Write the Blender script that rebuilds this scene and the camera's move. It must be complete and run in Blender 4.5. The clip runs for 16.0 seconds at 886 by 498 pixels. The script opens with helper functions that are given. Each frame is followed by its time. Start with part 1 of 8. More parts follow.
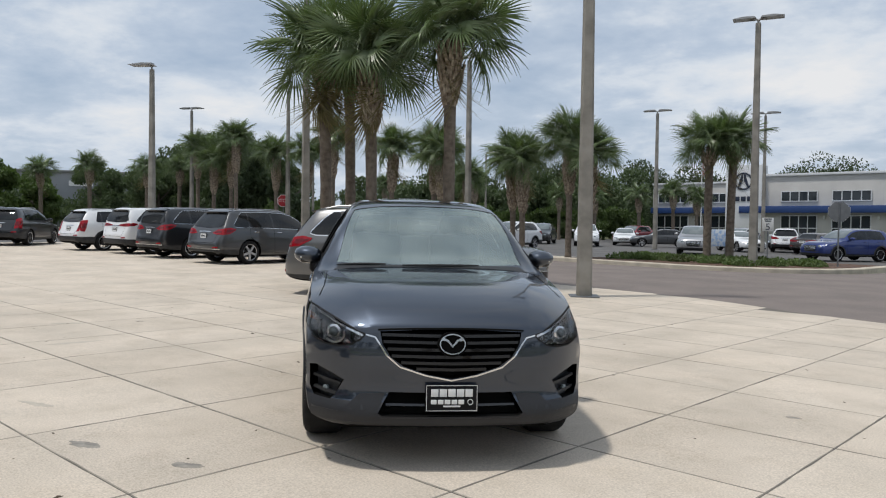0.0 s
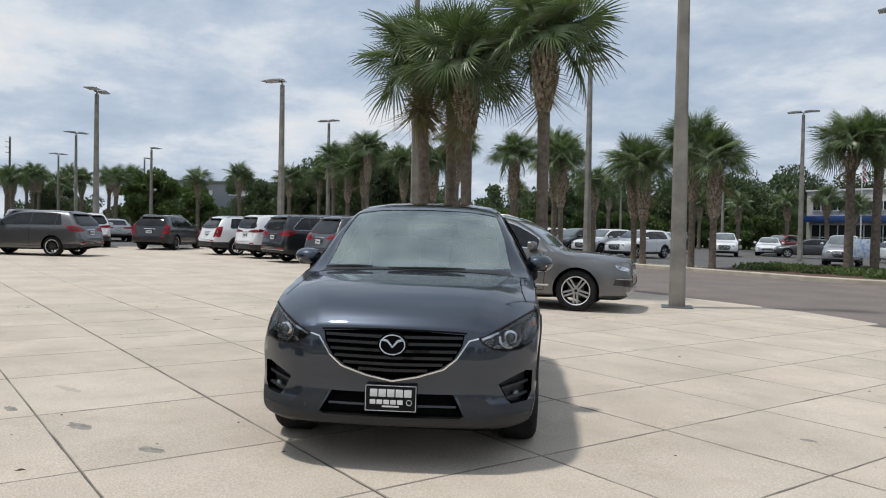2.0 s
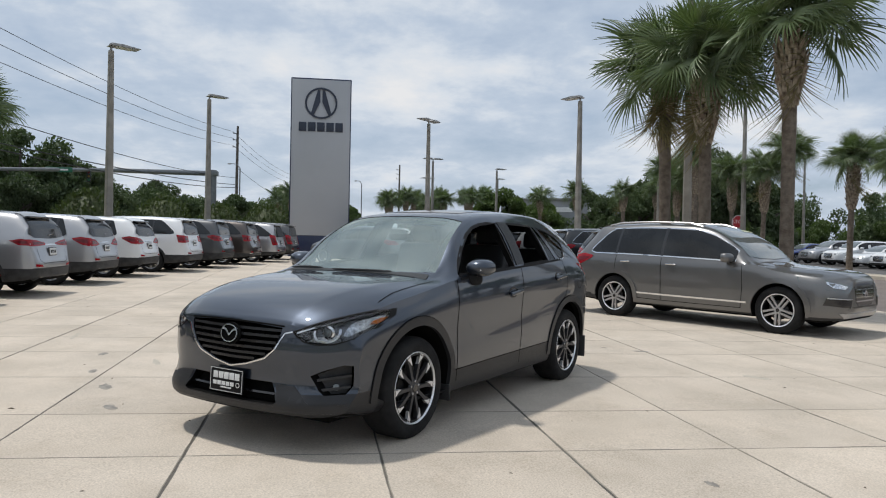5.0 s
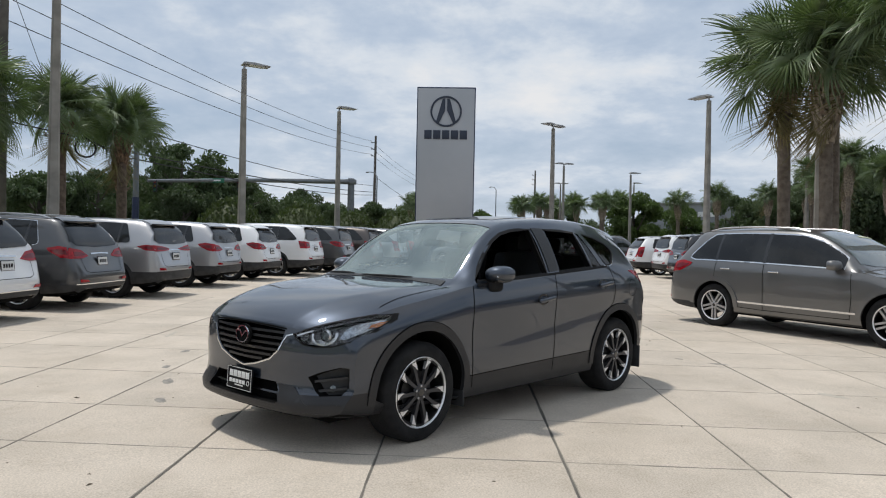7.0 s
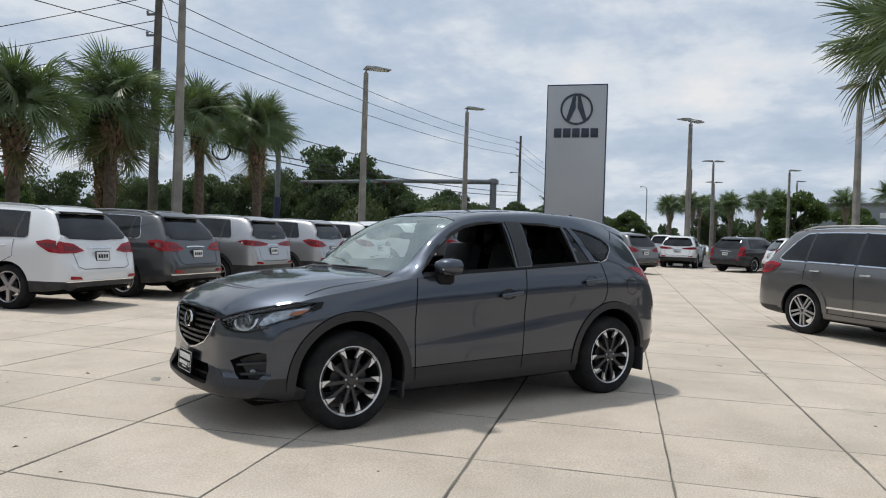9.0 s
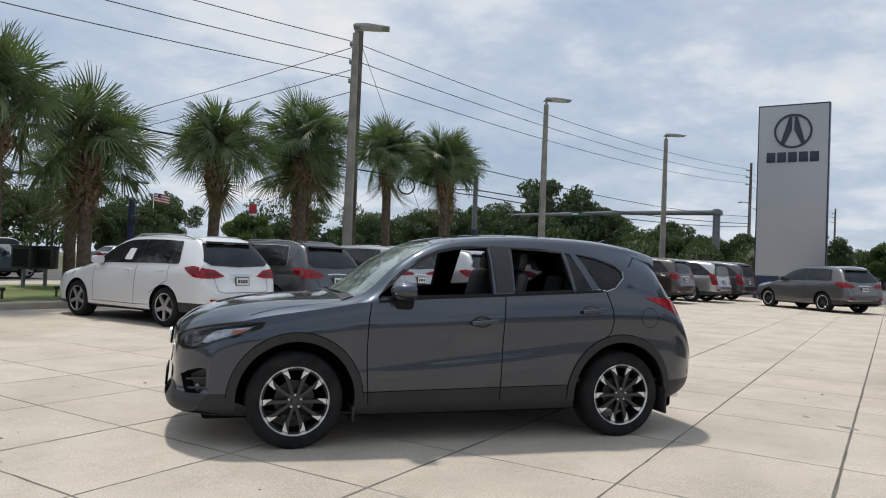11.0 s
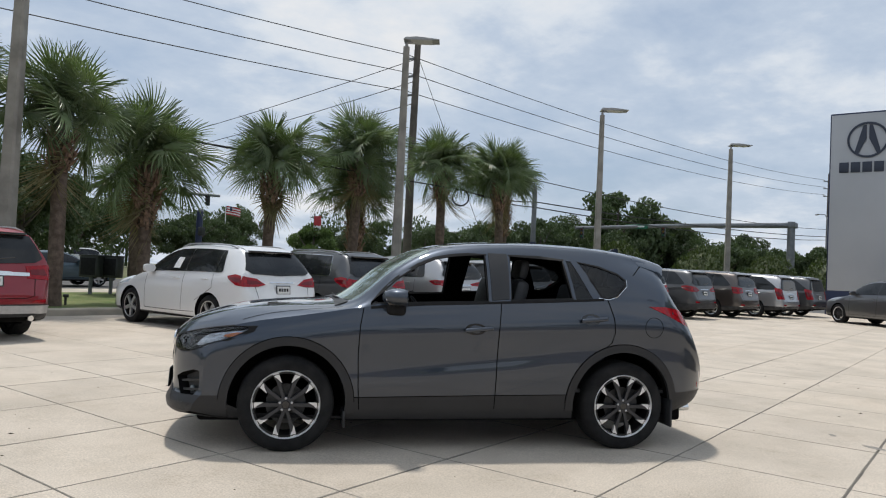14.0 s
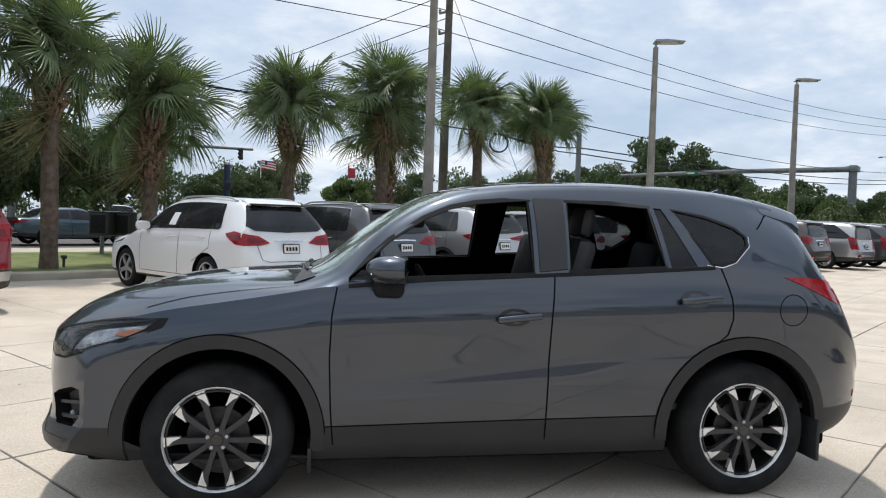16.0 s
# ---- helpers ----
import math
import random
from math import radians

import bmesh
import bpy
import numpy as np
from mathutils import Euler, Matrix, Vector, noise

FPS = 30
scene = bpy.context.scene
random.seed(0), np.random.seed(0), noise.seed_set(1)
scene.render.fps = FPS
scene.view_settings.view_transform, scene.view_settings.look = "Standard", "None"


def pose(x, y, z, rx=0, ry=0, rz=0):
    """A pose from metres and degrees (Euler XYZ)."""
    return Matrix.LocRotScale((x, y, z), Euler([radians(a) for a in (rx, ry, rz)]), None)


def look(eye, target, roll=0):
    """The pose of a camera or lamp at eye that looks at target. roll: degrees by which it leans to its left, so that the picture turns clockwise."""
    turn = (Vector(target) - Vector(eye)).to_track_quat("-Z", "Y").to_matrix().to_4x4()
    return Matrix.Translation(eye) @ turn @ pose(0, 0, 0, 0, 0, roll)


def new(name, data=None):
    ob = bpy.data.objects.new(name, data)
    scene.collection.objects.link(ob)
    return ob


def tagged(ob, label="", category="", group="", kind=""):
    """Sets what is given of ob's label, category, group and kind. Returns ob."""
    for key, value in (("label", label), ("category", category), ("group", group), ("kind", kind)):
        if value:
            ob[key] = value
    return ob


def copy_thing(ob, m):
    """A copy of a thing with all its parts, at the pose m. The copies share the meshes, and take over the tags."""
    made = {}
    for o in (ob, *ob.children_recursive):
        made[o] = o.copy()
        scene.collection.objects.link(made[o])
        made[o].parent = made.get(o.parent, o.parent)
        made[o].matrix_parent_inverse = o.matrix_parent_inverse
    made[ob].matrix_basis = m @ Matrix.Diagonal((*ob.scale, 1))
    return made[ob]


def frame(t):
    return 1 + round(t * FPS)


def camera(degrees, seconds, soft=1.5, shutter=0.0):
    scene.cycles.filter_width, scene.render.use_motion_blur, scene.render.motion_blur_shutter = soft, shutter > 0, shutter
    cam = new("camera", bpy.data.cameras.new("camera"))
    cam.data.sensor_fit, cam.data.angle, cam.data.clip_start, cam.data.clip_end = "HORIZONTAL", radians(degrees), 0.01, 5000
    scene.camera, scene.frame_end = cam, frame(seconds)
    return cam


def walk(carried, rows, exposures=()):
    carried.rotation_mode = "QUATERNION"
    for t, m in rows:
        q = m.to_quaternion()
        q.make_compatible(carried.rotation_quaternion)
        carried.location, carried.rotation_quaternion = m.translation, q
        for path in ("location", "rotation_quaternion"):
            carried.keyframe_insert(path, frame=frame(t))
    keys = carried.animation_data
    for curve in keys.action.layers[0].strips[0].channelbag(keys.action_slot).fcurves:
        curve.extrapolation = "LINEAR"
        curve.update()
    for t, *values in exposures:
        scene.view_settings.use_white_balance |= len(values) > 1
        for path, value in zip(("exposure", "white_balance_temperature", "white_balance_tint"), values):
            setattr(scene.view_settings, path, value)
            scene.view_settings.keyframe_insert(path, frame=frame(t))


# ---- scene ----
# camera and its walk
cam = camera(61.1, 16.0, 1.12)
PATH = [
    (0, (0.254, 0.071, 1.417), (-1.158, 1.486, 1.359), 0.7),
    (0.5, (0.299, 0.119, 1.408), (-1.164, 1.481, 1.354), 0.9),
    (1, (0.394, 0.219, 1.392), (-1.122, 1.523, 1.342), 1.0),
    (1.5, (0.718, 0.544, 1.407), (-0.86, 1.772, 1.361), 1.0),
    (2, (1.008, 0.963, 1.393), (-0.646, 2.087, 1.352), 1.0),
    (2.5, (1.393, 1.387, 1.396), (-0.341, 2.382, 1.359), 1.0),
    (3, (1.665, 1.864, 1.372), (-0.145, 2.713, 1.338), 1.0),
    (3.5, (1.945, 2.381, 1.373), (0.071, 3.078, 1.345), 1.0),
    (4, (2.138, 2.935, 1.354), (0.212, 3.475, 1.332), 1.0),
    (4.5, (2.234, 3.498, 1.364), (0.271, 3.878, 1.344), 1.1),
    (5, (2.299, 4.025, 1.358), (0.311, 4.243, 1.342), 1.1),
    (7.5, (2.358, 5.186, 1.384), (0.37, 4.963, 1.375), 1.3),
    (8, (2.296, 5.528, 1.354), (0.319, 5.223, 1.343), 1.5),
    (8.5, (2.232, 6.013, 1.351), (0.276, 5.594, 1.337), 1.7),
    (9, (2.049, 6.534, 1.355), (0.13, 5.971, 1.338), 1.8),
    (9.5, (1.867, 7.075, 1.359), (0.001, 6.356, 1.344), 1.9),
    (10, (1.577, 7.55, 1.36), (-0.221, 6.673, 1.352), 1.9),
    (12.5, (0.713, 8.932, 1.36), (-0.826, 7.662, 1.49), 3.2),
    (13, (0.737, 8.912, 1.361), (-0.804, 7.646, 1.502), 3.1),
    (13.5, (0.738, 8.901, 1.356), (-0.808, 7.638, 1.478), 2.9),
    (14, (0.695, 8.825, 1.337), (-0.85, 7.557, 1.413), 2.8),
    (14.5, (0.411, 8.611, 1.316), (-1.125, 7.331, 1.332), 2.7),
    (15, (-0.031, 8.296, 1.343), (-1.551, 6.997, 1.317), 2.4),
    (15.5, (-0.506, 7.929, 1.354), (-2.004, 6.605, 1.305), 2.2),
    (16, (-1.025, 7.554, 1.379), (-2.503, 6.208, 1.323), 2.0),
]
walk(cam, [(t, look(eye, target, roll)) for t, eye, target, roll in PATH],
     [(0, 0.0), (5, 0.0), (10, 0.0), (12.5, 0.02), (14.5, 0.07), (15.5, 0.24), (16, 0.34)])

# ---- sky and sun: bright broken overcast, a hazy high sun ----
SUN_AZ, SUN_EL = 206.0, 71.0          # degrees, azimuth from +y clockwise
sky_world = bpy.data.worlds.new("sky")
scene.world = sky_world
sky_world.use_nodes = True
wt = sky_world.node_tree
wt.nodes.clear()


def wnode(kind, **values):
    n = wt.nodes.new(kind)
    for k, v in values.items():
        if k in n.inputs:
            n.inputs[k].default_value = v
    return n


w_out = wnode("ShaderNodeOutputWorld")
w_sky = wnode("ShaderNodeTexSky")
w_sky.sky_type, w_sky.sun_disc = "NISHITA", False
w_sky.sun_elevation, w_sky.sun_rotation = radians(SUN_EL), radians(SUN_AZ)
w_sky.air_density, w_sky.dust_density, w_sky.ozone_density = 1.0, 1.5, 1.0
w_co = wnode("ShaderNodeTexCoord")
w_sep = wnode("ShaderNodeSeparateXYZ")
wt.links.new(w_co.outputs["Generated"], w_sep.inputs[0])
# the cloud deck lies on a plane overhead: direction / (height + a little)
w_add = wnode("ShaderNodeMath")
w_add.operation = "MAXIMUM"
w_add.inputs[1].default_value = 0.0
wt.links.new(w_sep.outputs["Z"], w_add.inputs[0])
w_add2 = wnode("ShaderNodeMath")
w_add2.operation = "ADD"
w_add2.inputs[1].default_value = 0.22
wt.links.new(w_add.outputs[0], w_add2.inputs[0])
w_div = wnode("ShaderNodeVectorMath")
w_div.operation = "DIVIDE"
w_comb = wnode("ShaderNodeCombineXYZ")
for k in range(3):
    wt.links.new(w_add2.outputs[0], w_comb.inputs[k])
wt.links.new(w_co.outputs["Generated"], w_div.inputs[0])
wt.links.new(w_comb.outputs[0], w_div.inputs[1])
w_n1 = wnode("ShaderNodeTexNoise", Scale=1.15, Detail=6.0, Roughness=0.52, Distortion=0.15)
w_n2 = wnode("ShaderNodeTexNoise", Scale=3.4, Detail=9.0, Roughness=0.60, Distortion=0.1)
wt.links.new(w_div.outputs[0], w_n1.inputs["Vector"])
wt.links.new(w_div.outputs[0], w_n2.inputs["Vector"])
w_cover = wnode("ShaderNodeValToRGB")
w_cover.color_ramp.elements[0].position, w_cover.color_ramp.elements[1].position = 0.30, 0.55
w_cover.color_ramp.elements[0].color = (0.62, 0.62, 0.62, 1)
w_cover.color_ramp.elements[1].color = (1, 1, 1, 1)
w_mixn = wnode("ShaderNodeMixRGB")
w_mixn.inputs[0].default_value = 0.42
wt.links.new(w_n1.outputs["Fac"], w_mixn.inputs[1])
wt.links.new(w_n2.outputs["Fac"], w_mixn.inputs[2])
wt.links.new(w_mixn.outputs[0], w_cover.inputs[0])
w_shade = wnode("ShaderNodeValToRGB")
cr = w_shade.color_ramp
cr.elements[0].position, cr.elements[0].color = 0.37, (0.48, 0.59, 0.75, 1)
cr.elements[1].position, cr.elements[1].color = 0.66, (1.0, 1.01, 1.03, 1)
e = cr.elements.new(0.50)
e.color = (0.65, 0.75, 0.89, 1)
e = cr.elements.new(0.57)
e.color = (0.83, 0.90, 0.99, 1)
wt.links.new(w_mixn.outputs[0], w_shade.inputs[0])
w_bsky = wnode("ShaderNodeBackground", Strength=0.12)
w_bcloud = wnode("ShaderNodeBackground", Strength=0.80)
wt.links.new(w_sky.outputs[0], w_bsky.inputs["Color"])
wt.links.new(w_shade.outputs[0], w_bcloud.inputs["Color"])
w_mix = wnode("ShaderNodeMixShader")
wt.links.new(w_cover.outputs[0], w_mix.inputs[0])
wt.links.new(w_bsky.outputs[0], w_mix.inputs[1])
wt.links.new(w_bcloud.outputs[0], w_mix.inputs[2])
wt.links.new(w_mix.outputs[0], w_out.inputs["Surface"])

sun_data = bpy.data.lights.new("sun", "SUN")
sun_data.energy, sun_data.angle, sun_data.color = 2.5, radians(4.0), (1.0, 0.965, 0.91)
sun = new("sun", sun_data)
_az, _el = radians(SUN_AZ), radians(SUN_EL)
sun_way = Vector((math.sin(_az) * math.cos(_el), math.cos(_az) * math.cos(_el), math.sin(_el)))
sun.matrix_world = look(sun_way * 60, (0, 0, 0))


# ---- materials ----
def material(name, color, rough=0.6, metal=0.0, second=None, scale=6.0, detail=5.0, bump=0.0, bump_scale=60.0, coat=0.0,
             rough_var=0.0, spread=(0.35, 0.65), fine=0.0, spec=0.5, emit=0.0, per_object=0.0, world=False):
    """A procedural surface: two colours mixed by noise at one scale, grain at a finer one, bump and roughness variation."""
    m = bpy.data.materials.new(name)
    m.use_nodes = True
    nt = m.node_tree
    b = nt.nodes["Principled BSDF"]
    b.inputs["Roughness"].default_value = rough
    b.inputs["Metallic"].default_value = metal
    b.inputs["Specular IOR Level"].default_value = spec
    if coat:
        b.inputs["Coat Weight"].default_value = coat
        b.inputs["Coat Roughness"].default_value = 0.03
    b.inputs["Base Color"].default_value = (*color, 1)
    link, node = nt.links.new, nt.nodes.new
    co = node("ShaderNodeTexCoord")
    place = node("ShaderNodeNewGeometry").outputs["Position"] if world else co.outputs["Object"]
    last = None
    if second is not None:
        n = node("ShaderNodeTexNoise")
        n.inputs["Scale"].default_value, n.inputs["Detail"].default_value = scale, detail
        link(place, n.inputs["Vector"])
        r = node("ShaderNodeMapRange")
        r.inputs["From Min"].default_value, r.inputs["From Max"].default_value = spread
        link(n.outputs["Fac"], r.inputs["Value"])
        mix = node("ShaderNodeMixRGB")
        mix.inputs[1].default_value, mix.inputs[2].default_value = (*color, 1), (*second, 1)
        link(r.outputs[0], mix.inputs[0])
        last = mix.outputs[0]
        if rough_var:
            rr = node("ShaderNodeMapRange")
            rr.inputs["To Min"].default_value, rr.inputs["To Max"].default_value = rough - rough_var, rough + rough_var
            link(n.outputs["Fac"], rr.inputs["Value"])
            link(rr.outputs[0], b.inputs["Roughness"])
    if fine or per_object:
        hsv = node("ShaderNodeHueSaturation")
        hsv.inputs["Color"].default_value = (*color, 1)
        if last is not None:
            link(last, hsv.inputs["Color"])
        val = node("ShaderNodeMath")
        val.operation = "ADD"
        val.inputs[0].default_value = 1.0
        if fine:
            f = node("ShaderNodeTexNoise")
            f.inputs["Scale"].default_value, f.inputs["Detail"].default_value = bump_scale, 4
            link(place, f.inputs["Vector"])
            fr = node("ShaderNodeMapRange")
            fr.inputs["To Min"].default_value, fr.inputs["To Max"].default_value = -fine, fine
            link(f.outputs["Fac"], fr.inputs["Value"])
            link(fr.outputs[0], val.inputs[1])
        else:
            val.inputs[1].default_value = 0.0
        out = val.outputs[0]
        if per_object:
            info = node("ShaderNodeObjectInfo")
            pr = node("ShaderNodeMapRange")
            pr.inputs["To Min"].default_value, pr.inputs["To Max"].default_value = -per_object, per_object
            link(info.outputs["Random"], pr.inputs["Value"])
            add = node("ShaderNodeMath")
            add.operation = "ADD"
            link(out, add.inputs[0])
            link(pr.outputs[0], add.inputs[1])
            out = add.outputs[0]
        link(out, hsv.inputs["Value"])
        last = hsv.outputs[0]
    if last is not None:
        link(last, b.inputs["Base Color"])
    if bump:
        bn = node("ShaderNodeTexNoise")
        bn.inputs["Scale"].default_value, bn.inputs["Detail"].default_value = bump_scale, 6
        link(place, bn.inputs["Vector"])
        bp = node("ShaderNodeBump")
        bp.inputs["Strength"].default_value, bp.inputs["Distance"].default_value = bump, 0.02
        link(bn.outputs["Fac"], bp.inputs["Height"])
        link(bp.outputs[0], b.inputs["Normal"])
    if emit:
        b.inputs["Emission Color"].default_value = (*color, 1)
        b.inputs["Emission Strength"].default_value = emit
    return m


def glass_material(name, tint, rough=0.0, clear=0.7, ior=1.52, haze=0.0):
    """Tinted car glass: part clear, part gloss, by Fresnel."""
    m = bpy.data.materials.new(name)
    m.use_nodes = True
    nt = m.node_tree
    nt.nodes.clear()
    out = nt.nodes.new("ShaderNodeOutputMaterial")
    tr = nt.nodes.new("ShaderNodeBsdfTransparent")
    tr.inputs[0].default_value = (*[c * clear for c in tint], 1)
    gl = nt.nodes.new("ShaderNodeBsdfGlossy")
    gl.inputs["Roughness"].default_value = rough
    if haze:                                     # laminated green-tinted glass
        gl.inputs["Color"].default_value = (0.86, 0.97, 0.92, 1)
    fr = nt.nodes.new("ShaderNodeFresnel")
    fr.inputs["IOR"].default_value = ior
    mx = nt.nodes.new("ShaderNodeMixShader")
    nt.links.new(fr.outputs[0], mx.inputs[0])
    nt.links.new(tr.outputs[0], mx.inputs[1])
    nt.links.new(gl.outputs[0], mx.inputs[2])
    last = mx.outputs[0]
    if haze:                                     # pale patchy diffuse layer painted in for haze and sky reflection
        df = nt.nodes.new("ShaderNodeBsdfDiffuse")
        df.inputs[0].default_value = (0.60, 0.69, 0.66, 1)
        fm = nt.nodes.new("ShaderNodeMixShader")
        dn = nt.nodes.new("ShaderNodeTexNoise")
        dn.inputs["Scale"].default_value, dn.inputs["Detail"].default_value = 2.6, 4
        dg = nt.nodes.new("ShaderNodeTexCoord")
        nt.links.new(dg.outputs["Object"], dn.inputs["Vector"])
        dr = nt.nodes.new("ShaderNodeMapRange")
        dr.inputs["From Min"].default_value, dr.inputs["From Max"].default_value = 0.35, 0.68
        dr.inputs["To Min"].default_value, dr.inputs["To Max"].default_value = haze * 0.35, haze * 1.9
        nt.links.new(dn.outputs["Fac"], dr.inputs["Value"])
        nt.links.new(dr.outputs["Result"], fm.inputs[0])
        nt.links.new(last, fm.inputs[1])
        nt.links.new(df.outputs[0], fm.inputs[2])
        last = fm.outputs[0]
    nt.links.new(last, out.inputs[0])
    return m


def paint(name, color, metal=0.5, rough=0.32):
    return material(name, color, rough, metal, second=[c * 0.9 for c in color], scale=900, coat=1.0, spread=(0.3, 0.7))


M = {}
M["paint_meteor"] = paint("meteor_grey_paint", (0.033, 0.043, 0.062), 0.85, 0.40)
M["paint_meteor"].node_tree.nodes["Principled BSDF"].inputs["Coat IOR"].default_value = 1.62
M["paint_q7"] = paint("warm_grey_paint", (0.158, 0.157, 0.156), 0.7, 0.36)
M["paint_white"] = paint("white_paint", (0.74, 0.75, 0.76), 0.0, 0.35)
M["paint_silver"] = paint("silver_paint", (0.42, 0.42, 0.43), 0.7, 0.33)
M["paint_black"] = paint("black_paint", (0.012, 0.013, 0.016), 0.3, 0.3)
M["paint_darkgrey"] = paint("dark_grey_paint", (0.07, 0.072, 0.076), 0.6, 0.33)
M["paint_brown"] = paint("brown_grey_paint", (0.075, 0.062, 0.056), 0.6, 0.33)
M["paint_red"] = paint("red_paint", (0.24, 0.010, 0.018), 0.35, 0.32)
M["paint_blue"] = paint("blue_paint", (0.012, 0.03, 0.16), 0.5, 0.32)
M["paint_teal"] = paint("teal_grey_paint", (0.05, 0.085, 0.11), 0.5, 0.33)
M["paint_bluegrey"] = paint("mid_grey_paint", (0.125, 0.125, 0.128), 0.7, 0.30)
M["plastic"] = material("dark_grey_plastic", (0.020, 0.0205, 0.022), 0.5, spec=0.35, bump=0.15, bump_scale=400, second=(0.036, 0.037, 0.039), scale=8)
M["gloss_black"] = material("gloss_black_plastic", (0.010, 0.010, 0.011), 0.18, second=(0.014, 0.014, 0.015), scale=5, coat=0.5)
# near-black put in for the shade in recesses, gaps and under the cars
M["cavity"] = material("cavity_shade_black", (0.005, 0.005, 0.005), 0.95, spec=0.08)
M["rubber"] = material("tyre_rubber", (0.010, 0.010, 0.011), 0.85, spec=0.22, second=(0.022, 0.022, 0.022), scale=9, bump=0.3, bump_scale=220)
M["chrome"] = material("chrome", (0.78, 0.79, 0.80), 0.12, 1.0, second=(0.70, 0.71, 0.72), scale=14)
M["slat"] = material("satin_black_slats", (0.012, 0.0125, 0.014), 0.36, spec=0.4, second=(0.018, 0.0185, 0.020), scale=20)
M["machined"] = material("machined_aluminium", (0.82, 0.82, 0.83), 0.34, 0.65, second=(0.72, 0.72, 0.73), scale=30)
M["alloy"] = material("painted_silver_alloy", (0.50, 0.50, 0.51), 0.34, 0.8, second=(0.42, 0.42, 0.43), scale=18)
M["dark_alloy"] = material("dark_grey_alloy", (0.052, 0.052, 0.056), 0.40, 0.4, second=(0.042, 0.042, 0.045), scale=18)
M["brake"] = material("brake_steel", (0.05, 0.05, 0.05), 0.5, 0.7, second=(0.03, 0.03, 0.03), scale=25)
M["glass"] = glass_material("clear_windscreen_glass", (0.80, 0.90, 0.87), 0.0, 0.80, 3.5, 0.13)
M["glass_tint"] = glass_material("tinted_window_glass", (0.20, 0.21, 0.21), 0.0, 0.9)
M["glass_dark"] = material("dark_privacy_glass", (0.008, 0.009, 0.010), 0.05, spec=0.40, second=(0.02, 0.022, 0.024), scale=2)
M["glass_grey"] = material("grey_windscreen", (0.10, 0.12, 0.125), 0.06, coat=0.6, second=(0.15, 0.17, 0.17), scale=2)
M["lamp_clear"] = glass_material("clear_lamp_lens", (0.97, 0.97, 0.97), 0.02, 1.0, 1.5)
M["lamp_red"] = material("red_lamp_lens", (0.36, 0.006, 0.014), 0.10, spec=0.4, second=(0.20, 0.004, 0.009), scale=40)
M["lamp_deep"] = material("deep_red_lamp_lens", (0.16, 0.004, 0.010), 0.08, spec=0.5, second=(0.10, 0.003, 0.006), scale=30)
M["cladding"] = material("satin_grey_cladding", (0.017, 0.0175, 0.0195), 0.42, bump=0.1, bump_scale=500, second=(0.021, 0.0215, 0.024), scale=5, spec=0.4)
M["lamp_house"] = material("smoked_lamp_housing", (0.16, 0.165, 0.175), 0.25, 0.4, second=(0.035, 0.037, 0.042), scale=18)
M["lamp_silver"] = material("lamp_reflector_grey", (0.62, 0.64, 0.66), 0.22, 0.8, second=(0.26, 0.265, 0.275), scale=30)
M["trim_black"] = material("matt_black_trim", (0.012, 0.012, 0.013), 0.75, spec=0.15, second=(0.018, 0.018, 0.019), scale=12)
M["lamp_amber"] = material("amber_lamp", (0.75, 0.20, 0.02), 0.2, coat=0.8, second=(0.6, 0.15, 0.015), scale=60)
M["lamp_bright"] = material("lamp_reflector", (0.80, 0.82, 0.84), 0.17, 0.85, second=(0.52, 0.53, 0.55), scale=40)
M["lamp_dark"] = material("smoked_lamp_lens", (0.075, 0.08, 0.088), 0.10, 0.4, coat=1.0, second=(0.03, 0.032, 0.035), scale=18)
M["leather"] = material("black_leather", (0.022, 0.022, 0.024), 0.5, bump=0.25, bump_scale=160, second=(0.03, 0.03, 0.032), scale=10)
M["lining"] = material("pale_grey_lining", (0.50, 0.51, 0.49), 0.8, second=(0.44, 0.45, 0.43), scale=30)
M["trim_dash"] = material("dark_dash_plastic", (0.03, 0.03, 0.032), 0.7, bump=0.2, bump_scale=300, second=(0.04, 0.04, 0.042), scale=6)
M["plate_black"] = material("black_plate", (0.008, 0.008, 0.009), 0.7, spec=0.15, second=(0.012, 0.012, 0.013), scale=9)
M["plate_white"] = material("white_plate", (0.72, 0.72, 0.71), 0.4, second=(0.62, 0.63, 0.63), scale=30)
M["paper"] = material("white_paper", (0.80, 0.80, 0.79), 0.8, second=(0.7, 0.7, 0.7), scale=20)
M["sticker_yellow"] = material("pale_yellow_sticker", (0.60, 0.64, 0.44), 0.5, second=(0.54, 0.58, 0.38), scale=20)


# ---- building tools ----
SLOPE_X, SLOPE_Y, LEVEL = -0.01257, -0.0050, -0.0221


def ground_z(x, y):
    """The lot falls gently towards +x; far off it runs level."""
    x, y = max(-70.0, min(60.0, x)), max(-60.0, min(120.0, y))
    return SLOPE_X * x + SLOPE_Y * y + LEVEL


def ground_pose(x, y, turn, lift=0.0):
    """A pose on the sloping ground, local +x turned by so many degrees from the world's +x."""
    up = Vector((-SLOPE_X, -SLOPE_Y, 1)).normalized()
    ahead = Vector((math.cos(radians(turn)), math.sin(radians(turn)), 0))
    ahead = (ahead - up * ahead.dot(up)).normalized()
    left = up.cross(ahead)
    m = Matrix((ahead, left, up)).transposed().to_4x4()
    m.translation = (x, y, ground_z(x, y) + lift)
    return m


def upright(x, y, turn=0.0, lift=0.0):
    return pose(x, y, ground_z(x, y) + lift, 0, 0, turn)


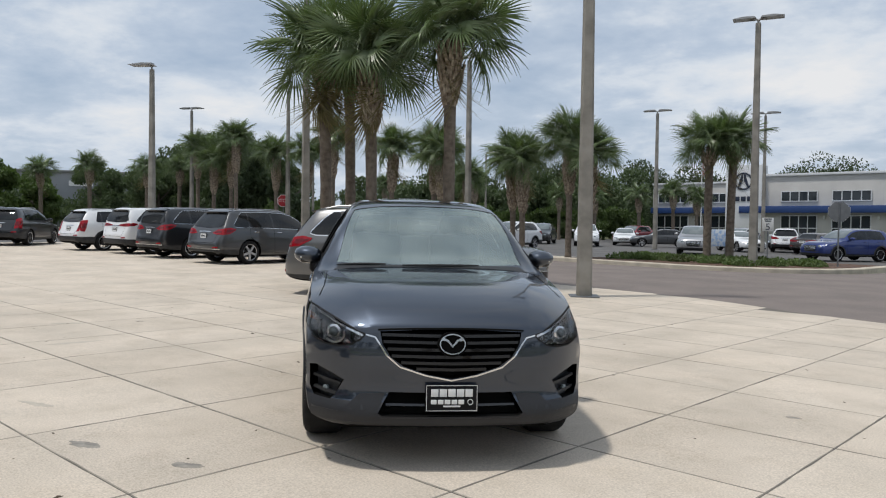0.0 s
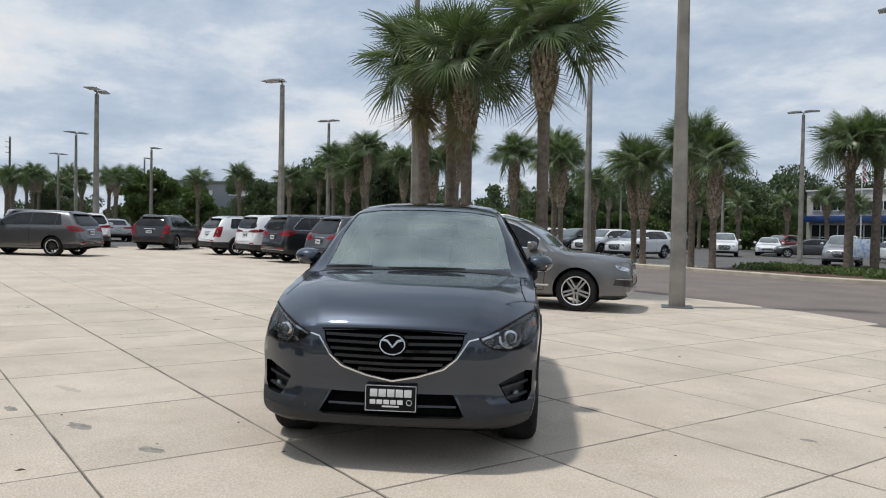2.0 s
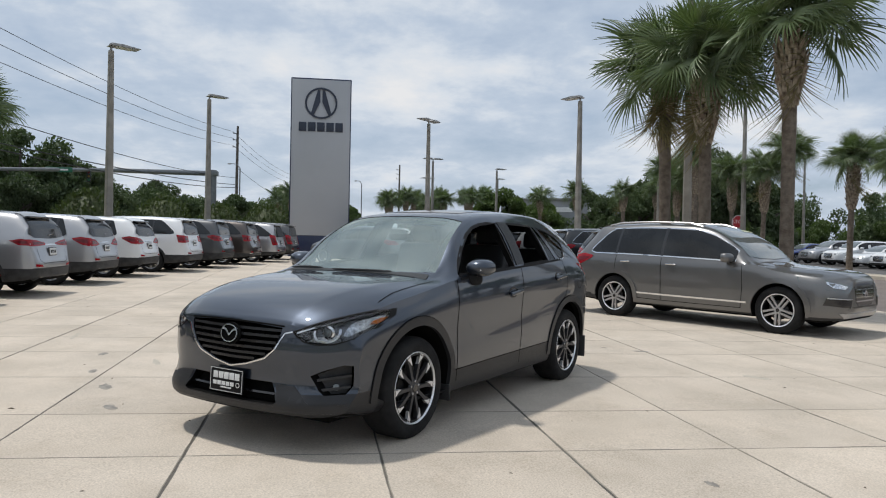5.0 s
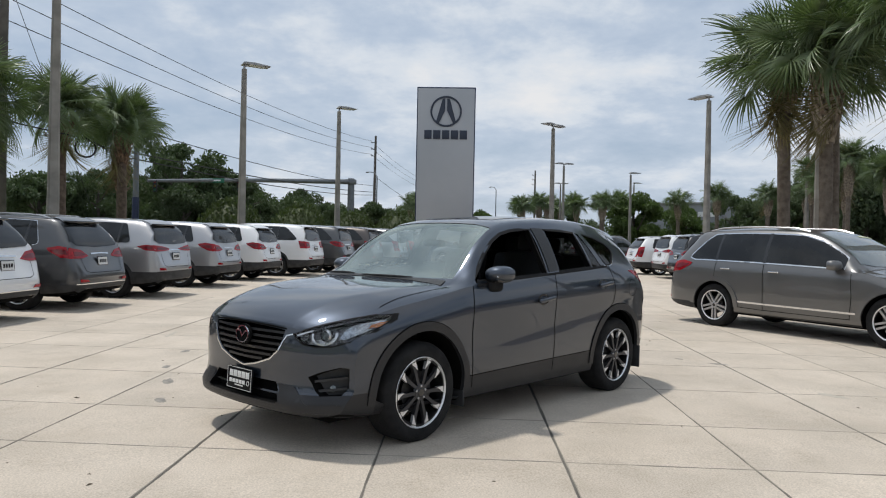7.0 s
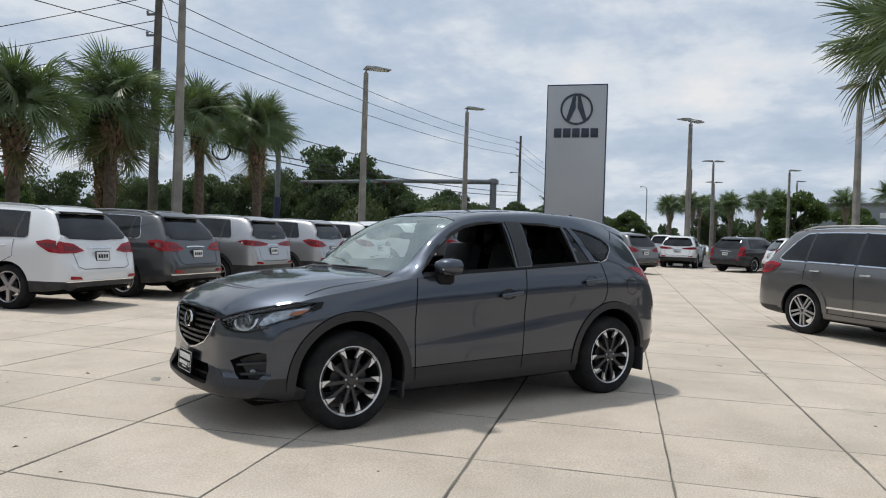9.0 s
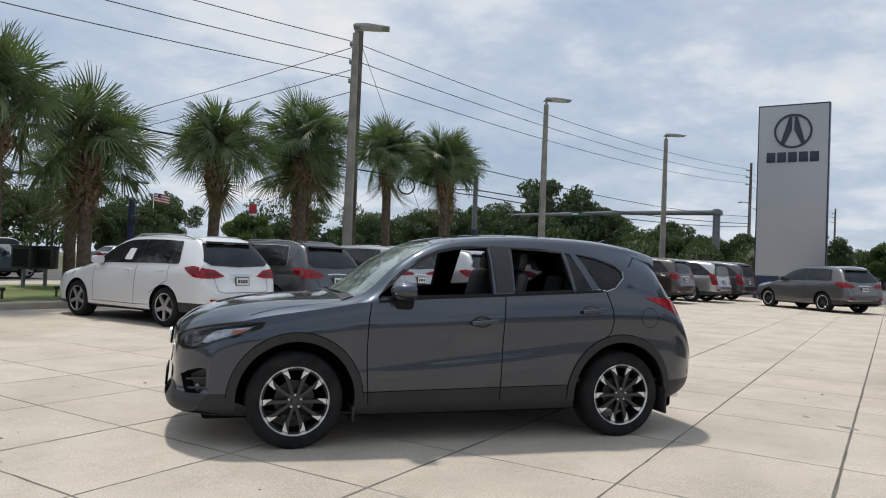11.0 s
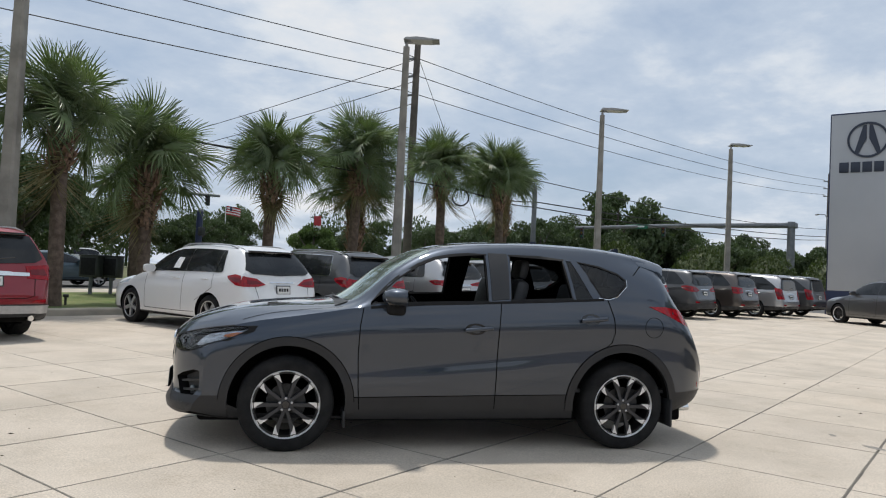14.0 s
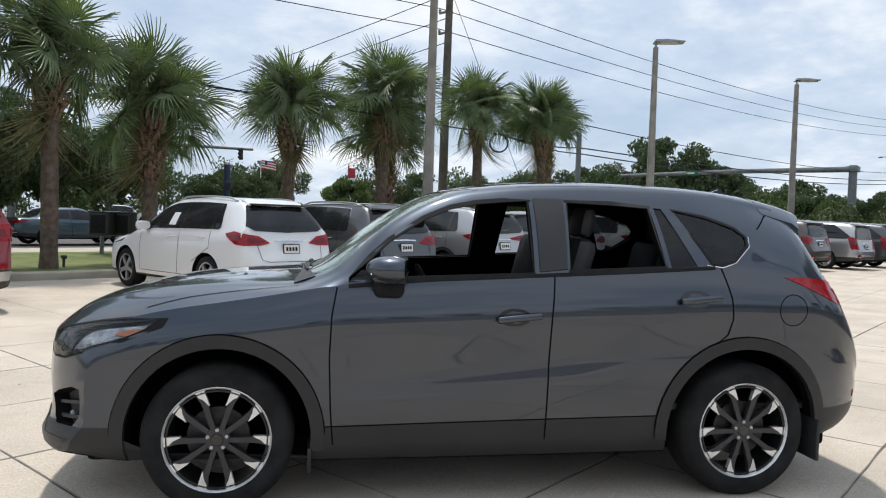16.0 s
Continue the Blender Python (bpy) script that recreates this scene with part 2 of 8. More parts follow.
def mesh_of(bm, name, smooth=True):
    me = bpy.data.meshes.new(name)
    bm.normal_update()
    bm.to_mesh(me)
    bm.free()
    if smooth:
        me.polygons.foreach_set("use_smooth", [True] * len(me.polygons))
        me.set_sharp_from_angle(angle=radians(38))
    return me


def thing(name, bm, mat, m=None, label="", category="", group="", kind="", smooth=True):
    """A top-level mesh."""
    ob = new(name, mesh_of(bm, name, smooth))
    for k in (mat if isinstance(mat, (list, tuple)) else [mat]):
        ob.data.materials.append(k)
    if m is not None:
        ob.matrix_world = m
    return tagged(ob, label, category, group, kind)


def holder(name, m, label="", category="", group="", kind=""):
    ob = new(name)
    ob.empty_display_size = 0.2
    ob.matrix_world = m
    return tagged(ob, label, category, group, kind)


def part(name, bm, mat, parent, label="", at=None, smooth=True, data=None):
    """One mesh under a thing or under a part, in the parent's own frame."""
    ob = new(name, data if data is not None else mesh_of(bm, name, smooth))
    if data is None:
        for k in (mat if isinstance(mat, (list, tuple)) else [mat]):
            ob.data.materials.append(k)
    ob.parent = parent
    if at is not None:
        ob.matrix_basis = at
    return tagged(ob, label)


def add_box(bm, cx, cy, cz, sx, sy, sz, bevel=0.0, m=None, seg=2):
    made = bmesh.ops.create_cube(bm, size=1.0)
    vs = made["verts"]
    for v in vs:
        v.co = Vector((v.co.x * sx + cx, v.co.y * sy + cy, v.co.z * sz + cz))
    if bevel:
        es = list({e for v in vs for e in v.link_edges})
        r = bmesh.ops.bevel(bm, geom=es, offset=bevel, segments=seg, affect="EDGES", profile=0.5)
        vs = list({v for f in r["faces"] for v in f.verts} | {v for v in vs if v.is_valid})
    if m is not None:
        for v in vs:
            v.co = m @ v.co
    return bm


def box(cx, cy, cz, sx, sy, sz, bevel=0.0, m=None, seg=2):
    return add_box(bmesh.new(), cx, cy, cz, sx, sy, sz, bevel, m, seg)


def add_tube(bm, points, radii, sides=10, cap=True):
    """A round tube through points with a radius at each."""
    pts = [Vector(p) for p in points]
    if not isinstance(radii, (list, tuple)):
        radii = [radii] * len(pts)
    rings, side = [], None
    for i, p in enumerate(pts):
        t = (pts[min(i + 1, len(pts) - 1)] - pts[max(i - 1, 0)]).normalized()
        if side is None:
            side = t.orthogonal().normalized()
        side = (side - t * side.dot(t)).normalized()
        up = t.cross(side)
        rings.append([bm.verts.new(p + radii[i] * (math.cos(a) * side + math.sin(a) * up))
                      for a in (2 * math.pi * k / sides for k in range(sides))])
    for a, b in zip(rings, rings[1:]):
        for k in range(sides):
            bm.faces.new((a[k], a[(k + 1) % sides], b[(k + 1) % sides], b[k]))
    if cap:
        bm.faces.new(rings[0][::-1])
        bm.faces.new(rings[-1])
    return bm


def tube(points, radii, sides=10, cap=True):
    return add_tube(bmesh.new(), points, radii, sides, cap)


def add_lathe(bm, profile, sides=32, axis="y", closed=False):
    """Turns (radius, along) pairs round an axis."""
    rings = []
    for r, a in profile:
        ring = []
        for k in range(sides):
            c, s = math.cos(2 * math.pi * k / sides) * r, math.sin(2 * math.pi * k / sides) * r
            ring.append(bm.verts.new((c, a, s) if axis == "y" else (c, s, a) if axis == "z" else (a, c, s)))
        rings.append(ring)
    pairs = list(zip(rings, rings[1:])) + ([(rings[-1], rings[0])] if closed else [])
    for a, b in pairs:
        for k in range(sides):
            bm.faces.new((a[k], b[k], b[(k + 1) % sides], a[(k + 1) % sides]))
    if not closed:
        for ring in (rings[0], rings[-1]):
            try:
                bm.faces.new(ring)
            except ValueError:
                pass
    bmesh.ops.recalc_face_normals(bm, faces=bm.faces)
    return bm


def lathe(profile, sides=32, axis="y", closed=False):
    return add_lathe(bmesh.new(), profile, sides, axis, closed)


def add_prism(bm, outline, a, b, axis="y"):
    """A closed prism over a 2D outline, from a to b along an axis. Outlines are (x, z) for y, (x, y) for z, (y, z) for x."""
    def spot(p, h):
        return (p[0], h, p[1]) if axis == "y" else (p[0], p[1], h) if axis == "z" else (h, p[0], p[1])
    lo, hi = [bm.verts.new(spot(p, a)) for p in outline], [bm.verts.new(spot(p, b)) for p in outline]
    n = len(outline)
    made = [bm.faces.new(lo), bm.faces.new(hi[::-1])]
    made += [bm.faces.new((lo[k], hi[k], hi[(k + 1) % n], lo[(k + 1) % n])) for k in range(n)]
    bmesh.ops.recalc_face_normals(bm, faces=made)
    return bm


def prism(outline, a, b, axis="y"):
    return add_prism(bmesh.new(), outline, a, b, axis)


def curve_at(knots, x):
    """A smooth monotone curve (Fritsch-Carlson) through sorted (x, value) knots."""
    xs, ys = [k[0] for k in knots], [k[1] for k in knots]
    if x <= xs[0]:
        return ys[0]
    if x >= xs[-1]:
        return ys[-1]
    d = [(ys[i + 1] - ys[i]) / (xs[i + 1] - xs[i]) for i in range(len(xs) - 1)]
    i = max(k for k in range(len(xs) - 1) if xs[k] <= x)

    def slope(k):
        if k == 0:
            return d[0]
        if k == len(xs) - 1:
            return d[-1]
        if d[k - 1] * d[k] <= 0:
            return 0.0
        w1, w2 = 2 * (xs[k + 1] - xs[k]) + xs[k] - xs[k - 1], xs[k + 1] - xs[k] + 2 * (xs[k] - xs[k - 1])
        return (w1 + w2) / (w1 / d[k - 1] + w2 / d[k])
    h = xs[i + 1] - xs[i]
    t = (x - xs[i]) / h
    return ((1 + 2 * t) * (1 - t) ** 2 * ys[i] + t * (1 - t) ** 2 * h * slope(i)
            + t * t * (3 - 2 * t) * ys[i + 1] + t * t * (t - 1) * h * slope(i + 1))


# ---- cars: a lofted shell, and panels laid on it ----
from mathutils.bvhtree import BVHTree


class Shell:
    """A car's outer form. Stations run from the nose (s < 0, ahead of the front axle) to the tail; curves give the centre line's
    height, the shoulder, the roof edge, the widest line and the underside at each. Local x points ahead, y to the left."""

    def __init__(self, spec, step=0.05, ring=3):
        self.spec, self.base = spec, spec["wheelbase"] / 2
        nose, tail = spec["top"][0][0], spec["top"][-1][0]
        n = int((tail - nose) / step)
        stations = sorted({round(nose + (tail - nose) * k / n, 4) for k in range(n + 1)}
                          | {round(nose + d, 4) for d in (0.015, 0.03)} | {round(tail - d, 4) for d in (0.015, 0.03)})
        self.rings = [self.section(s, ring) for s in stations]
        self.mesh = self.build(stations, self.rings)
        bm = bmesh.new()
        bm.from_mesh(self.mesh)
        bmesh.ops.triangulate(bm, faces=bm.faces[:])
        self.tree = BVHTree.FromBMesh(bm)
        bm.free()

    def section(self, s, fine):
        c = {k: curve_at(self.spec[k], s) for k in ("top", "shoulder", "shoulder_w", "edge", "edge_w", "wide", "under")}
        lo, sh, w, ws, zr, wr, zt = c["under"], c["shoulder"], c["wide"], c["shoulder_w"], c["edge"], c["edge_w"], c["top"]
        ws = min(ws, w)
        wr = min(wr, ws)
        sh, zr = min(sh, zt), min(zr, zt)
        wa = curve_at(self.spec["waist"], s) if "waist" in self.spec else 0.0       # how far the flank is drawn in above the sill
        k = [(0, lo), (0.80 * w, lo), (0.955 * w - wa * 0.2, lo + 0.04), (0.992 * w - wa * 0.5, lo + 0.15), (w - wa, lo + 0.36 * (sh - lo)),
             (0.996 * w, lo + 0.68 * (sh - lo)), (ws + 0.66 * (w - ws), sh - 0.16 * (sh - lo) * 0.8), (ws, sh),
             (ws + 0.30 * (wr - ws) + 0.012, sh + 0.33 * (zr - sh)), (ws + 0.64 * (wr - ws) + 0.014, sh + 0.68 * (zr - sh)),
             (wr, zr), (0.90 * wr, zr + 0.50 * (zt - zr)), (0.62 * wr, zr + 0.84 * (zt - zr)), (0.3 * wr, zr + 0.965 * (zt - zr)), (0, zt)]
        out = []
        sharp = {1, 7, 10}
        for i in range(len(k) - 1):
            p0, p1, p2, p3 = k[max(i - 1, 0)], k[i], k[i + 1], k[min(i + 2, len(k) - 1)]
            if i in sharp:
                p0 = (2 * p1[0] - p2[0], 2 * p1[1] - p2[1])
            if i + 1 in sharp:
                p3 = (2 * p2[0] - p1[0], 2 * p2[1] - p1[1])
            for j in range(fine):
                t = j / fine
                out.append(tuple(0.5 * (2 * p1[a] + (p2[a] - p0[a]) * t + (2 * p0[a] - 5 * p1[a] + 4 * p2[a] - p3[a]) * t * t
                                        + (3 * p1[a] - p0[a] - 3 * p2[a] + p3[a]) * t ** 3) for a in (0, 1)))
        out.append(k[-1])
        return [(max(0.0, a), b) for a, b in out]

    def build(self, stations, rings):
        bm = bmesh.new()
        rows = []
        for s, ring in zip(stations, rings):
            x = self.base - s
            left = [bm.verts.new((x, y, z)) for y, z in ring]
            right = [bm.verts.new((x, -y, z)) for y, z in ring[1:-1]]
            rows.append(left + right[::-1])
        m = len(rows[0])
        for a, b in zip(rows, rows[1:]):
            for k in range(m):
                bm.faces.new((a[k], a[(k + 1) % m], b[(k + 1) % m], b[k]))
        bm.faces.new(rows[0])
        bm.faces.new(rows[-1][::-1])
        bmesh.ops.recalc_face_normals(bm, faces=bm.faces)
        return mesh_of(bm, "shell")

    def hit(self, p, way):
        got = self.tree.ray_cast(Vector(p), Vector(way))
        if got[0] is None:
            got = self.tree.find_nearest(Vector(p) + Vector(way) * 3.0)
        return got[0], got[1]

    def panel(self, outline, side, off=0.003, thick=0.0, cell=0.06, sides=(1,), flat=None):
        """A panel laid on the shell inside an outline, seen from a side: 'y' (s, z), 'front' and 'rear' (y, z), 'top' (s, y).
        sides: 1 is the car's left (or as drawn), -1 its mirror."""
        bm = bmesh.new()
        for sign in sides:
            one = bmesh.new()
            vs = [one.verts.new((a, b, 0)) for a, b in outline]
            one.faces.new(vs)
            for axis in (0, 1):
                lo, hi = min(p[axis] for p in outline), max(p[axis] for p in outline)
                n = max(1, int((hi - lo) / cell))
                for k in range(1, n):
                    co, no = [0, 0, 0], [0, 0, 0]
                    co[axis], no[axis] = lo + (hi - lo) * k / n, 1
                    bmesh.ops.bisect_plane(one, geom=one.verts[:] + one.edges[:] + one.faces[:], plane_co=co, plane_no=no)
            outer = {}
            for v in one.verts:
                a, b = v.co.x, v.co.y
                if side == "y":
                    p, way = (self.base - a, 3.0 * sign, b), (0, -sign, 0)
                elif side == "front":
                    p, way = (self.base + 4, a * sign, b), (-1, 0, 0)
                elif side == "rear":
                    p, way = (self.base - 9, a * sign, b), (1, 0, 0)
                else:
                    p, way = (self.base - a, b * sign, 3.5), (0, 0, -1)
                at, normal = self.hit(p, way)
                if normal.dot(Vector(way)) > 0:
                    normal = -normal
                if flat is not None:
                    at = at.copy()
                    at[{"y": 1, "front": 0, "rear": 0, "top": 2}[side]] = flat * (sign if side == "y" else 1)
                    normal = -Vector(way)
                outer[v] = bm.verts.new(at + normal * off)
                if thick:
                    outer[v, 1] = bm.verts.new(at + normal * (off - thick))
            for f in one.faces:
                bm.faces.new([outer[v] for v in f.verts])
                if thick:
                    bm.faces.new([outer[v, 1] for v in f.verts][::-1])
            if thick:
                for e in one.edges:
                    if len(e.link_faces) == 1:
                        a, b = e.verts
                        bm.faces.new((outer[a], outer[b], outer[b, 1], outer[a, 1]))
            one.free()
        bmesh.ops.recalc_face_normals(bm, faces=bm.faces)
        if not thick:
            c = Vector((0, 0, 0.8))
            for f in bm.faces:
                if f.normal.dot(f.calc_center_median() - c) < 0:
                    f.normal_flip()
        return bm

    def strip(self, line, side, width, off=0.002, thick=0.0, cell=0.08, sides=(1,), closed=False):
        """A narrow band along a line."""
        left, right = [], []
        n = len(line)
        for i, p in enumerate(line):
            a = line[(i - 1) % n] if closed else line[max(i - 1, 0)]
            b = line[(i + 1) % n] if closed else line[min(i + 1, n - 1)]
            d = Vector((b[0] - a[0], b[1] - a[1])).normalized()
            left.append((p[0] - d.y * width / 2, p[1] + d.x * width / 2))
            right.append((p[0] + d.y * width / 2, p[1] - d.x * width / 2))
        bm = bmesh.new()
        for i in range(n if closed else n - 1):
            j = (i + 1) % n
            q = self.panel([left[i], left[j], right[j], right[i]], side, off, thick, cell, sides)
            me = bpy.data.meshes.new("strip")
            q.to_mesh(me)
            q.free()
            bm.from_mesh(me)
            bpy.data.meshes.remove(me)
        bmesh.ops.remove_doubles(bm, verts=bm.verts, dist=0.0004)
        return bm


def skirt(mesh, rules):
    """Unpainted plastic along the foot of a body: (height ahead, height behind, from x, to x), its edge a clean line."""
    bm = bmesh.new()
    bm.from_mesh(mesh)
    for z0, z1, x0, x1 in rules:
        no = Vector((-(z1 - z0), 0, x1 - x0)).normalized()
        inside = [f for f in bm.faces if min(v.co.x for v in f.verts) < x1 and max(v.co.x for v in f.verts) > x0]
        geom = list({v for f in inside for v in f.verts}) + list({e for f in inside for e in f.edges}) + inside
        bmesh.ops.bisect_plane(bm, geom=geom, plane_co=(x0, 0, z0), plane_no=no, dist=0.0004)
    for f in bm.faces:
        c = f.calc_center_median()
        for z0, z1, x0, x1 in rules:
            if x0 <= c.x <= x1 and c.z < z0 + (z1 - z0) * (c.x - x0) / (x1 - x0):
                f.material_index = 2
    bm.to_mesh(mesh)
    bm.free()


def cut(mesh, cutters, name):
    """The mesh less the cutters; cut faces take the cutter's own material (its second slot)."""
    ob = new("cut_body", mesh)
    tools = []
    for bm in cutters:
        c = new("cutter", mesh_of(bm, "cutter", False))
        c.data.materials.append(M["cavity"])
        tools.append(c)
        mod = ob.modifiers.new("cut", "BOOLEAN")
        mod.operation, mod.solver, mod.object, mod.material_mode = "DIFFERENCE", "EXACT", c, "TRANSFER"
    bpy.context.view_layer.update()
    done = bpy.data.meshes.new_from_object(ob.evaluated_get(bpy.context.evaluated_depsgraph_get()))
    done.name = name
    for o in (ob, *tools):
        bpy.data.objects.remove(o)
    done.polygons.foreach_set("use_smooth", [True] * len(done.polygons))
    done.set_sharp_from_angle(angle=radians(33))
    for f in done.polygons:                      # faces turned down go near-black: shade under the car painted in
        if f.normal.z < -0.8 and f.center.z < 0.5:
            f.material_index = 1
    return done


def arc(cx, cz, r, a0, a1, n=14):
    return [(cx + r * math.cos(radians(a0 + (a1 - a0) * k / n)), cz + r * math.sin(radians(a0 + (a1 - a0) * k / n))) for k in range(n + 1)]


def wheel_parts(r, rim_r, width, style, sides=40):
    """Meshes of a wheel, its outer face towards +y, centred on the hub: core, tyre, rim, spokes."""
    w = width
    core = lathe([(0.02, -0.06), (rim_r * 0.58, -0.06), (rim_r * 0.58, -0.045), (0.02, -0.045)], sides // 2, closed=True)
    add_lathe(core, [(rim_r * 0.93, -w * 0.9), (rim_r * 0.93, w * 0.02), (rim_r * 0.90, w * 0.02), (rim_r * 0.90, -w * 0.9)], sides, closed=True)
    tyre = bmesh.new()
    prof = [(rim_r * 0.94, 0.0), (rim_r * 1.0, 0.012), (rim_r * 1.03, 0.016), (rim_r + (r - rim_r) * 0.55, 0.022), (r - 0.022, 0.010), (r - 0.008, -0.008),
            (r, -0.03), (r, -w / 2), (r, -w + 0.03), (r - 0.02, -w - 0.005), (rim_r * 1.03, -w - 0.01), (rim_r * 0.94, -w)]
    add_lathe(tyre, prof, sides, closed=True)
    lip = 0.955 if style == "paired" else 0.93
    rim = lathe([(rim_r * (lip - 0.03), -0.03), (rim_r * lip, 0.006), (rim_r * 0.985, 0.014), (rim_r * 1.005, 0.010), (rim_r * 1.0, -0.01), (rim_r * 0.95, -0.035)], sides, closed=True)
    spokes = lathe([(0.012, 0.006), (0.055, 0.004), (0.062, -0.008), (0.06, -0.02), (0.012, -0.02)], 24, closed=True)
    n = {"paired": 10, "twin": 10, "five": 5, "six": 6, "seven": 7, "ten": 10}[style]
    for k in range(n):
        a = 2 * math.pi * (k + 0.5) / n
        if style == "twin":
            a = 2 * math.pi * (k // 2 + 0.5) / 5
        if style == "paired":
            a = 2 * math.pi * (k // 2 + 0.5) / 5 + radians(13.4 if k % 2 else -13.4)
        turn = Matrix.Rotation(-a, 4, "Y")
        if style == "paired":
            sg = 1 if k % 2 else -1
            lean = -0.010 * sg
            bar = [(-0.012, 0.045), (0.012, 0.045), (0.012 + lean * 0.5, rim_r * 0.45), (0.015 + lean, rim_r * 0.74), (0.028 + lean, rim_r * 0.96), (-0.028 + lean, rim_r * 0.96), (-0.015 + lean, rim_r * 0.74), (-0.012 + lean * 0.5, rim_r * 0.45)]
            a0, a1 = lean - sg * 0.016, lean + sg * 0.028
            pad = [(lean - sg * 0.019, rim_r * 0.64), (lean - sg * 0.015, rim_r * 0.66), (lean + sg * 0.001, rim_r * 0.80), (lean + sg * 0.015, rim_r * 0.86), (lean + sg * 0.024, rim_r * 0.968), (lean - sg * 0.023, rim_r * 0.968), (lean - sg * 0.021, rim_r * 0.80)]
            if sg > 0:
                pad = pad[::-1]
            tmp = prism(bar, -0.03, 0.001)
            tmp2 = prism(pad, -0.02, 0.0045)
        elif style == "twin":
            off = 0.036 if k % 2 else -0.036
            bar = [(off * 0.75 - 0.015, 0.045), (off * 0.75 + 0.015, 0.045), (off + 0.017, rim_r * 0.955), (off - 0.017, rim_r * 0.955)]
            tmp, tmp2 = prism(bar, -0.035, 0.003), None
        else:
            h = {"five": 0.040, "six": 0.028, "seven": 0.024, "ten": 0.016}[style]
            bar = [(-h * 0.8, 0.04), (h * 0.8, 0.04), (h * 0.9, rim_r * 0.95), (-h * 0.9, rim_r * 0.95)]
            tmp, tmp2 = prism(bar, -0.035, 0.002), None
        for src, dst in ((tmp, spokes), (tmp2, rim)):
            if src is None:
                continue
            bmesh.ops.transform(src, matrix=turn, verts=src.verts)
            me = bpy.data.meshes.new("spoke")
            src.to_mesh(me)
            src.free()
            dst.from_mesh(me)
            bpy.data.meshes.remove(me)
    return [mesh_of(b, n_) for b, n_ in ((core, "wheel"), (tyre, "tyre"), (rim, "rim"), (spokes, "spokes"))]


def fit_wheels(parent, shell, r, rim_r, width, style, track, rim_mat, spoke_mat, sides=40, cap=True):
    meshes = wheel_parts(r, rim_r, width, style, sides)
    for me, mat in zip(meshes, (M["brake"], M["rubber"], rim_mat, spoke_mat)):
        me.materials.append(mat)
    capm = mesh_of(lathe([(0.001, 0.012), (0.026, 0.011), (0.030, 0.006), (0.030, -0.005), (0.001, -0.005)], 20, closed=True), "centre_cap")
    capm.materials.append(M["gloss_black"])
    nutm = mesh_of(lathe([(0.001, 0.008), (0.009, 0.006), (0.009, -0.006), (0.001, -0.006)], 8, closed=True), "wheel_nut")
    nutm.materials.append(M["alloy"])
    made = []
    for s in (0.0, shell.spec["wheelbase"]):
        for sign in (1, -1):
            m = pose(shell.base - s, sign * track, r - 0.004, 0, 0, 0 if sign > 0 else 180)
            hub = part("wheel", None, None, parent, "", m, data=meshes[0])
            part("tyre", None, None, hub, "black rubber tyre", data=meshes[1])
            part("rim", None, None, hub, data=meshes[2])
            part("spokes", None, None, hub, data=meshes[3])
            if cap:
                part("centre_cap", None, None, hub, data=capm)
                for k in range(5):
                    a = 2 * math.pi * k / 5 + 0.3
                    part("wheel_nut", None, None, hub, "", pose(0.046 * math.cos(a), 0.002, 0.046 * math.sin(a)), data=nutm)
            made.append(hub)
    return made


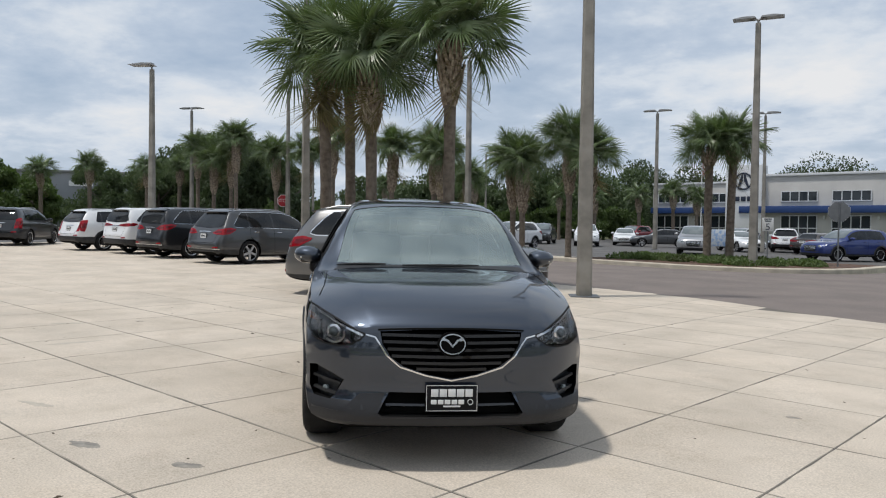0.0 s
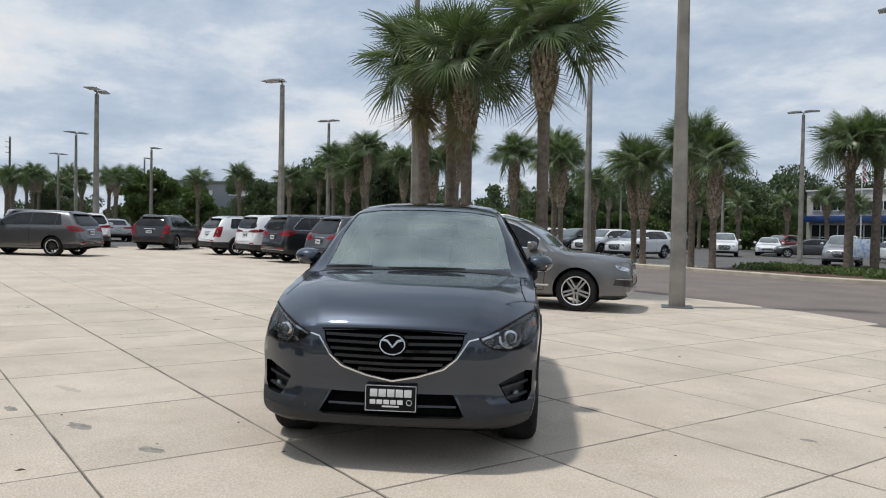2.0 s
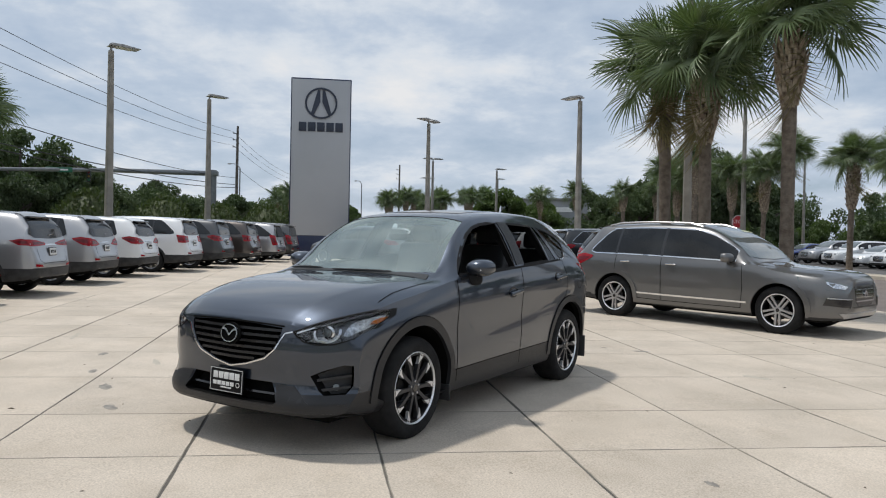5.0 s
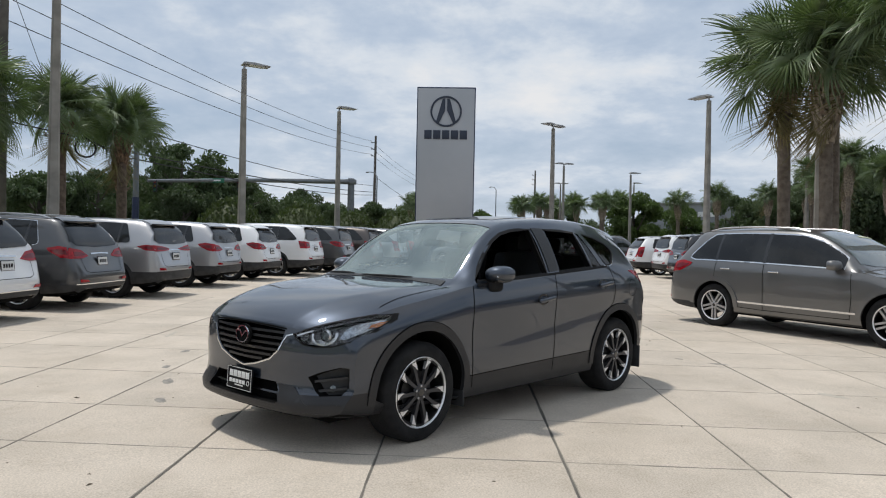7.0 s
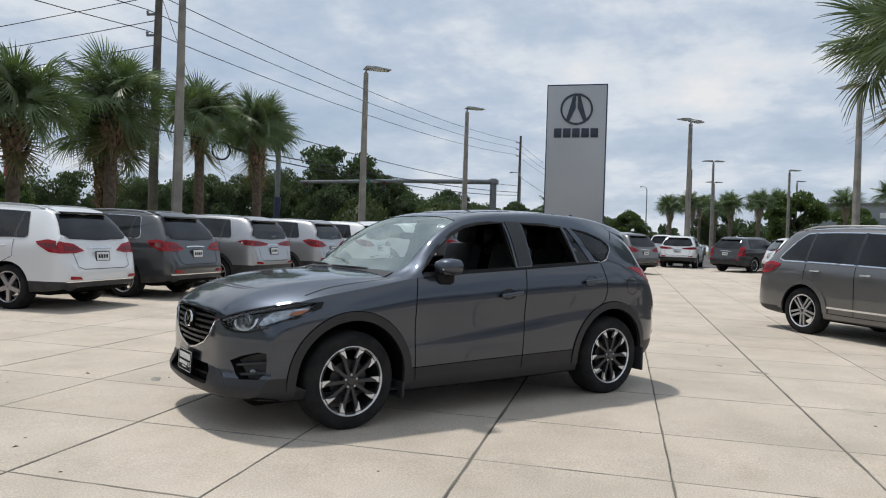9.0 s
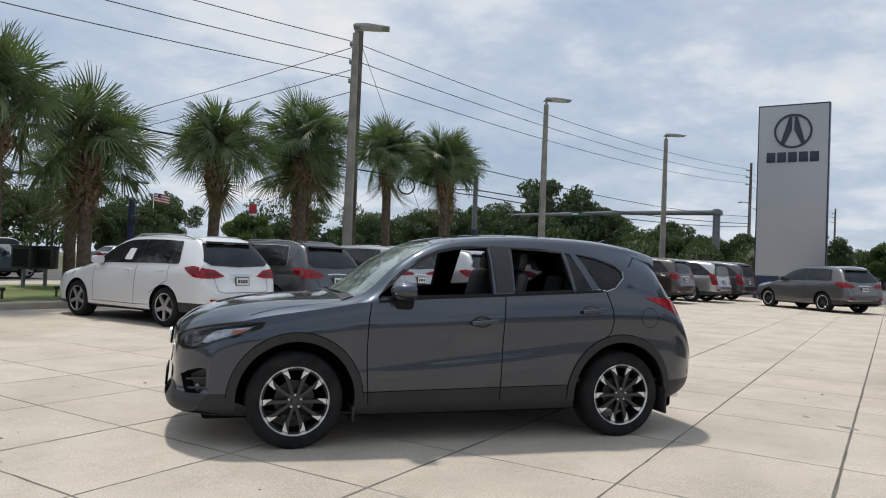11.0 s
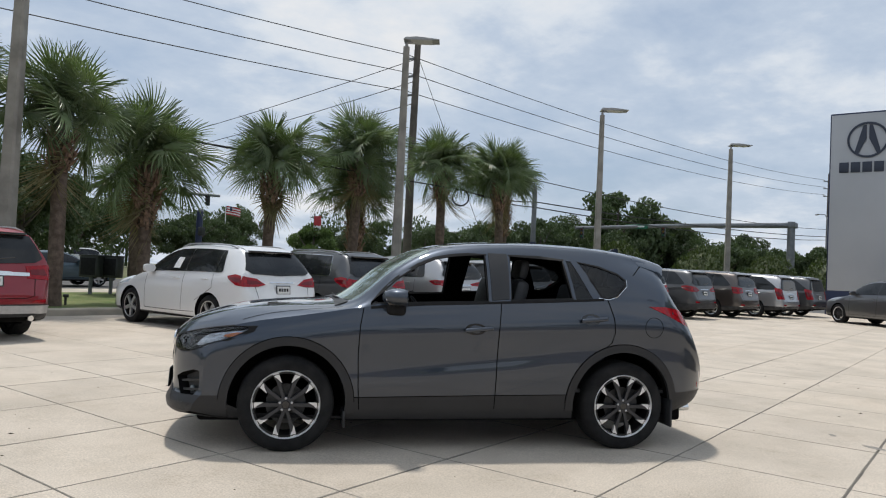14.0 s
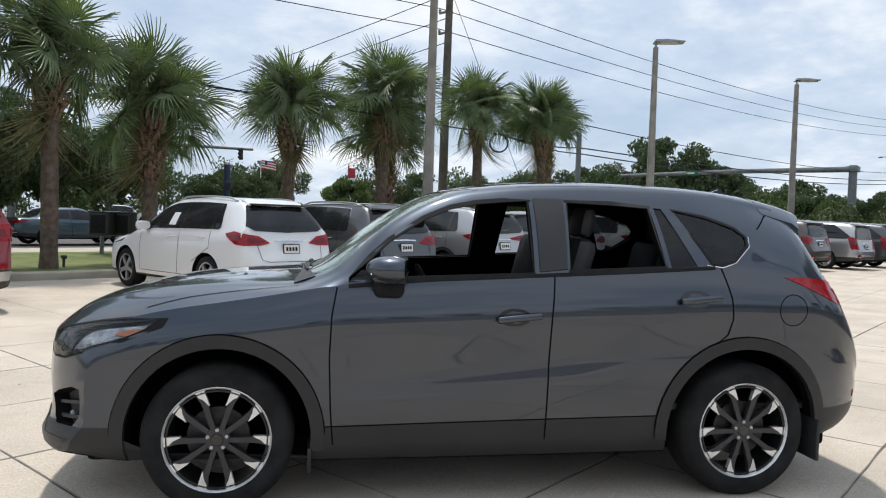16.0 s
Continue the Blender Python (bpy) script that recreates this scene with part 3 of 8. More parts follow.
# ---- the dark grey crossover in the middle of the forecourt ----
CROSSOVER = dict(
    wheelbase=2.70,
    top=[(-0.930, 0.850), (-0.89, 0.897), (-0.82, 0.938), (-0.70, 0.980), (-0.50, 1.028), (-0.30, 1.060), (0.0, 1.088), (0.36, 1.112), (0.46, 1.150), (0.80, 1.415), (1.06, 1.562), (1.25, 1.614),
         (1.60, 1.652), (2.0, 1.668), (2.5, 1.660), (2.9, 1.628), (3.09, 1.585), (3.13, 1.54), (3.23, 1.30), (3.31, 1.14), (3.38, 1.02), (3.44, 0.90), (3.495, 0.76), (3.55, 0.64), (3.585, 0.52)],
    shoulder=[(-0.930, 0.790), (-0.89, 0.832), (-0.82, 0.868), (-0.70, 0.900), (-0.5, 0.938), (-0.3, 0.966), (0, 1.004), (0.3, 1.052), (0.5, 1.085), (1.0, 1.118), (1.55, 1.155), (2.2, 1.195),
              (2.6, 1.220), (3.0, 1.212), (3.2, 1.15), (3.33, 1.03), (3.42, 0.90), (3.5, 0.74), (3.585, 0.51)],
    shoulder_w=[(-0.930, 0.770), (-0.82, 0.800), (-0.6, 0.830), (-0.3, 0.850), (0, 0.862), (0.5, 0.868), (1.5, 0.872), (2.2, 0.868), (2.7, 0.858), (3.0, 0.838), (3.2, 0.79),
                (3.35, 0.72), (3.5, 0.60), (3.585, 0.40)],
    edge=[(-0.930, 0.832), (-0.89, 0.878), (-0.82, 0.918), (-0.70, 0.960), (-0.50, 1.008), (-0.30, 1.038), (0.0, 1.062), (0.36, 1.082), (0.50, 1.125), (0.80, 1.372), (1.06, 1.508), (1.25, 1.560), (1.6, 1.592),
          (2.0, 1.603), (2.4, 1.597), (2.75, 1.562), (3.02, 1.505), (3.13, 1.45), (3.23, 1.25), (3.33, 1.08), (3.42, 0.92), (3.5, 0.75), (3.585, 0.515)],
    edge_w=[(-0.930, 0.480), (-0.82, 0.520), (-0.6, 0.560), (-0.3, 0.620), (0.05, 0.685), (0.36, 0.745), (0.5, 0.745), (0.8, 0.688), (1.06, 0.628), (1.3, 0.604), (1.7, 0.606), (2.2, 0.598), (2.7, 0.572), (3.02, 0.545),
            (3.15, 0.56), (3.33, 0.60), (3.5, 0.55), (3.585, 0.38)],
    wide=[(-0.930, 0.856), (-0.7, 0.872), (-0.5, 0.884), (-0.2, 0.898), (0, 0.905), (0.5, 0.908), (1.4, 0.912), (2.2, 0.916), (2.7, 0.92), (2.95, 0.912), (3.1, 0.895),
          (3.25, 0.86), (3.37, 0.80), (3.46, 0.73), (3.53, 0.64), (3.57, 0.55), (3.585, 0.46)],
    under=[(-0.930, 0.262), (-0.8, 0.245), (-0.6, 0.225), (0, 0.215), (0.6, 0.215), (2.2, 0.225), (3.0, 0.25), (3.25, 0.30), (3.45, 0.36), (3.585, 0.46)],
    waist=[(-0.930, 0.0), (-0.3, 0.001), (0.2, 0.004), (0.55, 0.002), (1.2, 0.005), (1.7, 0.005), (2.1, 0.001), (2.5, 0.001), (3.0, 0.0), (3.585, 0.0)],
)
# how far the front face lies behind the foremost point: by height, from the lip up to the bonnet
FASCIA = [(0.25, 0.055), (0.285, 0.012), (0.33, 0.0), (0.37, 0.010), (0.42, 0.038), (0.50, 0.046), (0.62, 0.040), (0.72, 0.046), (0.80, 0.058), (0.84, 0.072), (0.90, 0.098), (1.10, 0.115)]


class CrossoverShell(Shell):
    """The crossover's form: creased flanks, and a bowed front face whose sections curve back towards the corners."""

    def section(self, s, fine):
        c = {k: curve_at(self.spec[k], s) for k in ("top", "shoulder", "shoulder_w", "edge", "edge_w", "wide", "under", "waist")}
        lo, sh, w, ws, zr, wr, zt, wa = (c[k] for k in ("under", "shoulder", "wide", "shoulder_w", "edge", "edge_w", "top", "waist"))
        ws = min(ws, w)
        wr = min(wr, ws)
        sh, zr = min(sh, zt), min(zr, zt)
        d = sh - lo
        rise = curve_at([(0.4, 0.0), (2.2, 0.115)], s)         # the lower door crease climbs towards the tail
        k = [(0, lo), (0.2 * w, lo), (0.4 * w, lo), (0.6 * w, lo), (0.8 * w, lo),
             (w - 0.052, lo + 0.03), (w - 0.020, lo + 0.19 * d), (w - 0.006, lo + (0.335 + rise) * d), (w - 0.008 - wa, lo + (0.455 + rise) * d), (w - 0.006 - 0.25 * wa, lo + (0.62 + 0.5 * rise) * d),
             (w, lo + 0.795 * d), (ws + 0.62 * (w - ws), lo + 0.905 * d), (ws, sh),
             (ws + 0.30 * (wr - ws) + 0.012, sh + 0.33 * (zr - sh)), (ws + 0.64 * (wr - ws) + 0.014, sh + 0.68 * (zr - sh)),
             (wr, zr), (0.90 * wr, zr + 0.50 * (zt - zr)), (0.62 * wr, zr + 0.84 * (zt - zr)), (0.3 * wr, zr + 0.965 * (zt - zr)), (0, zt)]
        out = []
        sharp = {4, 12, 15}
        for i in range(len(k) - 1):
            p0, p1, p2, p3 = k[max(i - 1, 0)], k[i], k[i + 1], k[min(i + 2, len(k) - 1)]
            if i in sharp:
                p0 = (2 * p1[0] - p2[0], 2 * p1[1] - p2[1])
            if i + 1 in sharp:
                p3 = (2 * p2[0] - p1[0], 2 * p2[1] - p1[1])
            for j in range(fine):
                t = j / fine
                out.append(tuple(0.5 * (2 * p1[a] + (p2[a] - p0[a]) * t + (2 * p0[a] - 5 * p1[a] + 4 * p2[a] - p3[a]) * t * t
                                        + (3 * p1[a] - p0[a] - 3 * p2[a] + p3[a]) * t ** 3) for a in (0, 1)))
        out.append(k[-1])
        return [(max(0.0, a), b) for a, b in out]

    def along(self, s, y, z):
        """Where a section's point comes to lie, ahead of the middle of the wheelbase."""
        nose = self.spec["top"][0][0]
        t = min(1.0, max(0.0, (s - nose) / (0.06 - nose)))
        a = abs(y)
        bow = 0.038 * (a / 0.5) ** 2 + 1.45 * max(0.0, a - 0.5) ** 2 + curve_at(FASCIA, z)
        return self.base - s - (1 - t) ** 1.7 * bow

    def build(self, stations, rings):
        bm = bmesh.new()
        rows = []
        for s, ring in zip(stations, rings):
            left = [bm.verts.new((self.along(s, y, z), y, z)) for y, z in ring]
            right = [bm.verts.new((self.along(s, y, z), -y, z)) for y, z in ring[1:-1]]
            rows.append(left + right[::-1])
        m, n = len(rows[0]), len(rings[0])
        for a, b in zip(rows, rows[1:]):
            for k in range(m):
                bm.faces.new((a[k], a[(k + 1) % m], b[(k + 1) % m], b[k]))
        bm.faces.new(rows[-1][::-1])
        # the front face: a grid between the foremost section's two halves
        fine = (n - 1) // 19
        lo, hi = 4 * fine, 15 * fine
        first, ring = rows[0], rings[0]
        mirror = lambda i: first[(m - i) % m]
        grid = []
        for i in range(lo, hi + 1):
            if i == lo:
                row = [mirror(j) for j in range(lo, 0, -1)] + [first[j] for j in range(lo + 1)]
            elif i == hi:
                row = [mirror(j) for j in range(hi, n - 1)] + [first[j] for j in range(n - 1, hi - 1, -1)]
            else:
                f = (i - lo) / (hi - lo)
                row = []
                for j in range(-lo, lo + 1):
                    u0 = ring[abs(j)][0] / ring[lo][0]
                    u1 = ring[n - 1 - abs(j)][0] / ring[hi][0]
                    u = math.copysign(u0 + (u1 - u0) * f, j)
                    if abs(j) == lo:
                        row.append(first[i] if j > 0 else mirror(i))
                    else:
                        # rows droop towards the middle as the bonnet's edge does
                        y = ring[i][0] * u
                        z = ring[i][1] + (ring[n - 1][1] - ring[hi][1]) * (1 - u * u) * max(0.0, f - 0.75) * 4
                        row.append(bm.verts.new((self.along(self.spec["top"][0][0], y, z), y, z)))
            grid.append(row)
        for a, b in zip(grid, grid[1:]):
            for j in range(2 * lo):
                bm.faces.new((a[j], a[j + 1], b[j + 1], b[j]))
        bmesh.ops.recalc_face_normals(bm, faces=bm.faces)
        return mesh_of(bm, "shell")


def grow(outline, d):
    """An outline moved outwards by about d."""
    c = [sum(p[k] for p in outline) / len(outline) for k in (0, 1)]
    out = []
    for p in outline:
        v = Vector((p[0] - c[0], p[1] - c[1]))
        v = v * (1 + d / max(v.length, 0.05))
        out.append((c[0] + v.x, c[1] + v.y))
    return out


def seat(parent, x, y, width=0.48, back=0.62, label="black leather seat"):
    bm = box(0, 0, 0.10, 0.50, width, 0.16, 0.05)
    s = part("seat", bm, M["leather"], parent, label, pose(x, y, 0.62))
    part("backrest", box(0, 0, back / 2, 0.13, width, back, 0.055), M["leather"], s, "", pose(-0.24, 0, 0.12, 0, -14, 0))
    part("headrest", box(0, 0, 0, 0.09, 0.25, 0.17, 0.04), M["leather"], s, "", pose(-0.42, 0, 0.12 + back + 0.07, 0, -10, 0))
    return s


def build_hero(m):
    sh = CrossoverShell(CROSSOVER, 0.045, 3)
    B = sh.base
    car = holder("crossover_car", m, "dark metallic grey crossover, side windows lowered, on pale concrete", "car")
    both = (1, -1)
    front_win = [(0.600, 1.118), (0.70, 1.225), (0.80, 1.315), (0.98, 1.430), (1.12, 1.490), (1.26, 1.520), (1.40, 1.535), (1.540, 1.538), (1.528, 1.162)]
    rear_win = [(1.742, 1.540), (2.0, 1.537), (2.205, 1.522), (2.235, 1.208), (1.712, 1.180)]
    fixed = [(2.232, 1.520), (2.275, 1.516), (2.405, 1.219), (2.262, 1.209)]
    quarter = [(2.335, 1.512), (2.52, 1.480), (2.68, 1.425), (2.735, 1.375), (2.725, 1.33), (2.62, 1.245), (2.545, 1.222), (2.49, 1.230), (2.42, 1.36)]
    screen = [(0.415, 0.0), (0.42, 0.30), (0.445, 0.55), (0.485, 0.705), (0.80, 0.640), (1.085, 0.582), (1.115, 0.40), (1.125, 0.0),
              (1.115, -0.40), (1.085, -0.582), (0.80, -0.640), (0.485, -0.705), (0.445, -0.55), (0.42, -0.30)]
    rear_glass = [(-0.60, 1.17), (-0.52, 1.455), (-0.3, 1.475), (0.3, 1.475), (0.52, 1.455), (0.60, 1.17), (0.3, 1.145), (-0.3, 1.145)]
    wells = []
    for s in (0.0, 2.70):
        for sign in both:
            w = lathe([(0.434, 0), (0.434, 0.42)], 56, "y")
            bmesh.ops.translate(w, verts=w.verts, vec=(B - s - (0.005 if s == 0 else -0.02), 0.55 if sign > 0 else -0.97, 0.362))
            wells.append(w)
    cabin = bmesh.new()
    rows = []
    for s in [0.44 + 0.1 * k for k in range(28)]:
        sec = [curve_at(CROSSOVER[k], s) for k in ("edge", "edge_w", "shoulder", "top")]
        top = max(sec[3] - 0.045, 0.62)
        edge, ew = min(sec[0] - 0.035, top - 0.01), max(sec[1] - 0.035, 0.3)
        ring = [(0.78, 0.45), (0.835, 0.7), (0.825, min(sec[2] - 0.02, edge - 0.015)), (ew, edge), (ew * 0.6, edge + (top - edge) * 0.85), (0, top)]
        ring = ring + [(-a, b) for a, b in ring[-2::-1]]
        rows.append([cabin.verts.new((B - s, a, b)) for a, b in ring])
    for a, b in zip(rows, rows[1:]):
        for k in range(len(a)):
            cabin.faces.new((a[k], a[(k + 1) % len(a)], b[(k + 1) % len(a)], b[k]))
    cabin.faces.new(rows[0])
    cabin.faces.new(rows[-1][::-1])
    bmesh.ops.recalc_face_normals(cabin, faces=cabin.faces)
    cutters = wells + [cabin]
    for w in (front_win, rear_win, fixed, quarter):
        for lo, hi in ((0.45, 1.2), (-1.2, -0.45)):
            cutters.append(prism([(B - a, b) for a, b in w], lo, hi, "y"))
    cutters.append(prism([(B - a, b) for a, b in screen], 1.09, 2.2, "z"))
    cutters.append(prism(rear_glass, B - 3.9, B - 3.02, "x"))
    # pockets: grille, lower intake, fog lamps, headlamps
    grille = [(-0.418, 0.812), (-0.2, 0.824), (0, 0.828), (0.2, 0.824), (0.418, 0.812), (0.405, 0.745), (0.355, 0.665), (0.28, 0.612), (0.14, 0.566), (0, 0.540),
              (-0.14, 0.566), (-0.28, 0.612), (-0.355, 0.665), (-0.405, 0.745)]
    intake = [(-0.36, 0.462), (0.36, 0.462), (0.425, 0.345), (0.40, 0.330), (-0.40, 0.330), (-0.425, 0.345)]
    fog = [(0.622, 0.522), (0.70, 0.560), (0.79, 0.592), (0.828, 0.585), (0.826, 0.46), (0.80, 0.408), (0.70, 0.402), (0.672, 0.430)]
    lamp = [(0.500, 0.792), (0.57, 0.822), (0.66, 0.862), (0.76, 0.900), (0.83, 0.924), (0.862, 0.925), (0.872, 0.885), (0.864, 0.815), (0.82, 0.755), (0.74, 0.722), (0.65, 0.718), (0.58, 0.732), (0.53, 0.762)]
    cutters.append(prism(grille, B + 0.70, B + 1.5, "x"))
    cutters.append(prism(intake, B + 0.68, B + 1.5, "x"))
    for sg in both:
        cutters.append(prism([(a * sg, b) for a, b in fog], B + 0.45, B + 1.5, "x"))
        cutters.append(prism([(a * sg, b) for a, b in lamp], B + 0.22, B + 1.5, "x"))
    skirt(sh.mesh, [(0.415, 0.375, B - 0.6, B + 0.48), (0.448, 0.415, B - 2.35, B - 0.6), (0.415, 0.395, B + 0.48, B + 1.2), (0.48, 0.45, B - 3.8, B - 2.35)])
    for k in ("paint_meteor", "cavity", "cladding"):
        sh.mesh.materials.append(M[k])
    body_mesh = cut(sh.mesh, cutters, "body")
    body = part("body", None, None, car, "dark metallic grey paint", data=body_mesh)
    # glass
    for nm, poly, mat, lab in (("rear_door_glass", fixed, M["glass_tint"], "tinted glass"), ("quarter_glass", quarter, M["glass_tint"], "tinted glass")):
        for sg in both:
            part(nm, sh.panel(grow(poly, 0.012), "y", -0.004, 0.0, 0.08, (sg,)), mat, car, lab)
    part("windscreen", sh.panel(grow(screen, 0.012), "top", -0.004, 0, 0.07), M["glass"], car, "clear curved windscreen")
    part("rear_window", sh.panel(grow(rear_glass, 0.012), "rear", -0.004, 0, 0.1), M["glass_tint"], car, "tinted glass")
    # window frames, pillars
    for sg in both:
        part("window_frame", sh.strip(front_win, "y", 0.022, 0.002, 0.006, 0.2, (sg,), True), M["trim_black"], car)
        part("window_frame", sh.strip(rear_win, "y", 0.022, 0.002, 0.006, 0.2, (sg,), True), M["trim_black"], car)
        part("quarter_frame", sh.strip(quarter, "y", 0.014, 0.002, 0.006, 0.2, (sg,), True), M["trim_black"], car)
        part("quarter_trim", sh.strip([(2.455, 1.224), (2.545, 1.214), (2.625, 1.238), (2.735, 1.325), (2.748, 1.378)], "y", 0.004, 0.005, 0.004, 0.03, (sg,)), M["chrome"], car, "thin chrome window trim")
        part("pillar_cover", sh.panel([(1.565, 1.548), (1.725, 1.548), (1.698, 1.19), (1.555, 1.175)], "y", 0.007, 0.006, 0.05, (sg,)), M["cladding"], car, "matt grey pillar cover")
        part("belt_moulding", sh.strip([(0.60, 1.090), (1.0, 1.127), (1.55, 1.157), (2.0, 1.182), (2.5, 1.213)], "y", 0.016, 0.006, 0.01, 0.2, (sg,)), M["trim_black"], car)
        # shut lines
        for line in ([(0.545, 1.085), (0.522, 0.95), (0.515, 0.75), (0.525, 0.5), (0.54, 0.32)], [(1.63, 1.165), (1.612, 0.95), (1.604, 0.7), (1.598, 0.33)],
                     [(2.535, 1.213), (2.578, 1.06), (2.588, 0.95), (2.565, 0.87), (2.50, 0.815)],
                     [(3.02, 1.53), (2.93, 1.49), (2.83, 1.42)]):
            part("shut_line", sh.strip(line, "y", 0.0075, 0.0016, 0, 0.03, (sg,)), M["cavity"], body)
        part("fuel_flap_line", sh.strip(arc(2.935, 1.0, 0.082, 0, 352, 26), "y", 0.005, 0.0008, 0, 0.2, (sg,), True), M["cavity"], body)
        # plastic cladding
        for s in (0.0, 2.70):
            cs = 0.005 if s == 0 else 2.68
            outer = arc(cs, 0.362, 0.493, 184, -8, 28)
            inner = arc(cs, 0.362, 0.431, -9, 186, 28)
            part("arch_cladding", sh.panel(outer + inner, "y", 0.010, 0.03, 0.045, (sg,)), M["cladding"], car, "satin grey wheel arch cladding")
            part("arch_gap", sh.strip(arc(cs, 0.362, 0.496, 178, 2, 28), "y", 0.006, 0.0018, 0, 0.03, (sg,)), M["cavity"], body)
        part("sill_line", sh.strip([(0.50, 0.412), (1.0, 0.424), (1.6, 0.436), (2.22, 0.446)], "y", 0.006, 0.0015, 0, 0.03, (sg,)), M["cavity"], body)
        part("mud_flap", box(B - 3.115, sg * 0.80, 0.30, 0.02, 0.22, 0.22, 0.006), M["plastic"], car)
        part("mud_flap", box(B - 0.43, sg * 0.80, 0.25, 0.02, 0.2, 0.12, 0.006), M["plastic"], car)
        # handles
        for s0, s1, z0, z1 in ((1.325, 1.555, 0.938, 0.962), (2.285, 2.512, 1.040, 1.064)):
            cs, cz = (s0 + s1) / 2, (z0 + z1) / 2
            # no hollow here: a flat black patch stands for the recess's shade
            cup = [(cs - 0.02 + 0.085 * math.cos(a), cz + 0.045 * math.sin(a)) for a in (2 * math.pi * k / 18 for k in range(18))]
            recess = part("handle_recess", sh.panel(cup, "y", 0.0010, 0, 0.05, (sg,)), M["gloss_black"], car)
            hp, _ = sh.hit((B - cs, 3 * sg, cz), (0, -sg, 0))
            tilt = math.degrees(math.atan2(z1 - z0, s1 - s0))
            part("door_handle", box(0, 0, 0, s1 - s0, 0.030, 0.034, 0.012, None, 3), M["paint_meteor"], car, "", pose(B - cs, hp.y + sg * 0.026, cz, 0, tilt, 0))
        # mirrors
        mir = bmesh.new()
        bmesh.ops.create_uvsphere(mir, u_segments=24, v_segments=14, radius=1)
        for v in mir.verts:
            q = v.co
            a, b, c = (math.copysign(abs(k) ** 0.88, k) for k in q)
            out = 0.5 + 0.5 * b * sg
            v.co = Vector((max(a, -0.50) * (0.148 - 0.035 * out), b * 0.105, c * (0.064 + 0.010 * (1 - out)) + 0.008 * out))
        mirror = part("door_mirror", mir, M["paint_meteor"], car, "painted mirror housing with black base", pose(B - 0.805, sg * 0.937, 1.172, 0, 0, -8 * sg))
        part("mirror_skirt", box(0.026, 0, -0.036, 0.135, 0.13, 0.044, 0.021, None, 4), M["gloss_black"], mirror, "black lower shell")
        part("mirror_glass", box(-0.052, -sg * 0.016, 0.004, 0.006, 0.105, 0.065, 0.002), M["chrome"], mirror)
        part("mirror_foot", box(0.02, -sg * 0.06, -0.085, 0.15, 0.09, 0.10, 0.035, None, 4), M["trim_black"], mirror)
        part("indicator_strip", box(0.098, sg * 0.02, -0.012, 0.010, 0.09, 0.012, 0.003), M["lamp_bright"], mirror)
        # headlamps
        lp = part("headlamp", sh.panel(grow(lamp, 0.003), "front", 0.0005, 0.0, 0.04, (sg,)), M["lamp_clear"], car, "clear swept headlamp with round projector")
        # black strip laid on for the shaded gap round the lamp
        part("lamp_seal", sh.strip(lamp, "front", 0.009, 0.002, 0.003, 0.04, (sg,), True), M["trim_black"], lp, "black line for the shaded gap")
        part("lamp_housing", sh.panel(lamp, "front", -0.055, 0.004, 0.05, (sg,)), M["lamp_house"], lp, "dark smoked housing")
        part("lamp_reflector", sh.panel([(0.775, 0.775), (0.785, 0.838), (0.80, 0.866), (0.862, 0.896), (0.866, 0.862), (0.846, 0.815), (0.80, 0.772)], "front", -0.018, 0.004, 0.04, (sg,)), M["lamp_silver"], lp, "bright reflector")
        part("lamp_reflector", sh.panel([(0.60, 0.732), (0.70, 0.735), (0.76, 0.765), (0.745, 0.785), (0.62, 0.758)], "front", -0.040, 0.004, 0.04, (sg,)), M["lamp_silver"], lp)
        part("lamp_amber", sh.panel([(0.846, 0.846), (0.845, 0.862), (0.858, 0.876), (0.868, 0.880), (0.869, 0.862), (0.860, 0.842)], "front", -0.008, 0.004, 0.03, (sg,)), M["lamp_amber"], lp, "amber side marker")
        part("lamp_trim", sh.strip([(0.52, 0.786), (0.62, 0.830), (0.74, 0.884), (0.85, 0.925)], "front", 0.012, -0.012, 0.008, 0.05, (sg,)), M["lamp_bright"], lp)
        part("lamp_eyelid", sh.panel([(0.50, 0.776), (0.60, 0.812), (0.60, 0.760), (0.545, 0.745)], "front", -0.030, 0.006, 0.04, (sg,)), M["gloss_black"], lp)
        cy, cz = 0.695, 0.792
        part("light_ring", sh.strip([(cy + 0.064 * math.cos(a), cz + 0.058 * math.sin(a)) for a in (radians(165 + 225 * k / 12) for k in range(13))], "front", 0.012, -0.014, 0.008, 0.04, (sg,)), M["lamp_bright"], lp, "U-shaped light guide")
        for rr, mat, lift in ((0.044, M["lamp_bright"], -0.034), (0.034, M["gloss_black"], -0.030), (0.026, M["glass_grey"], -0.024)):
            p, nn = sh.hit((B + 4, cy * sg, cz), (-1, 0, 0))
            nn = (nn + Vector((1.2, 0, 0))).normalized()
            b = lathe([(0.001, 0.014), (rr * 0.6, 0.012), (rr, 0.004), (rr, -0.02), (0.001, -0.02)], 24, closed=True)
            bmesh.ops.transform(b, matrix=nn.to_track_quat("Y", "Z").to_matrix().to_4x4(), verts=b.verts)
            part("projector", b, mat, lp, "", pose(*(p + nn * lift)))
        # fog pockets
        fp = part("fog_pocket", sh.panel(fog, "front", -0.060, 0.006, 0.05, (sg,)), M["plastic"], car)
        for a, b in (((0.655, 0.492), (0.822, 0.520)), ((0.675, 0.432), (0.820, 0.452))):
            part("fog_fin", sh.strip([a, ((a[0] + b[0]) / 2, (a[1] + b[1]) / 2), b], "front", 0.016, -0.022, 0.030, 0.05, (sg,)), M["plastic"], fp)
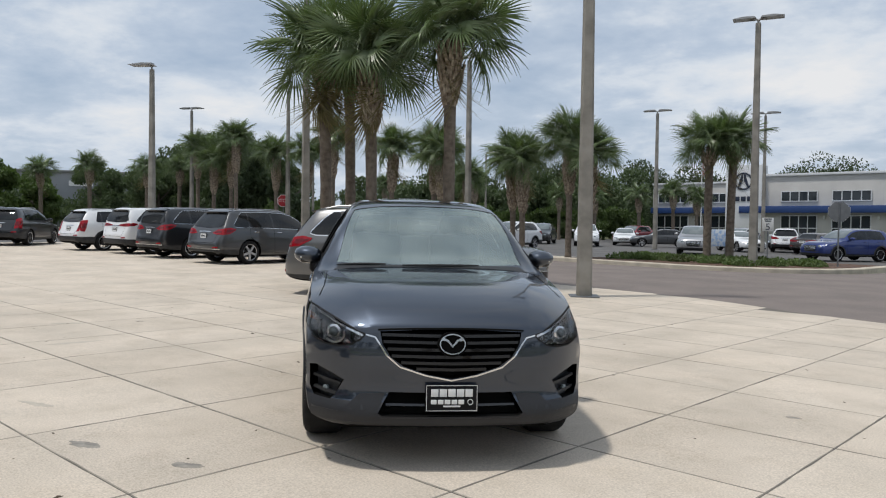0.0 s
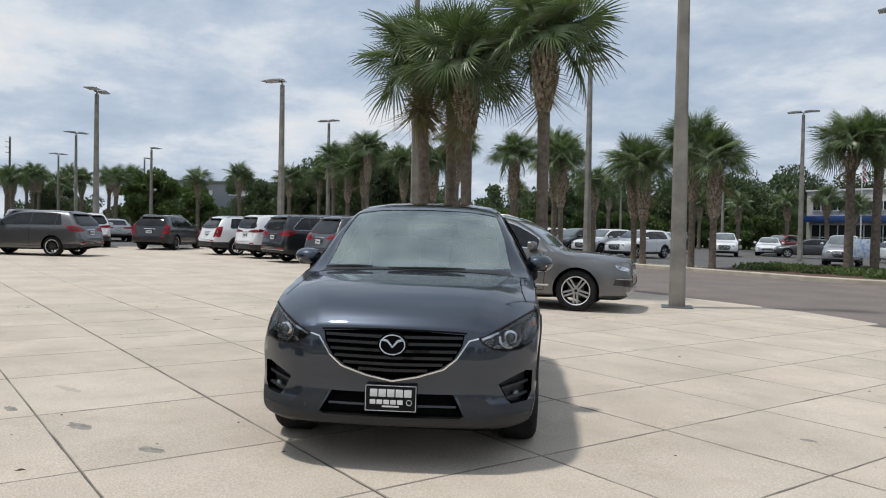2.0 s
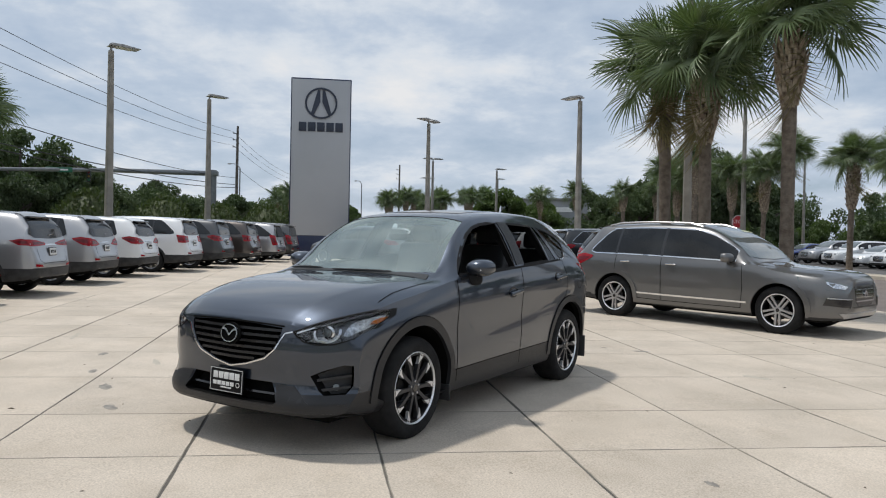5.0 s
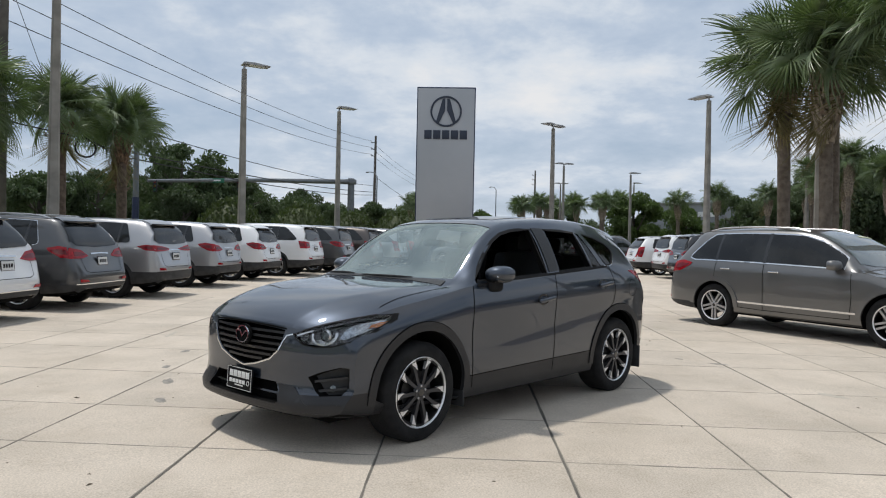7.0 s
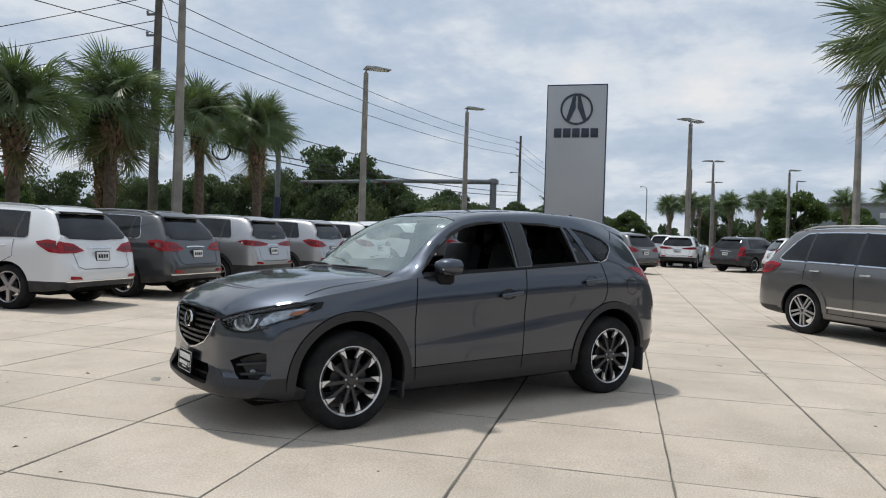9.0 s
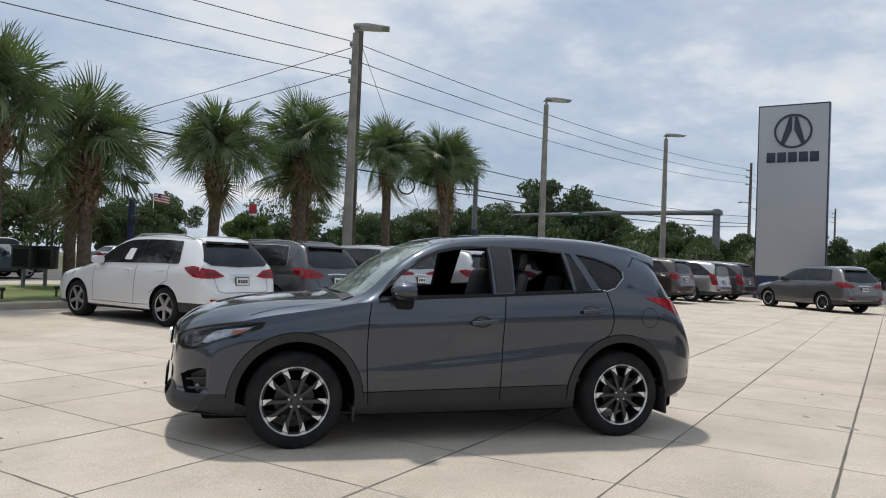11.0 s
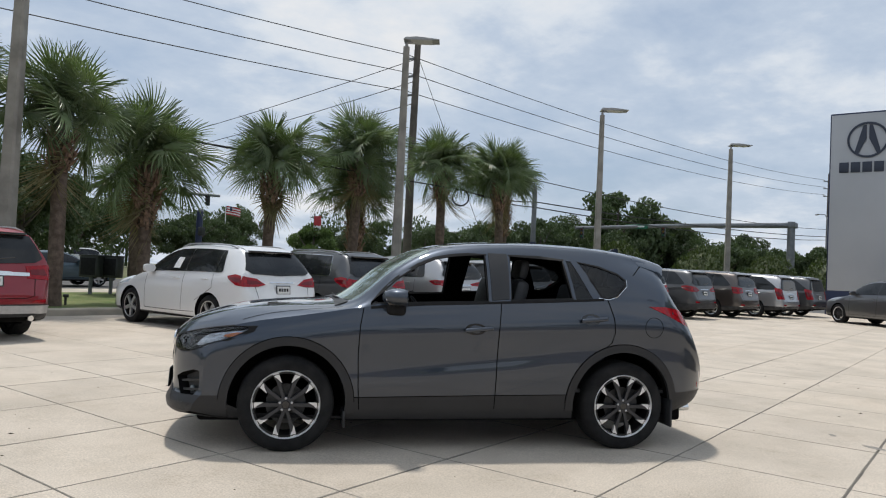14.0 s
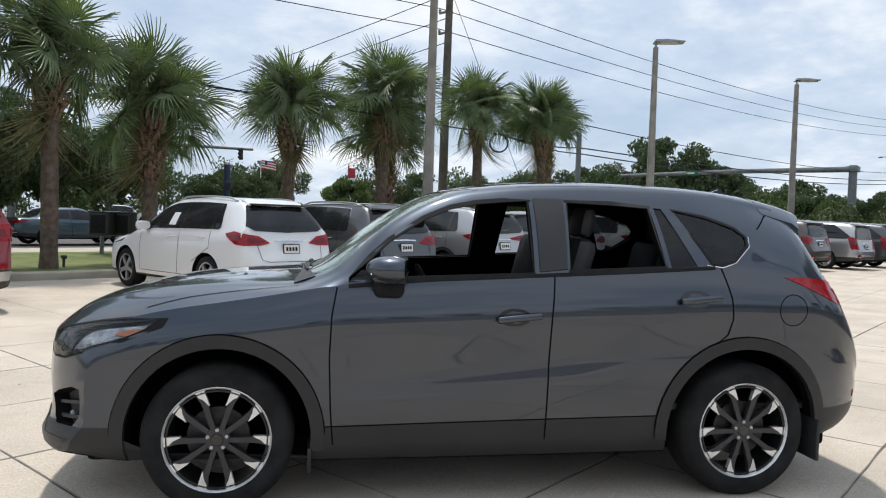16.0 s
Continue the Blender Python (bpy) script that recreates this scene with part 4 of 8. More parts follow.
        p, nn = sh.hit((B + 4, 0.755 * sg, 0.450), (-1, 0, 0))
        b = lathe([(0.001, 0.012), (0.016, 0.010), (0.022, 0.004), (0.022, -0.01), (0.001, -0.01)], 18, closed=True)
        bmesh.ops.transform(b, matrix=nn.to_track_quat("Y", "Z").to_matrix().to_4x4(), verts=b.verts)
        part("fog_lamp", b, M["glass_grey"], fp, "", pose(*(p - nn * 0.035)))
        # tail lamps
        tail = [(2.90, 1.170), (3.06, 1.168), (3.20, 1.150), (3.30, 1.118), (3.37, 1.06), (3.37, 1.015), (3.30, 1.008), (3.20, 1.045), (3.06, 1.105), (2.95, 1.150)]
        part("tail_lamp", sh.panel(tail, "y", 0.004, 0.012, 0.06, (sg,)), M["lamp_red"], car, "red swept tail lamp")
        part("tail_lamp", sh.panel([(0.50, 1.04), (0.56, 1.085), (0.80, 1.11), (0.82, 1.03), (0.70, 1.015)], "rear", 0.004, 0.012, 0.06, (sg,)), M["lamp_red"], car)
        part("reflector", sh.panel([(0.58, 0.50), (0.74, 0.50), (0.74, 0.54), (0.58, 0.54)], "rear", 0.004, 0.006, 0.1, (sg,)), M["lamp_red"], car)
        # roof seam and rails
        part("roof_seam", sh.strip([(1.25, 0.555), (1.8, 0.56), (2.4, 0.55), (2.9, 0.525)], "top", 0.016, 0.001, 0, 0.2, (sg,)), M["gloss_black"], car)
        # hood shut lines and creases
        part("bonnet_line", sh.strip([(0.36, 0.770), (0.1, 0.766), (-0.15, 0.768), (-0.34, 0.790)], "top", 0.006, 0.0018, 0, 0.03, (sg,)), M["cavity"], body)
        # wipers
    for y0, y1 in ((-0.22, 0.36), (-0.70, -0.34)):
        pts = []
        for k in range(9):
            t = k / 8
            y, s = y0 + (y1 - y0) * t, 0.378 + 0.012 * math.sin(math.pi * t * 0.5) + 0.085 * (y0 + (y1 - y0) * t) ** 2
            p, nn = sh.hit((B - s, y, 3.5), (0, 0, -1))
            pts.append(p + nn * 0.014)
        part("wiper", tube(pts, [0.004 + 0.005 * math.sin(math.pi * (k + 0.6) / 9.2) for k in range(9)], 6), M["plastic"], car)
    part("cowl", sh.panel([(0.335, -0.72), (0.36, -0.3), (0.36, 0.3), (0.335, 0.72), (0.44, 0.68), (0.405, 0.3), (0.40, 0.0), (0.405, -0.3), (0.44, -0.68)], "top", 0.004, 0.004, 0.12), M["plastic"], car)
    # grille
    gr = part("grille", sh.panel(grille, "front", -0.070, 0.004, 0.07), M["cavity"], car, "black grille with horizontal slats")
    for z, half in ((0.790, 0.408), (0.750, 0.398), (0.708, 0.375), (0.668, 0.350), (0.630, 0.295), (0.594, 0.205)):
        part("grille_slat", sh.strip([(half * k / 8, z + 0.004 * abs(k) / 8) for k in range(-8, 9)], "front", 0.017, -0.004, 0.032, 0.05), M["slat"], gr)
    part("grille_gap", sh.strip([(0.43 * k / 8, 0.832 - 0.012 * (abs(k) / 8) ** 2) for k in range(-8, 9)], "front", 0.010, 0.0025, 0, 0.03), M["cavity"], body)
    wing = [(0.50, 0.792), (0.445, 0.778), (0.415, 0.735), (0.375, 0.672), (0.30, 0.610), (0.15, 0.562), (0, 0.533)]
    part("grille_surround", sh.strip(wing + [(-a, b) for a, b in wing[-2::-1]], "front", 0.009, 0.006, 0.014, 0.04), M["chrome"], gr, "bright chrome V-shaped surround")
    ep, _ = sh.hit((B + 4, 0, 0.747), (-1, 0, 0))
    em = bmesh.new()
    ring = []
    n = 32
    for k in range(n):
        a = 2 * math.pi * k / n
        c, s_ = math.cos(a), math.sin(a)
        ring.append([em.verts.new((d, r0 * c, r1 * s_)) for d, r0, r1 in ((0.0, 0.078, 0.062), (0.016, 0.076, 0.060), (0.016, 0.069, 0.053), (0.0, 0.067, 0.051))])
    for k in range(n):
        a, b = ring[k], ring[(k + 1) % n]
        for j in range(4):
            em.faces.new((a[j], a[(j + 1) % 4], b[(j + 1) % 4], b[j]))
    for sgn in (1, -1):
        add_prism(em, [(0, -0.020), (0, -0.006), (sgn * 0.026, 0.026), (sgn * 0.052, 0.036), (sgn * 0.066, 0.022), (sgn * 0.034, 0.016)], 0.002, 0.013, "x")
    bmesh.ops.recalc_face_normals(em, faces=em.faces)
    badge = part("badge", em, M["chrome"], gr, "chrome oval badge", pose(ep.x + 0.012, 0, 0.747, 0, -6, 0))
    # disc coloured near-black for the shade inside the hollow badge
    part("badge_back", prism([(0.088 * math.cos(2 * math.pi * k / 24), 0.072 * math.sin(2 * math.pi * k / 24)) for k in range(24)], -0.012, 0.003, "x"), M["cavity"], gr, "", pose(ep.x + 0.012, 0, 0.747, 0, -6, 0))
    # lower intake, lip
    part("lower_intake", sh.panel(intake, "front", -0.075, 0.004, 0.08), M["cavity"], car)
    part("intake_bar", sh.strip([(-0.38, 0.400), (-0.2, 0.400), (0, 0.40), (0.2, 0.400), (0.38, 0.400)], "front", 0.012, -0.020, 0.02, 0.1), M["gloss_black"], car)
    part("bumper_lip", sh.panel([(-0.86, 0.250), (-0.86, 0.350), (-0.64, 0.346), (-0.53, 0.450), (-0.385, 0.456), (-0.432, 0.345), (-0.405, 0.322), (0.405, 0.322), (0.432, 0.345), (0.385, 0.456), (0.53, 0.450), (0.64, 0.346), (0.86, 0.350), (0.86, 0.250), (0.5, 0.235), (-0.5, 0.235)], "front", 0.003, 0.006, 0.05), M["cladding"], car, "dark plastic lower lip")
    part("rear_bumper_strip", sh.strip([(-0.62, 0.455), (0, 0.45), (0.62, 0.455)], "rear", 0.02, 0.004, 0.01, 0.06), M["plastic"], car)
    # the dealer's plate: unreadable marks as bars
    px = sh.hit((B + 4, 0, 0.44), (-1, 0, 0))[0].x + 0.028
    plate = part("front_plate", box(0, 0, 0, 0.012, 0.305, 0.154, 0.004), M["plate_black"], car, "black dealer plate with white border and bars", pose(px, 0.0, 0.438, 0, -3, 0))
    for cy, cz, sy, sz in ((0, 0.0725, 0.297, 0.003), (0, -0.0725, 0.297, 0.003), (0.147, 0, 0.003, 0.145), (-0.147, 0, 0.003, 0.145)):
        part("plate_border", box(0.0065, cy, cz, 0.003, sy, sz), M["plate_white"], plate)
    for k in range(5):
        part("plate_mark", box(0.0065, 0.100 - 0.050 * k, 0.030, 0.003, 0.043, 0.044, 0.0012), M["plate_white"], plate)
    for k in range(5):
        part("plate_mark", box(0.0065, 0.055 - 0.040 * k, -0.022, 0.003, 0.033, 0.026, 0.0012), M["plate_white"], plate)
    part("plate_mark", lathe([(0.013, 0.005), (0.017, 0.005), (0.017, 0.008), (0.013, 0.008)], 20, "x", True), M["plate_white"], plate, "", pose(0, 0.108, -0.022))
    part("plate_mark", box(0.0065, 0, -0.047, 0.003, 0.10, 0.009, 0.001), M["plate_white"], plate)
    part("rear_plate", box(0, 0, 0, 0.012, 0.31, 0.155, 0.004), M["plate_white"], car, "white number plate with grey bars", pose(B - 3.47, 0, 0.86, 0, 20, 0))
    # roof spoiler: carries the roof line on past the tailgate
    spo = bmesh.new()
    rows = []
    for k in range(15):
        y = -0.575 + 1.15 * k / 14
        z0, z1 = (sh.hit((B - q, y, 3), (0, 0, -1))[0].z for q in (2.93, 3.04))
        edge = 1 - (abs(y) / 0.575) ** 6
        rows.append([spo.verts.new((B - a, y, b)) for a, b in ((2.93, z0 + 0.003), (3.04, z1 + 0.006), (3.13, z1 - 0.016), (3.17 + 0.065 * edge, z1 - 0.046), (3.165 + 0.06 * edge, z1 - 0.062), (3.08, z1 - 0.10), (2.95, z0 - 0.03))])
    for a, b in zip(rows, rows[1:]):
        for k in range(7):
            spo.faces.new((a[k], a[(k + 1) % 7], b[(k + 1) % 7], b[k]))
    spo.faces.new(rows[0])
    spo.faces.new(rows[-1][::-1])
    bmesh.ops.recalc_face_normals(spo, faces=spo.faces)
    part("roof_spoiler", spo, M["paint_meteor"], car)
    # roof glass, antenna, sensor
    part("sunroof", sh.panel([(1.32, -0.40), (1.30, 0), (1.32, 0.40), (1.80, 0.42), (1.80, -0.42)], "top", 0.003, 0.006, 0.12), M["glass_dark"], car, "black glass sunroof")
    fin = prism([(0.10, 0), (-0.07, 0), (-0.06, 0.045), (-0.03, 0.05)], -0.012, 0.012)
    fz = sh.hit((B - 2.95, 0, 3), (0, 0, -1))[0].z
    part("roof_antenna", fin, M["paint_meteor"], car, "", pose(B - 2.95, 0, fz - 0.004))
    for sg in (1, -1):
        part("pillar_lining", sh.panel([(0.52, 0.700 * sg), (0.80, 0.648 * sg), (1.08, 0.590 * sg), (1.08, 0.535 * sg), (0.80, 0.585 * sg), (0.52, 0.620 * sg)], "top", -0.018, 0, 0.05), M["lining"], car, "pale grey pillar lining")
    part("mirror_sensor", box(B - 1.02, 0.0, 1.40, 0.10, 0.20, 0.06, 0.02), M["trim_dash"], car)
    part("sun_sticker", sh.panel([(0.985, 0.16), (1.055, 0.16), (1.05, 0.46), (0.98, 0.46)], "top", -0.010, 0, 0.05), M["sticker_yellow"], car, "pale sticker behind the windscreen")
    # inside
    floor_pan = part("cabin_floor", box(B - 1.8, 0, 0.46, 2.7, 1.56, 0.03), M["trim_dash"], car)
    dash = bmesh.new()
    add_box(dash, B - 0.72, 0, 0.93, 0.42, 1.50, 0.26, 0.08)
    add_box(dash, B - 0.95, 0, 0.70, 0.5, 0.26, 0.36, 0.05)
    part("dashboard", dash, M["trim_dash"], car)
    whl = lathe([(0.178, 0.012), (0.19, 0.0), (0.178, -0.012), (0.166, 0.0)], 32, "x", True)
    add_box(whl, -0.01, 0, 0, 0.05, 0.15, 0.12, 0.03)
    add_box(whl, 0, 0, 0, 0.02, 0.34, 0.03, 0.008)
    add_box(whl, 0, 0, -0.09, 0.02, 0.04, 0.16, 0.008)
    part("steering_wheel", whl, M["leather"], car, "", pose(B - 1.06, 0.37, 1.00, 0, 22, 0))
    for y in (0.37, -0.37):
        seat(car, B - 1.52, y)
    for y in (0.45, 0.0, -0.45):
        seat(car, B - 2.38, y, 0.44, 0.58)
    part("roof_lining", sh.panel([(1.2, -0.5), (1.2, 0.5), (2.9, 0.48), (2.9, -0.48)], "top", -0.055, 0.01, 0.3), M["trim_dash"], car)
    fit_wheels(car, sh, 0.357, 0.254, 0.225, "paired", 0.868, M["machined"], M["dark_alloy"], 56)
    # block in the same near-black, standing for shade beneath the car
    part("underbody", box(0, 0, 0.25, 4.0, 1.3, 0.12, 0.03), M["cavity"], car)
    part("exhaust", tube([(B - 3.2, 0.5, 0.27), (B - 3.50, 0.5, 0.28)], 0.03, 12), M["chrome"], car)
    return car


hero_ahead = Vector((0.779 + 0.627 * 0.010, -0.627 + 0.779 * 0.010))
hero_turn = math.degrees(math.atan2(hero_ahead.y, hero_ahead.x))
hero = build_hero(ground_pose(-3.493 + 0.627 * 0.030 - 1.35 * math.cos(radians(hero_turn)), 3.709 + 0.779 * 0.030 - 1.35 * math.sin(radians(hero_turn)), hero_turn, -0.004))


# ---- ground ----
M["concrete"] = material("pale_concrete", (0.565, 0.492, 0.408), 0.85, second=(0.425, 0.372, 0.305), scale=1.1, detail=14, bump=0.2, bump_scale=85, fine=0.50, spread=(0.36, 0.80), per_object=0.05, world=True)
_nt = M["concrete"].node_tree                    # darker weathering in patches and specks
_bs = _nt.nodes["Principled BSDF"]
_src = _bs.inputs["Base Color"].links[0].from_socket
_geo = _nt.nodes.new("ShaderNodeNewGeometry")
for _scale, _lo, _hi, _dark in ((3.2, 0.50, 0.76, 0.88), (0.45, 0.42, 0.72, 0.92), (26.0, 0.66, 0.74, 0.74)):
    _no = _nt.nodes.new("ShaderNodeTexNoise")
    _no.inputs["Scale"].default_value, _no.inputs["Detail"].default_value, _no.inputs["Roughness"].default_value = _scale, 9, 0.62
    _nt.links.new(_geo.outputs["Position"], _no.inputs["Vector"])
    _mr = _nt.nodes.new("ShaderNodeMapRange")
    _mr.inputs["From Min"].default_value, _mr.inputs["From Max"].default_value = _lo, _hi
    _nt.links.new(_no.outputs["Fac"], _mr.inputs["Value"])
    _mx = _nt.nodes.new("ShaderNodeMixRGB")
    _mx.blend_type = "MULTIPLY"
    _mx.inputs[2].default_value = (_dark, _dark * 0.985, _dark * 0.96, 1)
    _nt.links.new(_mr.outputs[0], _mx.inputs[0])
    _nt.links.new(_src, _mx.inputs[1])
    _src = _mx.outputs[0]
_nt.links.new(_src, _bs.inputs["Base Color"])
M["joint"] = material("joint_filler", (0.085, 0.076, 0.066), 0.9, second=(0.17, 0.152, 0.128), scale=1.5, world=True)
M["joint_wall"] = material("grimy_joint_edge", (0.21, 0.19, 0.16), 0.9, second=(0.36, 0.325, 0.27), scale=2.2, detail=8, world=True)
M["asphalt"] = material("asphalt", (0.195, 0.162, 0.145), 0.9, second=(0.155, 0.130, 0.117), scale=0.7, detail=8, bump=0.3, bump_scale=140, fine=0.18)
M["asphalt_far"] = material("worn_asphalt", (0.12, 0.115, 0.11), 0.9, second=(0.085, 0.082, 0.08), scale=0.4, detail=8, bump=0.2, bump_scale=100, fine=0.12)
M["earth"] = material("dry_earth_and_grass", (0.10, 0.12, 0.045), 0.95, second=(0.16, 0.15, 0.08), scale=0.25, detail=9, fine=0.2, bump_scale=20)
M["lawn"] = material("lawn", (0.095, 0.145, 0.032), 0.95, second=(0.19, 0.20, 0.075), scale=1.4, detail=9, bump=0.6, bump_scale=40, fine=0.25)
M["kerb"] = material("kerb_concrete", (0.54, 0.48, 0.385), 0.85, second=(0.40, 0.355, 0.29), scale=2.0, detail=8, bump=0.2, bump_scale=70, fine=0.12)
M["mulch"] = material("brown_mulch", (0.075, 0.042, 0.028), 0.95, second=(0.13, 0.075, 0.05), scale=9, detail=8, bump=1.0, bump_scale=45, fine=0.3)


def sheet(outline, lift, cell=8.0):
    """A flat outline laid on the sloping ground."""
    bm = bmesh.new()
    bm.faces.new([bm.verts.new((x, y, 0)) for x, y in outline])
    for axis in (0, 1):
        lo, hi = min(p[axis] for p in outline), max(p[axis] for p in outline)
        for k in range(1, max(1, int((hi - lo) / cell))):
            co, no = [0, 0, 0], [0, 0, 0]
            co[axis], no[axis] = lo + cell * k, 1
            bmesh.ops.bisect_plane(bm, geom=bm.verts[:] + bm.edges[:] + bm.faces[:], plane_co=co, plane_no=no)
    for v in bm.verts:
        v.co.z = ground_z(v.co.x, v.co.y) + lift
    bmesh.ops.recalc_face_normals(bm, faces=bm.faces)
    for f in bm.faces:
        if f.normal.z < 0:
            f.normal_flip()
    return bm


def slab(outline, lift, depth, cell=8.0):
    """The same with an edge."""
    bm = sheet(outline, lift, cell)
    rim = [e for e in bm.edges if len(e.link_faces) == 1]
    got = bmesh.ops.extrude_edge_only(bm, edges=rim)
    for v in got["geom"]:
        if isinstance(v, bmesh.types.BMVert):
            v.co.z -= depth
    return bm


thing("ground", sheet([(-900, -900), (900, -900), (900, 900), (-900, 900)], -0.10, 30.0), M["earth"], None, "green and brown ground between the paved lots", "ground", "", "structure")
EDGE = [(40, 12.6), (6, 13.0), (-1, 13.45), (-3.2, 13.7), (-4.6, 14.05), (-6.1, 14.7), (-7.2, 15.05), (-8.2, 15.15), (-12, 15.25), (-22, 15.6), (-60, 16.5)]
thing("road", slab(EDGE + [(-60, 25.6), (-18, 25.5), (-13, 25.5), (-11, 26.1), (-9.6, 27.2), (-8.2, 29.2), (-7.6, 33), (40, 33)], -0.015, 0.1), M["asphalt"], None, "brown-grey asphalt drive beside the forecourt", "road", "", "structure")
thing("car_park", slab([(-110, 25.9), (-18.2, 26.2), (-13.2, 26.2), (-10.6, 27.8), (-9.3, 30), (-9.1, 35.6), (-7.6, 36), (-7.6, 33.05), (60, 33.05), (60, 79), (-110, 79)], -0.03, 0.08), M["asphalt_far"], None, "grey asphalt of the far car park", "car park", "", "structure")
thing("rear_lot", slab([(-110, -2), (-40.5, -2), (-40.5, 16.2), (-60, 16.6), (-110, 17)], -0.02, 0.08), M["asphalt_far"], None, "grey asphalt behind the pylon sign", "car park", "", "structure")
thing("street", slab([(-120, -24), (60, -13), (60, -27), (-120, -38)], -0.02, 0.1), M["asphalt_far"], None, "grey asphalt street beyond the palms", "road", "", "structure")
thing("joint_bed", slab([(x, y) for x, y in [(10, -7.9), (10, 12.95)]] + EDGE[1:9] + [(-22, 15.55), (-40.4, 15.9), (-40.4, -7.9)], -0.006, 0.08, 4.0), M["joint"], None, "dark joint filler under the concrete panels", "pavement", "", "structure")


def kerb_line(points, width=0.18, height=0.15, closed=False):
    """A kerb of rounded section along a line, standing on the ground."""
    bm = bmesh.new()
    rows = []
    n = len(points)
    for i, p in enumerate(points):
        a = points[(i - 1) % n] if closed else points[max(i - 1, 0)]
        b = points[(i + 1) % n] if closed else points[min(i + 1, n - 1)]
        d = Vector((b[0] - a[0], b[1] - a[1])).normalized()
        side = Vector((-d.y, d.x))
        ring = []
        for off, z in ((0, -0.12), (0, height - 0.03), (0.03, height), (width - 0.03, height), (width, height - 0.03), (width, -0.12)):
            q = Vector(p) + side * off
            ring.append(bm.verts.new((q.x, q.y, ground_z(q.x, q.y) + z)))
        rows.append(ring)
    pairs = list(zip(rows, rows[1:])) + ([(rows[-1], rows[0])] if closed else [])
    for a, b in pairs:
        for k in range(5):
            bm.faces.new((a[k], b[k], b[k + 1], a[k + 1]))
    bmesh.ops.recalc_face_normals(bm, faces=bm.faces)
    return bm


def along(a, b, step):
    n = max(1, int(math.hypot(b[0] - a[0], b[1] - a[1]) / step))
    return [(a[0] + (b[0] - a[0]) * k / n, a[1] + (b[1] - a[1]) * k / n) for k in range(n + 1)]


# kerb and grass verge beside the parked row
KS = [(14, -7.9), (-5, -8.1), (-10, -8.0), (-16, -7.6), (-22, -7.0), (-28, -6.2), (-36, -5.2), (-42, -4.4), (-70, -1.0)]
thing("kerb_south", kerb_line(KS), M["kerb"], None, "pale concrete kerb along the grass verge", "kerb", "", "structure")
verge = [(x, y - 0.01) for x, y in KS] + [(-70, -8), (-42, -13.5), (-16, -15.3), (-8, -15.6), (14, -14.2)]
thing("verge", slab(verge, 0.12, 0.2, 3.0), M["lawn"], None, "mown green grass verge with palms", "grass", "", "structure")
thing("sidewalk", slab([(60, -11.0), (14, -13.9), (-8, -15.3), (-16, -15.0), (-42, -13.2), (-120, -20), (-120, -22.5), (-42, -16.6), (-16, -17.6), (-8, -17.5), (14, -16), (60, -13)], 0.125, 0.2, 6.0), M["kerb"], None, "pale concrete sidewalk by the street", "sidewalk", "", "structure")
# planting strip between drive and far car park
strip_n = along((-90, 25.6), (-18, 25.5), 6) + [(-13, 25.5), (-11.4, 25.9), (-9.9, 26.9), (-8.7, 28.6), (-8.3, 30.5), (-8.3, 34.6)]
thing("kerb_strip", kerb_line(strip_n, 0.35, 0.15), M["kerb"], None, "pale rounded kerb of the planting strip", "kerb", "", "structure")
thing("planting_strip", slab(along((-90, 25.9), (-18, 25.8), 6) + [(-18, 27.0)] + along((-18.2, 27.1), (-90, 27.2), 6), 0.13, 0.2, 4.0), M["kerb"], None, "narrow paved planting strip", "planting strip", "", "structure")
thing("planted_island", slab([(-18.2, 25.85), (-13, 25.85), (-11.6, 26.2), (-10.2, 27.1), (-9.05, 28.7), (-8.65, 30.5), (-8.65, 34.6), (-12, 34.6), (-17.6, 31.5)], 0.14, 0.2, 2.0), M["mulch"], None, "brown mulch island planted with low shrubs and palms", "planted island", "", "structure")
# mulch bed of the palm cluster
bed = []
for k in range(28):
    a = 2 * math.pi * k / 28
    u, v = 2.9 * math.cos(a), 1.45 * math.sin(a)
    c, s = math.cos(radians(5)), math.sin(radians(5))
    bed.append((-14.0 + u * c - v * s, 12.05 + u * s + v * c))
thing("mulch_bed", slab(bed, 0.03, 0.1, 1.0), M["mulch"], None, "brown mulch bed under the palm cluster", "mulch bed", "", "structure")
thing("red_kerb", kerb_line(bed, 0.12, 0.05, True), material("red_kerb_paint", (0.30, 0.10, 0.07), 0.8, second=(0.22, 0.09, 0.07), scale=3, bump=0.1), None, "low red-brown edging of the mulch bed", "kerb", "", "structure")


